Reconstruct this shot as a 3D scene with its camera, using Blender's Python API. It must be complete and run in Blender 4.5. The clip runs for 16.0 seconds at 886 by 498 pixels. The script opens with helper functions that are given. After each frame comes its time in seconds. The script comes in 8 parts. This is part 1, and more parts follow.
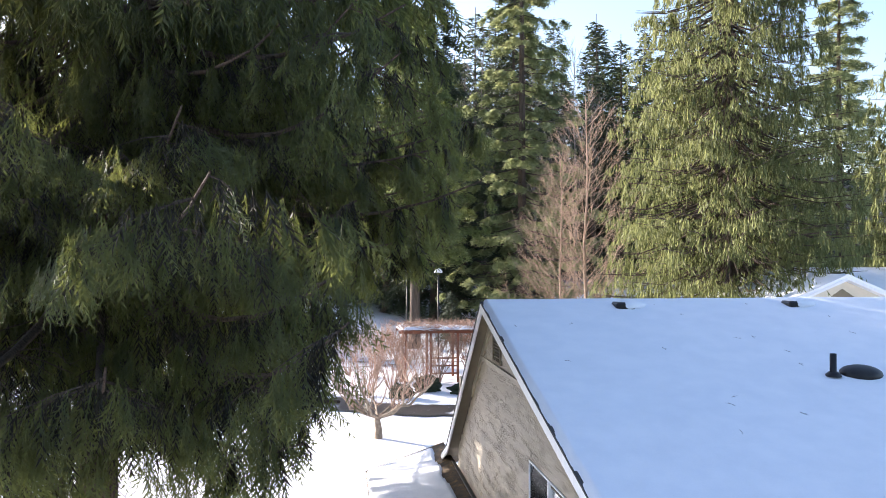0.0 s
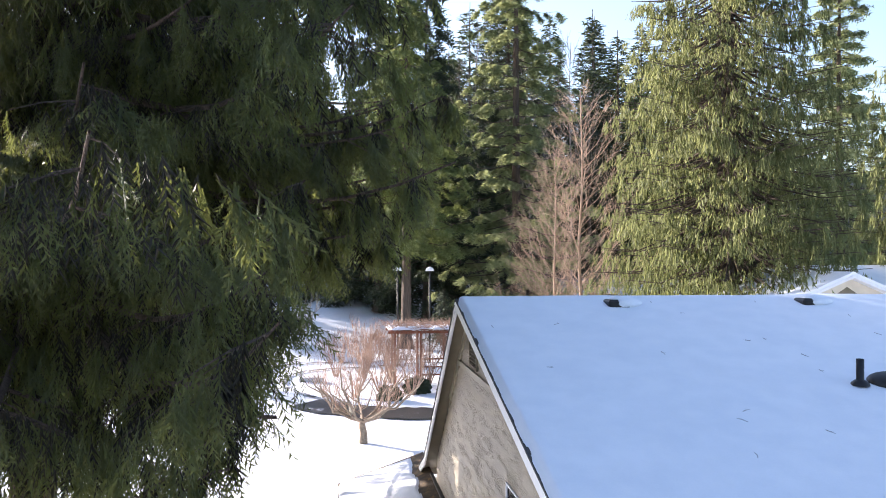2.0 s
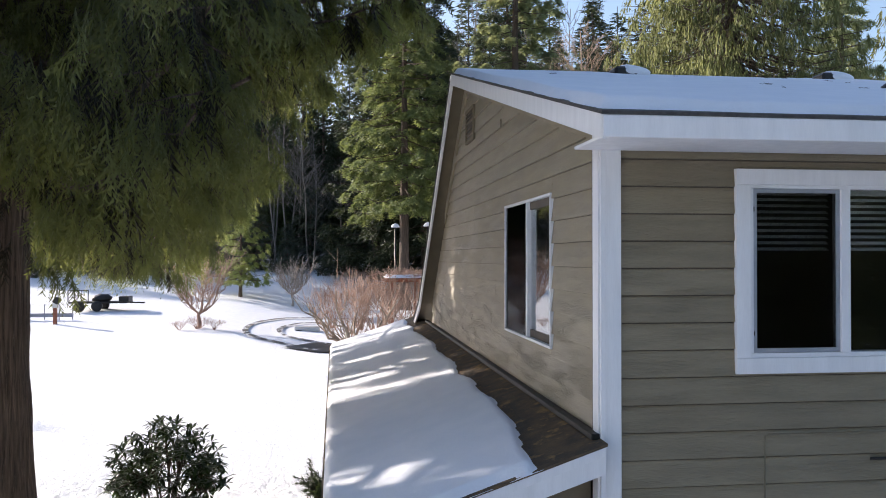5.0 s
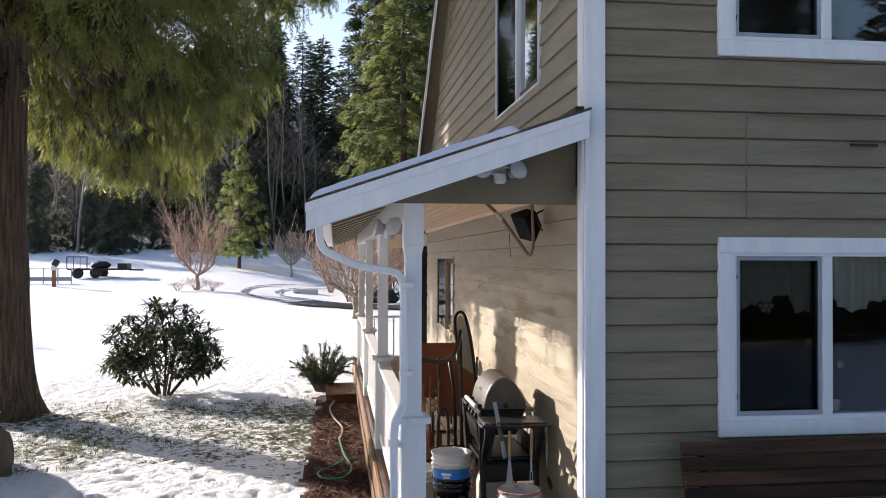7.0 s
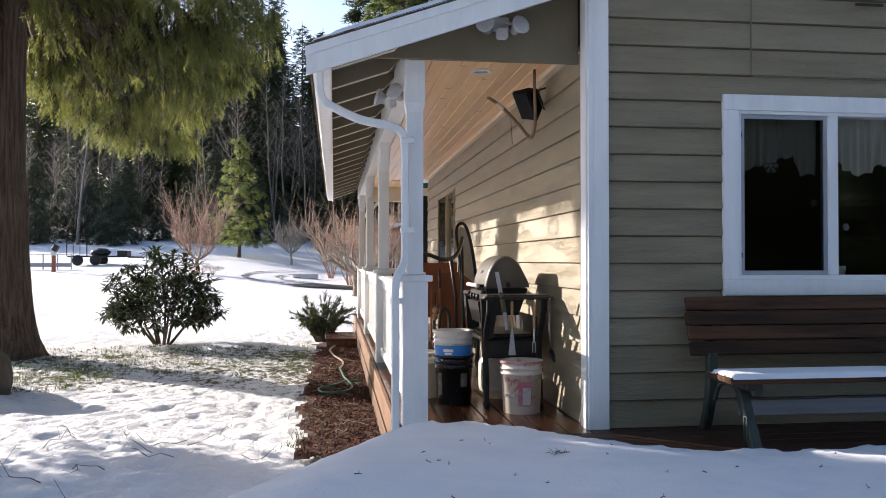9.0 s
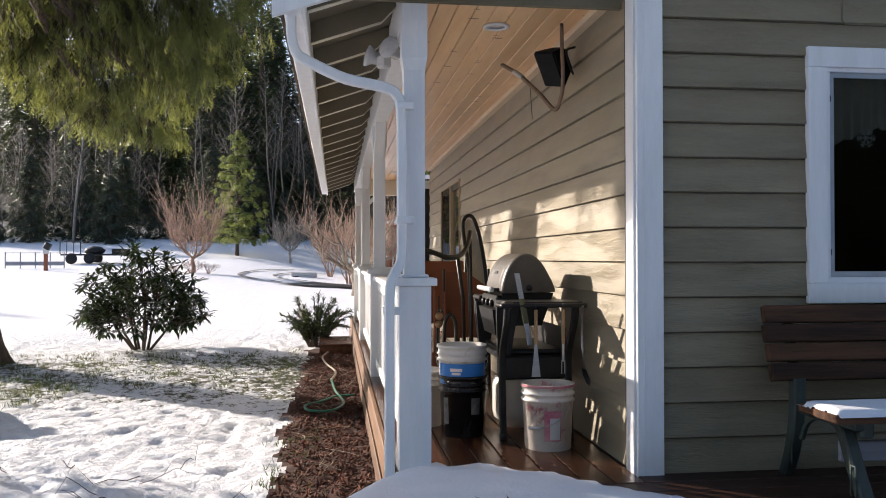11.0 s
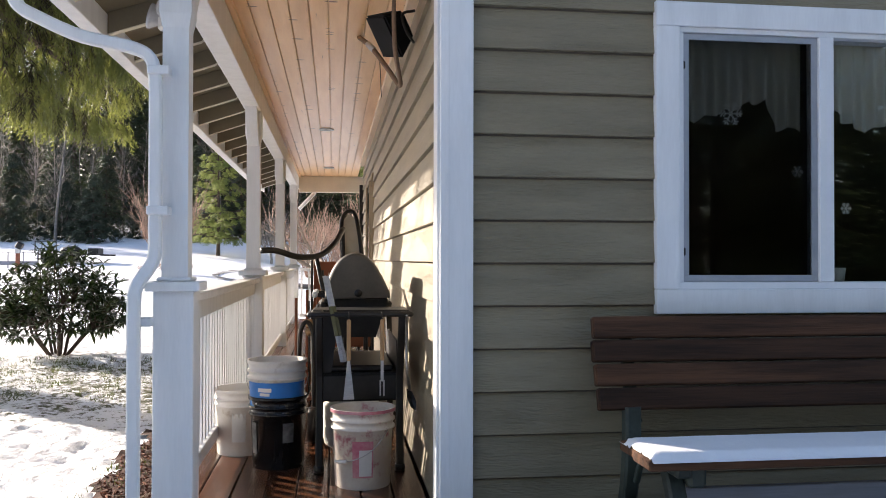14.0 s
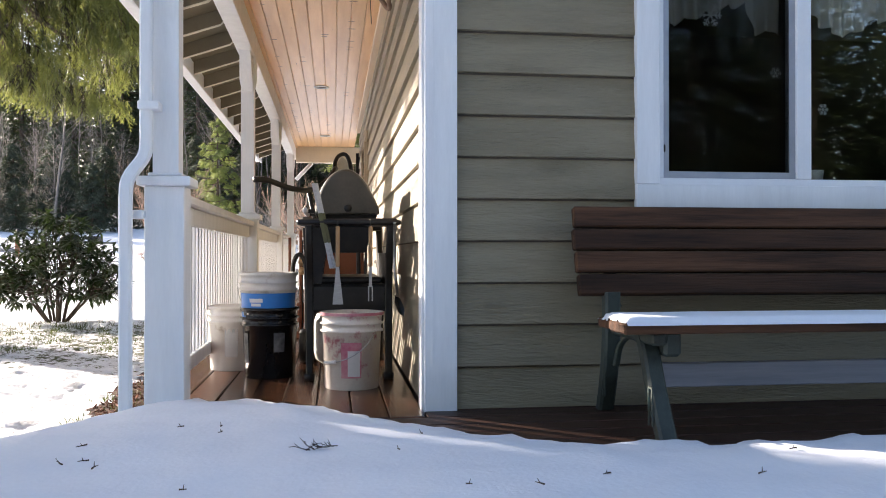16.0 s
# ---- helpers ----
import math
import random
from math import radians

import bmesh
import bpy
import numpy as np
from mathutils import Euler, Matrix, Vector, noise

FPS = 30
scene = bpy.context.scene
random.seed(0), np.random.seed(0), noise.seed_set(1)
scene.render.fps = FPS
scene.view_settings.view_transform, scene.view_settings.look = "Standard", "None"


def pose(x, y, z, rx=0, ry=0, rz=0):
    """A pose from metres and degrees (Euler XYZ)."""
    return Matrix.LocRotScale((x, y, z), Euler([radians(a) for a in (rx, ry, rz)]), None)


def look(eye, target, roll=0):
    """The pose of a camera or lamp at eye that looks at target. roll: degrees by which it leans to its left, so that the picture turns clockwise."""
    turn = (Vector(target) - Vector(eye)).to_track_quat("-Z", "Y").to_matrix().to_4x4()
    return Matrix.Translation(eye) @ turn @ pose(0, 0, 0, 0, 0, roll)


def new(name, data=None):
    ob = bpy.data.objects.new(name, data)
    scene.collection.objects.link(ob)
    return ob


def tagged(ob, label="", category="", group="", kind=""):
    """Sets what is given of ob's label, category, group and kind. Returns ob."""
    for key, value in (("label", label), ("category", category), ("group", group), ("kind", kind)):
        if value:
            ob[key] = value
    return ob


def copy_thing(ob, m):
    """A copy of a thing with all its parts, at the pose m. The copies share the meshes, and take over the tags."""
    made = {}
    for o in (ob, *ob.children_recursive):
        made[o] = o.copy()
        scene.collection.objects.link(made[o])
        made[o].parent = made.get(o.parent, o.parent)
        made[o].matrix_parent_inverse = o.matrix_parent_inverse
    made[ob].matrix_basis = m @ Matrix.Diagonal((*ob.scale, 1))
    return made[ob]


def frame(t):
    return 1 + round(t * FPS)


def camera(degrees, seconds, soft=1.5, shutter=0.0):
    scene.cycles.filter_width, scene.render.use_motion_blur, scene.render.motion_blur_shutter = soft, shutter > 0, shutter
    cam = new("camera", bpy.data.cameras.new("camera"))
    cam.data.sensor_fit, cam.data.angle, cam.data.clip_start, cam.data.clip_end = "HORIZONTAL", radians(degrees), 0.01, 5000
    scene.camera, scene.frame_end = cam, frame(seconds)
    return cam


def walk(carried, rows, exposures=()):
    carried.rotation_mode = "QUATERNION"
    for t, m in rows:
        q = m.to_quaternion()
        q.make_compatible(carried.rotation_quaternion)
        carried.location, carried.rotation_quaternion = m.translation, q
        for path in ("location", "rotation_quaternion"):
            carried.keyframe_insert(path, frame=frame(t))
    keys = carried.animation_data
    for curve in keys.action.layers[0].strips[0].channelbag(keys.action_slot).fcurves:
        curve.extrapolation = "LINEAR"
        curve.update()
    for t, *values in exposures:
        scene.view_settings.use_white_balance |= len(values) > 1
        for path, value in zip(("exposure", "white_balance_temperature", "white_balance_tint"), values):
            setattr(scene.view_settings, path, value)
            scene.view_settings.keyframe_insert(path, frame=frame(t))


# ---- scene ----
cam = camera(56.0, 16.0, 0.95)


PATH = [
    (0, (-2.404, -7.36, 7.237), (-2.155, -5.376, 7.258), 0.0),
    (0.5, (-2.044, -6.516, 7.267), (-1.793, -4.532, 7.289), -0.0),
    (1, (-1.88, -6.096, 7.271), (-1.626, -4.112, 7.292), -0.0),
    (1.5, (-1.874, -6.061, 7.272), (-1.618, -4.078, 7.293), -0.0),
    (2, (-1.849, -5.935, 7.128), (-1.593, -3.951, 7.148), -0.0),
    (2.5, (-1.825, -5.639, 6.764), (-1.569, -3.655, 6.786), -0.0),
    (3, (-1.765, -5.247, 6.309), (-1.51, -3.263, 6.334), 0.1),
    (3.5, (-1.746, -5.146, 5.798), (-1.49, -3.162, 5.821), 0.0),
    (3.7, (-1.728, -5.128, 5.58), (-1.474, -3.144, 5.601), 0.0),
    (5.8, (-1.652, -5.21, 3.259), (-1.392, -3.227, 3.28), 0.0),
    (6, (-1.626, -5.211, 3.034), (-1.367, -3.227, 3.056), 0.0),
    (6.5, (-1.602, -5.235, 2.556), (-1.343, -3.252, 2.575), -0.1),
    (7, (-1.619, -5.266, 2.031), (-1.36, -3.283, 2.055), 0.1),
    (7.5, (-1.613, -5.263, 1.621), (-1.354, -3.28, 1.644), -0.0),
    (8, (-1.61, -5.232, 1.321), (-1.351, -3.249, 1.346), 0.0),
    (8.5, (-1.61, -5.219, 1.105), (-1.351, -3.236, 1.132), 0.1),
    (9, (-1.621, -5.199, 1.081), (-1.362, -3.216, 1.109), 0.0),
    (9.2, (-1.63, -5.193, 1.092), (-1.37, -3.21, 1.115), 0.1),
    (11.5, (-1.465, -3.577, 1.082), (-1.21, -1.594, 1.105), -0.1),
    (12, (-1.454, -3.249, 1.079), (-1.2, -1.265, 1.105), -0.0),
    (12.5, (-1.452, -3.19, 1.073), (-1.198, -1.206, 1.099), -0.0),
    (13, (-1.168, -3.202, 1.064), (-0.914, -1.219, 1.091), 0.2),
    (13.5, (-0.623, -3.301, 1.076), (-0.369, -1.317, 1.102), 0.2),
    (14, (-0.432, -3.38, 1.08), (-0.171, -1.397, 1.105), 0.1),
    (14.5, (-0.38, -3.447, 1.015), (-0.119, -1.464, 1.035), -0.0),
    (15, (-0.365, -3.484, 0.884), (-0.105, -1.501, 0.895), -0.1),
    (15.5, (-0.376, -3.526, 0.756), (-0.114, -1.544, 0.767), -0.0),
    (16, (-0.378, -3.466, 0.655), (-0.117, -1.483, 0.666), -0.0),
]
EXPOSE = [(0, 1.7, 6380, 18), (2, 1.7, 6400, 19), (3.7, 1.3, 6420, 18), (6, 0.95, 6550, 17), (9, 1.05, 6650, 17), (12.5, 0.78, 6750, 17), (13.5, 0.98, 6800, 17), (14, 1.38, 6850, 17), (16, 1.7, 6850, 17)]
walk(cam, [(t, look(eye, target, roll)) for t, eye, target, roll in PATH], EXPOSE)

# ---- sky, sun, exposure ----
SUN_AZ = Vector((-0.76, 0.65, 0.0)).normalized()
SUN_EL = radians(18.5)
sun_way = Vector((SUN_AZ.x * math.cos(SUN_EL), SUN_AZ.y * math.cos(SUN_EL), math.sin(SUN_EL)))
world = bpy.data.worlds.new("winter_sky")
scene.world = world
world.use_nodes = True
wn = world.node_tree
sky = wn.nodes.new("ShaderNodeTexSky")
sky.sky_type = "NISHITA"
sky.sun_disc = False
sky.sun_elevation = SUN_EL
sky.sun_rotation = math.atan2(SUN_AZ.x, SUN_AZ.y)
sky.dust_density = 1.4
sky.ozone_density = 1.6
wn.nodes["Background"].inputs["Strength"].default_value = 0.13
wn.links.new(sky.outputs["Color"], wn.nodes["Background"].inputs["Color"])
sun_data = bpy.data.lights.new("sun", "SUN")
sun_data.energy = 5.0
sun_data.angle = radians(0.6)
sun_data.color = (1.0, 0.93, 0.82)
sun = new("sun", sun_data)
sun.matrix_world = look(sun_way * 50, (0, 0, 0))


# ---- materials ----
def mat(name, a, b=None, scale=8.0, stretch=(1, 1, 1), rough=0.7, bump=0.2, fine=60.0, metal=0.0, vary=0.0, island=0.0,
        spec=0.4, dark=None, dark_at=0.62, dark_scale=2.0, relief=0.01):
    """A surface with broad and fine variation: colours a and b by noise, stains of colour dark, a bump of fine grain."""
    m = bpy.data.materials.new(name)
    m.use_nodes = True
    t = m.node_tree
    p = t.nodes["Principled BSDF"]
    co = t.nodes.new("ShaderNodeTexCoord")
    mp = t.nodes.new("ShaderNodeMapping")
    mp.inputs["Scale"].default_value = stretch
    t.links.new(co.outputs["Object"], mp.inputs["Vector"])
    info = t.nodes.new("ShaderNodeObjectInfo")
    shift = t.nodes.new("ShaderNodeVectorMath")
    shift.operation = "SCALE"
    shift.inputs[0].default_value = (13.0, 7.0, 5.0)
    t.links.new(info.outputs["Random"], shift.inputs["Scale"])
    t.links.new(shift.outputs["Vector"], mp.inputs["Location"])
    n1 = t.nodes.new("ShaderNodeTexNoise")
    n1.inputs["Scale"].default_value, n1.inputs["Detail"].default_value = scale, 6
    n2 = t.nodes.new("ShaderNodeTexNoise")
    n2.inputs["Scale"].default_value, n2.inputs["Detail"].default_value = fine, 4
    for n in (n1, n2):
        t.links.new(mp.outputs["Vector"], n.inputs["Vector"])
    mix = t.nodes.new("ShaderNodeMix")
    mix.data_type = "RGBA"
    mix.inputs["A"].default_value = (*a, 1)
    mix.inputs["B"].default_value = (*(b or [v * 0.75 for v in a]), 1)
    add = t.nodes.new("ShaderNodeMath")
    add.operation = "MULTIPLY_ADD"
    add.inputs[1].default_value, add.inputs[2].default_value = 0.35, -0.175
    t.links.new(n2.outputs["Fac"], add.inputs[0])
    add2 = t.nodes.new("ShaderNodeMath")
    add2.operation = "ADD"
    t.links.new(n1.outputs["Fac"], add2.inputs[0])
    t.links.new(add.outputs[0], add2.inputs[1])
    ramp = t.nodes.new("ShaderNodeMapRange")
    ramp.inputs["From Min"].default_value, ramp.inputs["From Max"].default_value = 0.32, 0.68
    t.links.new(add2.outputs[0], ramp.inputs["Value"])
    t.links.new(ramp.outputs["Result"], mix.inputs["Factor"])
    col = mix.outputs["Result"]
    if dark:
        n3 = t.nodes.new("ShaderNodeTexNoise")
        n3.inputs["Scale"].default_value, n3.inputs["Detail"].default_value = dark_scale, 8
        n3.inputs["Roughness"].default_value = 0.65
        t.links.new(mp.outputs["Vector"], n3.inputs["Vector"])
        r3 = t.nodes.new("ShaderNodeMapRange")
        r3.inputs["From Min"].default_value, r3.inputs["From Max"].default_value = dark_at, dark_at + 0.08
        t.links.new(n3.outputs["Fac"], r3.inputs["Value"])
        m3 = t.nodes.new("ShaderNodeMix")
        m3.data_type = "RGBA"
        m3.inputs["B"].default_value = (*dark, 1)
        t.links.new(r3.outputs["Result"], m3.inputs["Factor"])
        t.links.new(col, m3.inputs["A"])
        col = m3.outputs["Result"]
    if vary or island:
        hs = t.nodes.new("ShaderNodeHueSaturation")
        mr = t.nodes.new("ShaderNodeMapRange")
        mr.inputs["To Min"].default_value, mr.inputs["To Max"].default_value = 1 - (vary or island), 1 + (vary or island)
        if vary:
            t.links.new(info.outputs["Random"], mr.inputs["Value"])
        else:
            geo = t.nodes.new("ShaderNodeNewGeometry")
            t.links.new(geo.outputs["Random Per Island"], mr.inputs["Value"])
        t.links.new(mr.outputs["Result"], hs.inputs["Value"])
        t.links.new(col, hs.inputs["Color"])
        col = hs.outputs["Color"]
    t.links.new(col, p.inputs["Base Color"])
    p.inputs["Roughness"].default_value = rough
    p.inputs["Metallic"].default_value = metal
    p.inputs["Specular IOR Level"].default_value = spec
    if bump:
        bp = t.nodes.new("ShaderNodeBump")
        bp.inputs["Strength"].default_value, bp.inputs["Distance"].default_value = bump, relief
        t.links.new(add2.outputs[0], bp.inputs["Height"])
        t.links.new(bp.outputs["Normal"], p.inputs["Normal"])
    return m


def leaf_mat(name, a, b, through_col, amount=0.35, rough=0.6):
    """Foliage: colour by leaf and by place, some light let through."""
    m = bpy.data.materials.new(name)
    m.use_nodes = True
    t = m.node_tree
    p = t.nodes["Principled BSDF"]
    geo = t.nodes.new("ShaderNodeNewGeometry")
    co = t.nodes.new("ShaderNodeTexCoord")
    n1 = t.nodes.new("ShaderNodeTexNoise")
    n1.inputs["Scale"].default_value, n1.inputs["Detail"].default_value = 0.9, 3
    t.links.new(co.outputs["Object"], n1.inputs["Vector"])
    av = t.nodes.new("ShaderNodeMath")
    av.operation = "MULTIPLY_ADD"
    av.inputs[1].default_value = 0.5
    t.links.new(geo.outputs["Random Per Island"], av.inputs[0])
    t.links.new(n1.outputs["Fac"], av.inputs[2])
    mr = t.nodes.new("ShaderNodeMapRange")
    mr.inputs["From Min"].default_value, mr.inputs["From Max"].default_value = 0.4, 1.1
    t.links.new(av.outputs[0], mr.inputs["Value"])
    mix = t.nodes.new("ShaderNodeMix")
    mix.data_type = "RGBA"
    mix.inputs["A"].default_value, mix.inputs["B"].default_value = (*a, 1), (*b, 1)
    t.links.new(mr.outputs["Result"], mix.inputs["Factor"])
    t.links.new(mix.outputs["Result"], p.inputs["Base Color"])
    p.inputs["Roughness"].default_value = rough
    p.inputs["Specular IOR Level"].default_value = 0.25
    tr = t.nodes.new("ShaderNodeBsdfTranslucent")
    tr.inputs["Color"].default_value = (*through_col, 1)
    ms = t.nodes.new("ShaderNodeMixShader")
    ms.inputs["Fac"].default_value = amount
    out = t.nodes["Material Output"]
    t.links.new(p.outputs[0], ms.inputs[1])
    t.links.new(tr.outputs[0], ms.inputs[2])
    t.links.new(ms.outputs[0], out.inputs["Surface"])
    return m


def glass_mat(name, tint=(1, 1, 1), ior=1.5):
    m = bpy.data.materials.new(name)
    m.use_nodes = True
    t = m.node_tree
    t.nodes.remove(t.nodes["Principled BSDF"])
    tr, gl, fr, ms = (t.nodes.new(k) for k in ("ShaderNodeBsdfTransparent", "ShaderNodeBsdfGlossy", "ShaderNodeFresnel", "ShaderNodeMixShader"))
    tr.inputs["Color"].default_value = (*tint, 1)
    gl.inputs["Roughness"].default_value = 0.01
    fr.inputs["IOR"].default_value = ior
    t.links.new(fr.outputs[0], ms.inputs["Fac"])
    t.links.new(tr.outputs[0], ms.inputs[1])
    t.links.new(gl.outputs[0], ms.inputs[2])
    t.links.new(ms.outputs[0], t.nodes["Material Output"].inputs["Surface"])
    return m


M_SNOW = mat("snow", (0.86, 0.87, 0.9), (0.8, 0.82, 0.86), 3.0, rough=0.65, bump=0.6, fine=55, spec=0.3, relief=0.012)
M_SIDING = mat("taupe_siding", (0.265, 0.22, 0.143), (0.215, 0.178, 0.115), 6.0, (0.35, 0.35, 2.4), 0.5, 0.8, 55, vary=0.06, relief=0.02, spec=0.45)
# same taupe as the front, lightened for the light on the side wall
M_SIDE_Y = mat("taupe_siding_lit_side", (0.3, 0.255, 0.172), (0.24, 0.205, 0.14), 6.0, (0.35, 0.35, 2.4), 0.46, 0.7, 45, vary=0.08, relief=0.006, spec=0.7)
M_WHITE = mat("white_paint", (0.8, 0.81, 0.82), (0.72, 0.73, 0.74), 4.0, (3, 3, 0.4), 0.45, 0.12, 40, dark=(0.45, 0.44, 0.41), dark_at=0.72, dark_scale=3)
M_VINYL = mat("white_vinyl", (0.78, 0.79, 0.8), (0.72, 0.73, 0.75), 3.0, rough=0.35, bump=0.04)
M_SCREEN_FRAME = mat("grey_aluminium", (0.4, 0.42, 0.46), (0.34, 0.36, 0.4), 8.0, rough=0.4, bump=0.03, metal=0.4)
M_BLACK = mat("black_plastic", (0.01, 0.01, 0.011), (0.018, 0.018, 0.019), 12.0, rough=0.42, bump=0.06, spec=0.35)
M_SPEAKER = mat("matt_black_plastic", (0.009, 0.009, 0.01), (0.014, 0.014, 0.015), 12.0, rough=0.75, bump=0.05, spec=0.12)
M_BLACK_METAL = mat("black_metal", (0.01, 0.01, 0.01), (0.024, 0.022, 0.02), 10.0, rough=0.45, bump=0.08, spec=0.35)
M_LID = mat("grill_lid", (0.05, 0.046, 0.04), (0.085, 0.076, 0.064), 5.0, rough=0.42, bump=0.05, spec=0.45, dark=(0.12, 0.115, 0.105), dark_at=0.62)
M_SHINGLE = mat("shingle", (0.05, 0.047, 0.045), (0.085, 0.08, 0.075), 25.0, rough=0.9, bump=0.6)
M_MOSSY = mat("bare_shingle", (0.055, 0.045, 0.035), (0.13, 0.085, 0.045), 7.0, rough=0.9, bump=0.7, dark=(0.25, 0.15, 0.06), dark_at=0.56, dark_scale=6)
M_CEIL = mat("pine_ceiling", (0.82, 0.52, 0.27), (0.72, 0.42, 0.19), 3.0, (6, 0.5, 6), 0.28, 0.1, 30, island=0.16, spec=0.6, dark=(0.24, 0.1, 0.035), dark_at=0.665, dark_scale=6)


def knots(m, stretch, share, colour):
    """Small dark knots scattered over boards, each wider across the grain than along it."""
    t = m.node_tree
    p = t.nodes["Principled BSDF"]
    old = p.inputs["Base Color"].links[0].from_socket
    co, mp, vo = t.nodes.new("ShaderNodeTexCoord"), t.nodes.new("ShaderNodeMapping"), t.nodes.new("ShaderNodeTexVoronoi")
    mp.inputs["Scale"].default_value = stretch
    vo.voronoi_dimensions = "2D"
    vo.inputs["Scale"].default_value = 1.0
    t.links.new(co.outputs["Object"], mp.inputs["Vector"])
    t.links.new(mp.outputs["Vector"], vo.inputs["Vector"])
    sep = t.nodes.new("ShaderNodeSeparateColor")
    t.links.new(vo.outputs["Color"], sep.inputs[0])
    size, near, fac = t.nodes.new("ShaderNodeMapRange"), t.nodes.new("ShaderNodeMath"), t.nodes.new("ShaderNodeMapRange")
    size.inputs["From Min"].default_value, size.inputs["From Max"].default_value = 1 - share, 1.0
    size.inputs["To Min"].default_value, size.inputs["To Max"].default_value = 0.0, 0.2
    t.links.new(sep.outputs[0], size.inputs["Value"])
    near.operation = "SUBTRACT"
    t.links.new(size.outputs["Result"], near.inputs[0])
    t.links.new(vo.outputs["Distance"], near.inputs[1])
    fac.inputs["From Min"].default_value, fac.inputs["From Max"].default_value = 0.0, 0.05
    t.links.new(near.outputs[0], fac.inputs["Value"])
    mix = t.nodes.new("ShaderNodeMix")
    mix.data_type = "RGBA"
    mix.inputs["B"].default_value = (*colour, 1)
    t.links.new(fac.outputs["Result"], mix.inputs["Factor"])
    t.links.new(old, mix.inputs["A"])
    t.links.new(mix.outputs["Result"], p.inputs["Base Color"])


def embossed(m, stretch, depth):
    """Pressed wood grain: wavering lines along the board, in patches."""
    t = m.node_tree
    bp = t.nodes["Bump"]
    old = bp.inputs["Height"].links[0].from_socket
    co, mp = t.nodes.new("ShaderNodeTexCoord"), t.nodes.new("ShaderNodeMapping")
    mp.inputs["Scale"].default_value = stretch
    t.links.new(co.outputs["Object"], mp.inputs["Vector"])
    wave, spot = t.nodes.new("ShaderNodeTexWave"), t.nodes.new("ShaderNodeTexNoise")
    wave.bands_direction = "Z"
    wave.inputs["Scale"].default_value, wave.inputs["Distortion"].default_value, wave.inputs["Detail"].default_value, wave.inputs["Detail Scale"].default_value = 10.0, 14.0, 3.0, 0.8
    spot.inputs["Scale"].default_value, spot.inputs["Detail"].default_value = 1.3, 2
    for n in (wave, spot):
        t.links.new(mp.outputs["Vector"], n.inputs["Vector"])
    where, press, add = t.nodes.new("ShaderNodeMapRange"), t.nodes.new("ShaderNodeMath"), t.nodes.new("ShaderNodeMath")
    where.inputs["From Min"].default_value, where.inputs["From Max"].default_value, where.inputs["To Max"].default_value = 0.42, 0.62, depth
    t.links.new(spot.outputs["Fac"], where.inputs["Value"])
    press.operation, add.operation = "MULTIPLY", "ADD"
    t.links.new(wave.outputs["Fac"], press.inputs[0])
    t.links.new(where.outputs["Result"], press.inputs[1])
    t.links.new(old, add.inputs[0])
    t.links.new(press.outputs[0], add.inputs[1])
    t.links.new(add.outputs[0], bp.inputs["Height"])


knots(M_CEIL, (4.5, 13.0, 1.0), 0.22, (0.2, 0.075, 0.028))
embossed(M_SIDING, (1.0, 1.0, 6.0), 0.12)
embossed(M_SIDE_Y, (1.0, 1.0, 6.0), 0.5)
# pine trim paled to carry the sun bounced onto the cornice
M_CORNICE = mat("lit_pine_trim", (0.82, 0.66, 0.48), (0.75, 0.58, 0.4), 3.0, (6, 0.5, 6), 0.4, 0.05)
M_TAN = mat("tan_paint", (0.42, 0.33, 0.22), (0.37, 0.29, 0.19), 4.0, rough=0.6, bump=0.08)
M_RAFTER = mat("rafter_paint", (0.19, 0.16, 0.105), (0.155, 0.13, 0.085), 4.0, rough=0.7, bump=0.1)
M_DECK = mat("wet_deck_board", (0.11, 0.044, 0.02), (0.05, 0.021, 0.011), 2.5, (8, 0.6, 8), 0.24, 0.3, 20, vary=0.3, spec=0.55)
M_DECK_DARK = mat("dark_deck_board", (0.05, 0.022, 0.014), (0.03, 0.015, 0.01), 2.5, (0.6, 8, 8), 0.5, 0.25, 20, vary=0.2, spec=0.3)
M_RIM = mat("deck_rim", (0.19, 0.1, 0.05), (0.12, 0.06, 0.03), 3.0, (6, 0.5, 4), 0.6, 0.2, 30, vary=0.15)
M_BENCHWOOD = mat("dark_bench_wood", (0.09, 0.04, 0.02), (0.028, 0.013, 0.007), 3.0, (0.5, 9, 9), 0.75, 0.7, 18, vary=0.3, spec=0.25, dark=(0.015, 0.009, 0.007), dark_at=0.68, dark_scale=4)
M_GREYWOOD = mat("grey_wood", (0.28, 0.29, 0.34), (0.2, 0.21, 0.25), 3.0, (0.5, 8, 8), 0.7, 0.3, 20)
M_GREENMETAL = mat("green_cast_leg", (0.05, 0.066, 0.056), (0.022, 0.028, 0.025), 6.0, rough=0.55, bump=0.2, dark=(0.13, 0.2, 0.17), dark_at=0.64)
M_BARK = mat("cedar_bark", (0.15, 0.112, 0.085), (0.045, 0.033, 0.026), 3.2, (8, 8, 0.45), 0.95, 1.0, 11, relief=0.06, dark=(0.2, 0.165, 0.135), dark_at=0.62, dark_scale=3.2)
M_LIMB = mat("limb_bark", (0.1, 0.075, 0.055), (0.055, 0.04, 0.03), 8.0, rough=0.95, bump=0.5)
M_PALEBARK = mat("pale_bark", (0.3, 0.24, 0.18), (0.17, 0.13, 0.095), 10.0, rough=0.9, bump=0.4)
M_TWIG = mat("red_twig", (0.36, 0.23, 0.17), (0.24, 0.16, 0.12), 6.0, rough=0.8, bump=0.0, island=0.3)
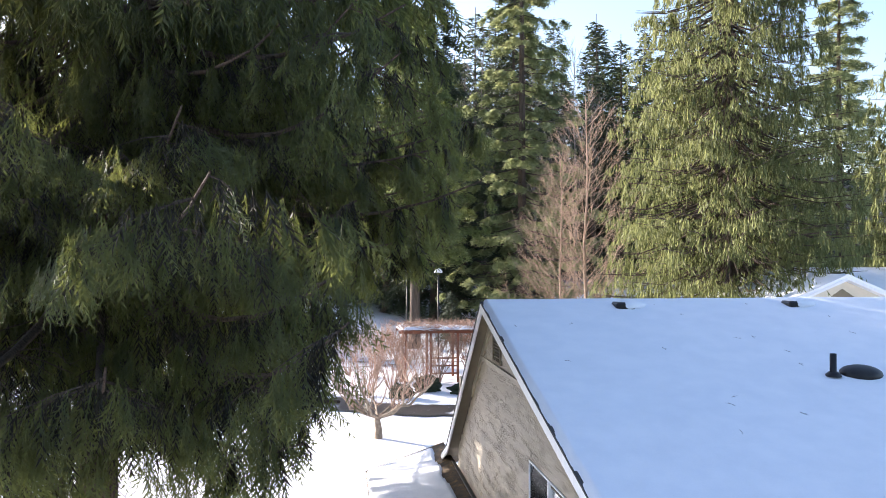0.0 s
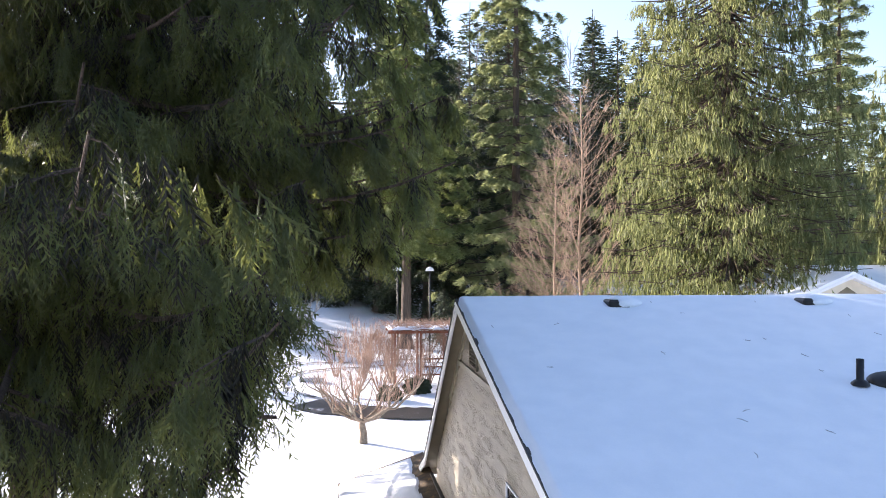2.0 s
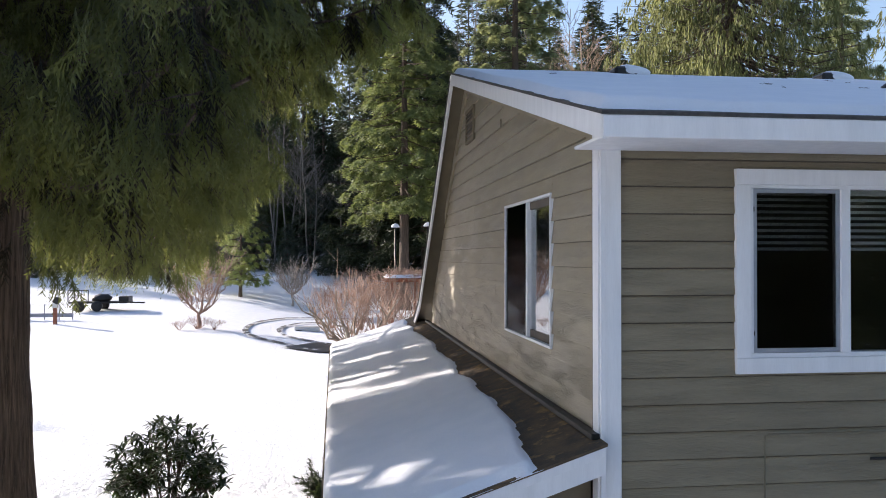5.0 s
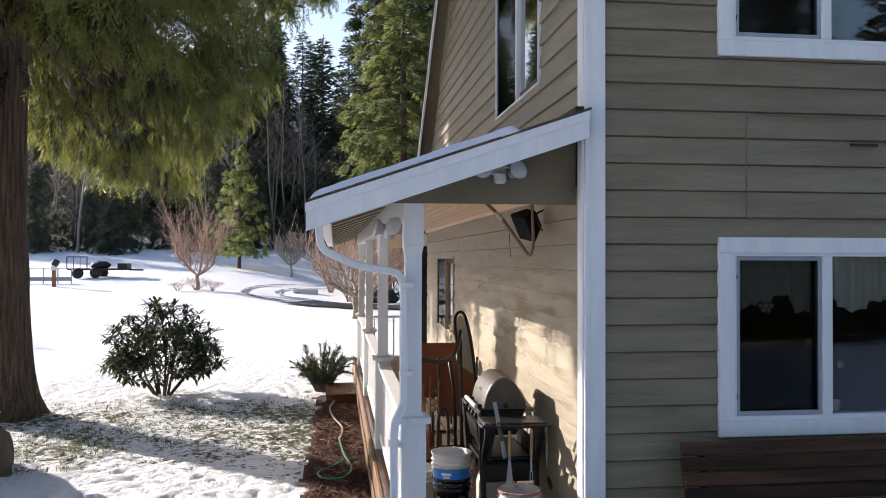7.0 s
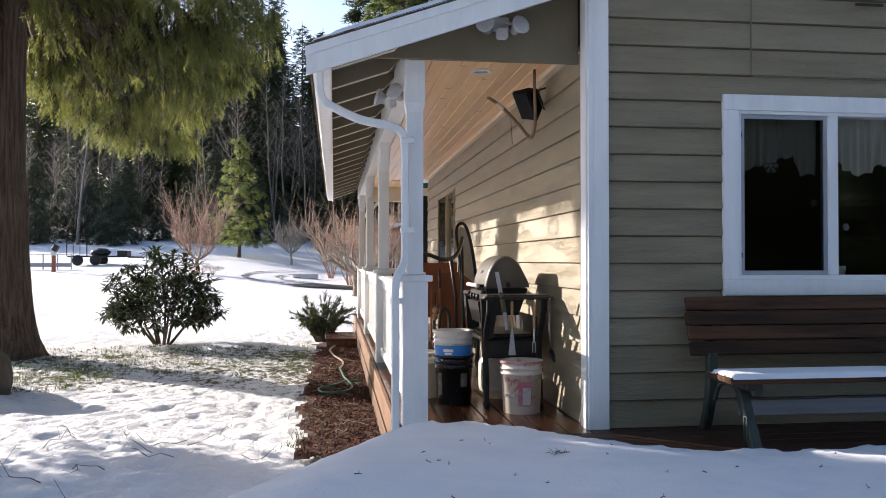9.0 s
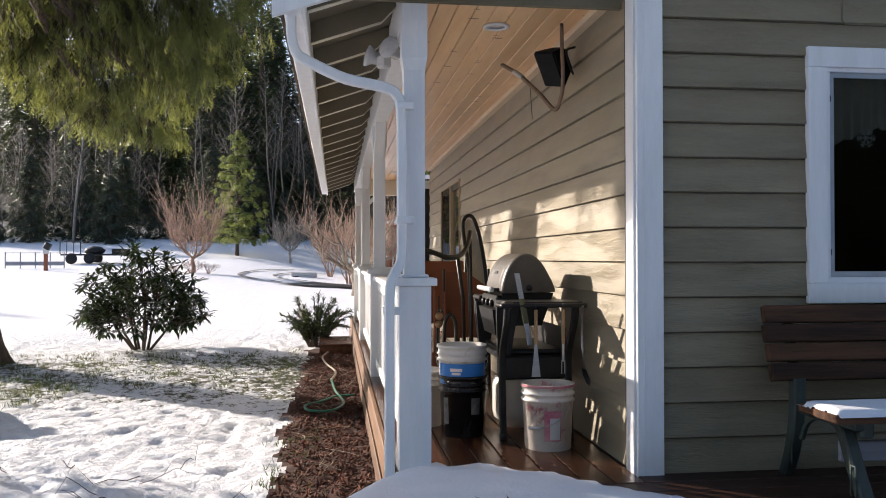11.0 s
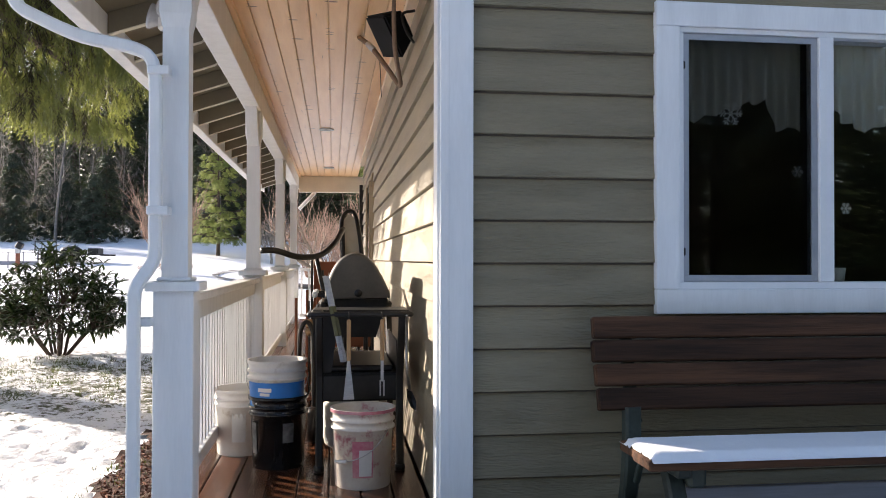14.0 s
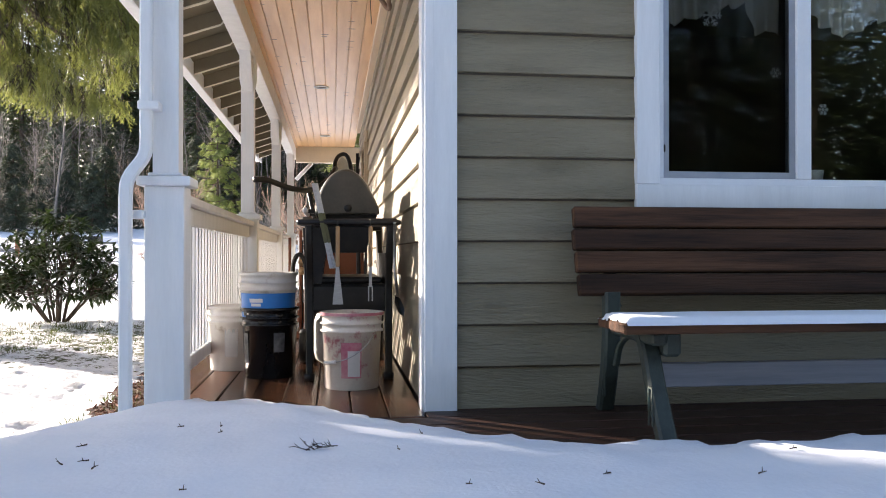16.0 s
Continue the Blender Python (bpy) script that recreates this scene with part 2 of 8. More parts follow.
M_TWIG_GREY = mat("grey_twig", (0.4, 0.35, 0.3), (0.26, 0.225, 0.195), 6.0, rough=0.85, bump=0.0, island=0.3)
M_POLE = mat("grey_pole_bark", (0.24, 0.215, 0.19), (0.13, 0.115, 0.1), 6.0, rough=0.85, bump=0.0, island=0.3)
M_TWIG_TAN = mat("tan_twig", (0.42, 0.31, 0.22), (0.3, 0.21, 0.15), 6.0, rough=0.85, bump=0.0, island=0.25)
# cedar leaf of the near crown, darkened for its shaded side
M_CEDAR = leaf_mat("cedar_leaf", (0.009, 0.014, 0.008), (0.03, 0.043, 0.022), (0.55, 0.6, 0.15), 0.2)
# near-black brown: the shade inside the crown put into the leaf colour
M_CEDAR_SHADED = leaf_mat("shaded_cedar_leaf", (0.022, 0.019, 0.012), (0.042, 0.034, 0.02), (0.06, 0.05, 0.02), 0.04)
# brighter cedar leaf, with sunlight put into the colour
M_CEDAR_SUN = leaf_mat("sunlit_cedar_leaf", (0.028, 0.046, 0.019), (0.17, 0.178, 0.07), (0.36, 0.39, 0.15), 0.34)
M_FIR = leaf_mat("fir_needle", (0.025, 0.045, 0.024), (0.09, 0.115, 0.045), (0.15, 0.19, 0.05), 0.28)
# fir needle paled for sun and haze on the far crowns
M_FIR_PALE = leaf_mat("hazy_sunlit_fir_needle", (0.1, 0.14, 0.075), (0.24, 0.27, 0.13), (0.42, 0.45, 0.2), 0.5)
# fir needle darkened for the shade of the wood
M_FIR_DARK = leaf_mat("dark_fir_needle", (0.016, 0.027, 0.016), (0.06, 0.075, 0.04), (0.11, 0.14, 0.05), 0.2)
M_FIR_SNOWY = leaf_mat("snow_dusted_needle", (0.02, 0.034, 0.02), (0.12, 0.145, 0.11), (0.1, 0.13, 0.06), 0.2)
# needle colour raised for the sun on the young fir
M_FIR_SUNNY = leaf_mat("sunlit_fir_needle", (0.075, 0.115, 0.04), (0.22, 0.27, 0.095), (0.4, 0.46, 0.14), 0.4)
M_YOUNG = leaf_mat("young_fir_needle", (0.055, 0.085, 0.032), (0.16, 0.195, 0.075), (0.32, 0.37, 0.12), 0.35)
M_SHRUB = leaf_mat("shrub_leaf", (0.014, 0.026, 0.012), (0.035, 0.055, 0.02), (0.06, 0.1, 0.02), 0.15, 0.35)
M_YEW = leaf_mat("yew_needle", (0.012, 0.02, 0.009), (0.035, 0.05, 0.018), (0.08, 0.12, 0.03), 0.15, 0.45)
M_GRASS = leaf_mat("grass_blade", (0.05, 0.07, 0.02), (0.12, 0.12, 0.045), (0.1, 0.14, 0.03), 0.25)
M_MULCH = mat("bark_mulch", (0.085, 0.03, 0.017), (0.03, 0.012, 0.008), 14.0, rough=0.9, bump=0.8, dark=(0.17, 0.07, 0.035), dark_at=0.6, dark_scale=25)
M_CHIP = mat("bark_chip", (0.12, 0.042, 0.022), (0.05, 0.018, 0.01), 14.0, rough=0.85, bump=0.2, island=0.4)
M_ROAD = mat("wet_asphalt", (0.03, 0.03, 0.032), (0.05, 0.048, 0.046), 6.0, rough=0.35, bump=0.2, spec=0.5, dark=(0.7, 0.72, 0.76), dark_at=0.6, dark_scale=1.1)
M_TRACK = mat("thawed_track", (0.05, 0.046, 0.042), (0.1, 0.09, 0.08), 5.0, rough=0.6, bump=0.3, dark=(0.72, 0.73, 0.76), dark_at=0.5, dark_scale=2.2)
M_ROCK = mat("boulder_stone", (0.1, 0.09, 0.075), (0.05, 0.046, 0.04), 5.0, rough=0.9, bump=0.8)
M_ROOM = mat("room_wall", (0.12, 0.1, 0.08), (0.1, 0.085, 0.07), 3.0, rough=0.9, bump=0.0)
M_CURTAIN = mat("curtain_cloth", (0.62, 0.58, 0.5), (0.54, 0.5, 0.43), 6.0, rough=0.9, bump=0.1)
M_GLASS = glass_mat("window_glass", (0.9, 0.92, 0.92), 1.5)
M_DOUBLE_GLASS = glass_mat("double_glass", (0.9, 0.92, 0.92))
dgt = M_DOUBLE_GLASS.node_tree
slant, rise = dgt.nodes.new("ShaderNodeLayerWeight"), dgt.nodes.new("ShaderNodeMath")
slant.inputs["Blend"].default_value = 0.5
rise.operation = "POWER"
rise.inputs[1].default_value = 3.0
dgt.links.new(slant.outputs["Facing"], rise.inputs[0])
dgt.links.new(rise.outputs[0], dgt.nodes["Mix Shader"].inputs["Fac"])
M_MESH = glass_mat("insect_screen", (0.74, 0.74, 0.74), 1.06)
M_STEEL = mat("steel", (0.42, 0.42, 0.42), (0.33, 0.33, 0.33), 15.0, (1, 1, 6), 0.3, 0.05, metal=1.0)
M_HANDLE = mat("tool_wood", (0.36, 0.23, 0.125), (0.27, 0.165, 0.085), 9.0, (4, 4, 0.6), 0.55, 0.1)
M_PAIL_WHITE = mat("white_pail", (0.72, 0.7, 0.66), (0.64, 0.61, 0.57), 6.0, rough=0.4, bump=0.05, dark=(0.45, 0.39, 0.33), dark_at=0.6, dark_scale=5)
M_PAIL_STAINED = mat("stained_pail", (0.68, 0.64, 0.57), (0.58, 0.5, 0.44), 4.0, rough=0.45, bump=0.08, dark=(0.4, 0.13, 0.16), dark_at=0.56, dark_scale=6)
M_PAIL_BLACK = mat("black_pail", (0.008, 0.008, 0.009), (0.014, 0.014, 0.015), 10.0, (1, 1, 0.4), 0.22, 0.06, dark=(0.2, 0.2, 0.21), dark_at=0.66, dark_scale=11)
M_PINK = mat("pink_stain", (0.42, 0.1, 0.15), (0.52, 0.28, 0.29), 8.0, rough=0.5, bump=0.05)
M_BLUE = mat("blue_print", (0.02, 0.2, 0.58), (0.02, 0.17, 0.5), 6.0, rough=0.35, bump=0.02)
M_RUST = mat("rust_sling", (0.19, 0.062, 0.028), (0.14, 0.045, 0.02), 3.0, rough=0.7, bump=0.15, fine=150)
M_SLING = mat("pale_sling", (0.5, 0.47, 0.4), (0.38, 0.36, 0.3), 5.0, rough=0.8, bump=0.2, fine=180)
M_TANK = mat("tank_paint", (0.7, 0.68, 0.62), (0.6, 0.57, 0.51), 5.0, rough=0.4, bump=0.04)
M_GRIP = mat("olive_grip", (0.1, 0.1, 0.045), (0.075, 0.075, 0.035), 10.0, rough=0.5, bump=0.04)
M_HOSE = mat("green_hose", (0.015, 0.17, 0.1), (0.012, 0.13, 0.075), 10.0, rough=0.4, bump=0.03)
M_HOSE_TAN = mat("tan_hose", (0.3, 0.24, 0.17), (0.24, 0.19, 0.13), 10.0, rough=0.5, bump=0.03)
M_LENS = mat("lamp_lens", (0.55, 0.56, 0.57), (0.45, 0.46, 0.48), 20.0, rough=0.15, bump=0.05)
M_GREYPLASTIC = mat("grey_plastic", (0.55, 0.55, 0.54), (0.47, 0.47, 0.46), 9.0, rough=0.45, bump=0.04)
M_STICK = mat("peeled_stick", (0.26, 0.18, 0.13), (0.17, 0.11, 0.075), 12.0, rough=0.8, bump=0.3)
M_BRICKRED = mat("red_brown_wood", (0.28, 0.1, 0.055), (0.2, 0.07, 0.04), 5.0, rough=0.75, bump=0.2)
M_CREAM = mat("cream_paint", (0.68, 0.62, 0.5), (0.6, 0.55, 0.44), 3.0, rough=0.6, bump=0.05)
M_SCUFF = mat("scuffed_label", (0.16, 0.16, 0.16), (0.04, 0.04, 0.042), 18.0, rough=0.6, bump=0.1)
M_BULB = mat("lamp_dome", (0.8, 0.8, 0.8), (0.75, 0.75, 0.75), 3.0, rough=0.3, bump=0.0)


# ---- mesh helpers ----
def thing(name, label, category="", group="", kind="", at=(0, 0, 0)):
    ob = new(name)
    ob.location = at
    return tagged(ob, label, category, group, kind)


def put(ob, parent, label=""):
    if parent:
        ob.parent = parent
    return tagged(ob, label)


def part(name, bm, material, parent=None, label="", smooth=False):
    """Links a bmesh as one mesh object under a thing or part."""
    me = bpy.data.meshes.new(name)
    bm.to_mesh(me)
    bm.free()
    if smooth:
        me.polygons.foreach_set("use_smooth", [True] * len(me.polygons))
    me.materials.append(material)
    return put(new(name, me), parent, label)


def solid(name, verts, faces, material, parent=None, label="", smooth=False):
    me = bpy.data.meshes.new(name)
    me.from_pydata([tuple(v) for v in verts], [], faces)
    if smooth:
        me.polygons.foreach_set("use_smooth", [True] * len(me.polygons))
    me.materials.append(material)
    return put(new(name, me), parent, label)


def tri_mesh(name, v, f, material):
    """A mesh from arrays of places and triangles."""
    me = bpy.data.meshes.new(name)
    me.vertices.add(len(v))
    me.vertices.foreach_set("co", np.ascontiguousarray(v, np.float32).ravel())
    me.loops.add(3 * len(f))
    me.loops.foreach_set("vertex_index", np.ascontiguousarray(f, np.int32).ravel())
    me.polygons.add(len(f))
    me.polygons.foreach_set("loop_start", np.arange(0, 3 * len(f), 3, dtype=np.int32))
    me.update(calc_edges=True)
    me.materials.append(material)
    return me


def box(bm, x0, x1, y0, y1, z0, z1, bevel=0.0, turn=None):
    made = bmesh.ops.create_cube(bm, size=1)["verts"]
    for v in made:
        v.co = Vector(((x0 + x1) / 2 + v.co.x * (x1 - x0), (y0 + y1) / 2 + v.co.y * (y1 - y0), (z0 + z1) / 2 + v.co.z * (z1 - z0)))
    if bevel:
        edges = list({e for v in made for e in v.link_edges})
        made = bmesh.ops.bevel(bm, geom=edges, offset=bevel, segments=1, affect="EDGES", clamp_overlap=True)["verts"]
    if turn:
        for v in set(made):
            v.co = turn @ v.co
    return bm


def boxes(name, rows, material, parent=None, label="", bevel=0.0):
    bm = bmesh.new()
    for r in rows:
        box(bm, *r, bevel=bevel)
    return part(name, bm, material, parent, label)


def slab(name, x0, x1, y0, y1, z0, z1, material, parent=None, label="", bevel=0.004):
    return boxes(name, [(x0, x1, y0, y1, z0, z1)], material, parent, label, bevel)


def sweep(points, radii, sides=8, closed=True):
    """A tube along points: places and faces."""
    pts = [Vector(p) for p in points]
    radii = [radii] * len(pts) if np.isscalar(radii) else radii
    verts, faces = [], []
    side = None
    for i, p in enumerate(pts):
        d = (pts[min(i + 1, len(pts) - 1)] - pts[max(i - 1, 0)]).normalized()
        if side is None:
            side = d.orthogonal().normalized()
        side = (side - d * side.dot(d)).normalized()
        up = d.cross(side)
        for k in range(sides):
            a = 2 * math.pi * k / sides
            verts.append(p + (side * math.cos(a) + up * math.sin(a)) * radii[i])
    for i in range(len(pts) - 1):
        for k in range(sides):
            k2 = (k + 1) % sides
            faces.append((i * sides + k, i * sides + k2, (i + 1) * sides + k2, (i + 1) * sides + k))
    if closed:
        faces.append(tuple(range(sides))[::-1])
        faces.append(tuple((len(pts) - 1) * sides + k for k in range(sides)))
    return verts, faces


def tube(name, points, radii, material, parent=None, label="", sides=8):
    v, f = sweep(points, radii, sides)
    return solid(name, v, f, material, parent, label, smooth=True)


def smooth_path(points, n=8):
    """Catmull-Rom through points."""
    p = [Vector(q) for q in points]
    p = [p[0] * 2 - p[1], *p, p[-1] * 2 - p[-2]]
    out = []
    for i in range(1, len(p) - 2):
        for k in range(n):
            t = k / n
            a, b, c, d = p[i - 1], p[i], p[i + 1], p[i + 2]
            out.append(0.5 * (2 * b + (c - a) * t + (2 * a - 5 * b + 4 * c - d) * t * t + (3 * b - a - 3 * c + d) * t ** 3))
    return [*out, p[-2]]


def lathe(profile, sides=24, cap=True):
    """A turned shape from (radius, height) rows."""
    verts, faces = [], []
    for r, z in profile:
        for k in range(sides):
            a = 2 * math.pi * k / sides
            verts.append((r * math.cos(a), r * math.sin(a), z))
    for i in range(len(profile) - 1):
        for k in range(sides):
            k2 = (k + 1) % sides
            faces.append((i * sides + k, i * sides + k2, (i + 1) * sides + k2, (i + 1) * sides + k))
    if cap:
        faces.append(tuple(range(sides))[::-1])
        faces.append(tuple((len(profile) - 1) * sides + k for k in range(sides)))
    return verts, faces


def turned(name, profile, material, parent=None, label="", sides=24, cap=True, at=(0, 0, 0)):
    v, f = lathe(profile, sides, cap)
    ob = solid(name, v, f, material, parent, label, smooth=True)
    ob.location = at
    return ob


def wob(x, y, s=1.0, seed=0.0):
    return noise.noise(Vector((x * s, y * s, seed)))


def sstep(a, b, x):
    t = min(1.0, max(0.0, (x - a) / (b - a)))
    return t * t * (3 - 2 * t)


def ground_z(x, y):
    """The lie of the land: level by the house, rising to the wooded hill."""
    w = 1 - 0.6 * sstep(-9, 1, x) * (1 - sstep(50, 75, y))
    z = -0.4 + 0.00085 * max(0.0, min(y, 80) - 12) ** 2 * w
    z += 0.22 * max(0.0, y - 80)
    return min(z, 40 + 0.02 * y)


# ---- ground ----
def lawn_relief(x, y):
    near = 1 - sstep(9, 18, y)
    z = 0.03 * wob(x, y, 0.5)
    if near and x > -14 and x < 2:
        dimple = max(0.0, noise.noise(Vector((x * 5.6, y * 7.4, 7.0))) - 0.05) + 0.8 * max(0.0, noise.noise(Vector((x * 10.5, y * 10.5, 2.0))) - 0.08)
        z += near * (0.025 * wob(x, y, 2.2, 3.0) - 0.07 * dimple)
    return z


def grid_mesh(name, xs, ys, zf, material, keep=None):
    verts, faces, nx = [], [], len(xs)
    for y in ys:
        for x in xs:
            verts.append((x, y, zf(x, y)))
    for j in range(len(ys) - 1):
        for i in range(nx - 1):
            if keep is None or keep((xs[i] + xs[i + 1]) / 2, (ys[j] + ys[j + 1]) / 2):
                faces.append((j * nx + i, j * nx + i + 1, (j + 1) * nx + i + 1, (j + 1) * nx + i))
    return solid(name, verts, faces, material, None, "", True)


def span(a, b, step):
    n = max(1, round((b - a) / step))
    return [a + (b - a) * i / n for i in range(n + 1)]


gx = [-2500, -900, -400, -200, -120, *span(-80, -14, 3), *span(-13, -8, 0.2), *span(-7.9, -1.0, 0.055), *span(0, 30, 2), *span(34, 80, 4), 120, 200, 400, 900, 2500]
gy = [-2500, -900, -300, -120, -60, -30, -15, -8, *span(-5, 8, 0.055), *span(8.1, 13, 0.1), *span(13.5, 30, 0.7), *span(32, 110, 2), 130, 160, 200, 400, 900, 2500]
ground = grid_mesh("ground", gx, gy, lambda x, y: ground_z(x, y) + lawn_relief(x, y), M_SNOW)


def lawn_material():
    """Snow with trodden, thawed grass near the house and a patchy dark floor under the wood."""
    m = M_SNOW.copy()
    m.name = "snow_lawn"
    t = m.node_tree
    p = t.nodes["Principled BSDF"]
    old = p.inputs["Base Color"].links[0].from_socket
    geo = t.nodes.new("ShaderNodeNewGeometry")
    sep = t.nodes.new("ShaderNodeSeparateXYZ")
    t.links.new(geo.outputs["Position"], sep.inputs[0])

    def band(sock, a, b):
        r = t.nodes.new("ShaderNodeMapRange")
        r.interpolation_type = "SMOOTHSTEP"
        r.inputs["From Min"].default_value, r.inputs["From Max"].default_value = a, b
        t.links.new(sock, r.inputs["Value"])
        return r.outputs["Result"]

    def op(kind, a, b):
        n = t.nodes.new("ShaderNodeMath")
        n.operation = kind
        for s, v in zip(n.inputs, (a, b)):
            if isinstance(v, float):
                s.default_value = v
            else:
                t.links.new(v, s)
        return n.outputs[0]

    def noise_tex(scale, detail, rough=0.6):
        n = t.nodes.new("ShaderNodeTexNoise")
        n.inputs["Scale"].default_value, n.inputs["Detail"].default_value, n.inputs["Roughness"].default_value = scale, detail, rough
        t.links.new(geo.outputs["Position"], n.inputs["Vector"])
        return n.outputs["Fac"]

    def mixed(fac, a, colour):
        n = t.nodes.new("ShaderNodeMix")
        n.data_type = "RGBA"
        t.links.new(fac, n.inputs["Factor"])
        t.links.new(a, n.inputs["A"])
        n.inputs["B"].default_value = (*colour, 1)
        return n.outputs["Result"]

    thaw = op("MULTIPLY", band(sep.outputs["Y"], 2.4, 6.2), band(sep.outputs["Y"], 11.2, 8.0))
    thaw = op("MULTIPLY", thaw, band(sep.outputs["X"], -8.5, -6.5))
    verge = op("MULTIPLY", op("MULTIPLY", band(sep.outputs["Y"], 2.2, 4.0), band(sep.outputs["Y"], 10.5, 8.5)), band(sep.outputs["X"], -3.0, -2.05))
    thaw = op("ADD", thaw, op("MULTIPLY", verge, 0.25))
    fine = noise_tex(11.0, 6, 0.7)
    broad = noise_tex(1.3, 4)
    patch = op("ADD", op("ADD", op("MULTIPLY", thaw, 0.2), op("MULTIPLY", broad, 0.25)), op("MULTIPLY", fine, 0.75))
    c = mixed(band(patch, 0.66, 0.76), old, (0.075, 0.08, 0.035))
    bare = noise_tex(20.0, 4, 0.7)
    c = mixed(band(op("ADD", op("MULTIPLY", thaw, 0.08), bare), 0.72, 0.78), c, (0.06, 0.05, 0.03))
    wood = op("MULTIPLY", band(sep.outputs["Y"], 76.0, 88.0), band(noise_tex(0.35, 6), 0.2, 0.32))
    c = mixed(wood, c, (0.035, 0.032, 0.025))
    t.links.new(c, p.inputs["Base Color"])
    bp = t.nodes["Bump"]
    bp.inputs["Strength"].default_value, bp.inputs["Distance"].default_value = 0.9, 0.06
    t.links.new(noise_tex(9.0, 7, 0.62), bp.inputs["Height"])
    return m


ground.data.materials[0] = lawn_material()
tagged(ground, "snow-covered lawn and field rising to the wood", "ground", kind="structure")


# ---- drive: dark wheel tracks and a wet apron ----
def strip(name, line, width, material, label, lift=0.03, kind="structure", category="road", jag=0.15):
    pts = smooth_path([(x, y, 0) for x, y in line], 10)
    verts, faces = [], []
    for i, p in enumerate(pts):
        d = (pts[min(i + 1, len(pts) - 1)] - pts[max(i - 1, 0)]).normalized()
        n = Vector((-d.y, d.x, 0))
        for k in range(5):
            w = (k / 4 - 0.5) * width * (1 + jag * wob(p.x, p.y, 1.7, k * 3.0))
            q = p + n * w
            verts.append((q.x, q.y, ground_z(q.x, q.y) + 0.03 * wob(q.x, q.y, 0.5) + lift))
    for i in range(len(pts) - 1):
        for k in range(4):
            faces.append((i * 5 + k, i * 5 + k + 1, i * 5 + k + 6, i * 5 + k + 5))
    return tagged(solid(name, verts, faces, material), label, category, kind=kind)


strip("road", [(9, 32.5), (4.5, 32.8), (1.5, 33.2), (-1.5, 34.2), (-3.4, 35.6)], 2.5, M_ROAD, "wet dark asphalt drive cleared of snow", 0.07, jag=0.4)
strip("wheel_track", [(-2.6, 34.6), (-4.8, 36.8), (-6.4, 40.2), (-6.0, 44.5), (-3.5, 48.0), (2.0, 50.5), (8, 51.5)], 0.3, M_TRACK, "dark wet wheel track curving through the snow", 0.06)
strip("wheel_track", [(-1.2, 35.6), (-3.2, 37.6), (-4.6, 40.4), (-4.3, 43.6), (-2.2, 46.4), (2.5, 48.7), (8, 49.6)], 0.3, M_TRACK, "dark wet wheel track curving through the snow", 0.06)

# ---- the house: walls with lap siding ----
LAP = 0.178
HOUSE_X, HOUSE_Y = 11.0, 9.4
RIDGE_Y, RIDGE_Z = 5.47, 6.555


def roof_under(y):
    """Height of the roof's underside over the side wall."""
    return RIDGE_Z - 0.16 - (0.255 * (RIDGE_Y - y) if y < RIDGE_Y else 0.76 * (y - RIDGE_Y))


FRONT_WINDOWS = [(0.92, 2.48, 0.85, 2.18), (0.92, 2.48, 3.395, 4.745), (5.2, 6.8, 0.85, 2.18), (5.2, 6.8, 3.395, 4.745)]
SIDE_WINDOWS = [(1.24, 3.03, 3.435, 4.675), (6.05, 7.85, 1.0, 2.06)]


def cut_wall(name, along, length, height, holes, label, thick=0.14):
    """A wall with openings; along 'x' it faces -y, along 'y' it faces -x."""
    wall = thing(name, label, "wall", kind="structure")
    us = sorted({0.0, length, *[h[0] + 0.1 for h in holes], *[h[1] - 0.1 for h in holes]})
    vs = sorted({-0.35, *[h[2] + 0.09 for h in holes], *[h[3] - 0.09 for h in holes], height(0) if callable(height) else height})
    bm = bmesh.new()
    for u0, u1 in zip(us, us[1:]):
        for v0, v1 in zip(vs, vs[1:]):
            um, vm = (u0 + u1) / 2, (v0 + v1) / 2
            if any(h[0] < um < h[1] and h[2] < vm < h[3] for h in holes):
                continue
            if along == "x":
                box(bm, u0, u1, 0.03, 0.03 + thick, v0, v1)
            else:
                box(bm, 0.03, 0.03 + thick, u0 + (0.17 if u0 == 0 else 0), u1, v0, v1)
    part("sheathing", bm, M_ROOM, wall)
    return wall


wall_front = cut_wall("wall_front", "x", HOUSE_X, 5.0, FRONT_WINDOWS, "two-storey house wall with taupe lap siding")
wall_side = cut_wall("wall_side", "y", HOUSE_Y, 4.83, SIDE_WINDOWS, "gable wall with taupe wood-grain lap siding")
# gable above the upper window, to the roof
solid("gable_sheathing", [(0.03, 0.17, 4.83), (0.03, RIDGE_Y, roof_under(RIDGE_Y)), (0.03, 7.3, 4.83), (0.17, 0.17, 4.83), (0.17, RIDGE_Y, roof_under(RIDGE_Y)), (0.17, 7.3, 4.83)],
      [(0, 1, 2), (5, 4, 3), (0, 3, 4, 1), (1, 4, 5, 2), (2, 5, 3, 0)], M_ROOM, wall_side)


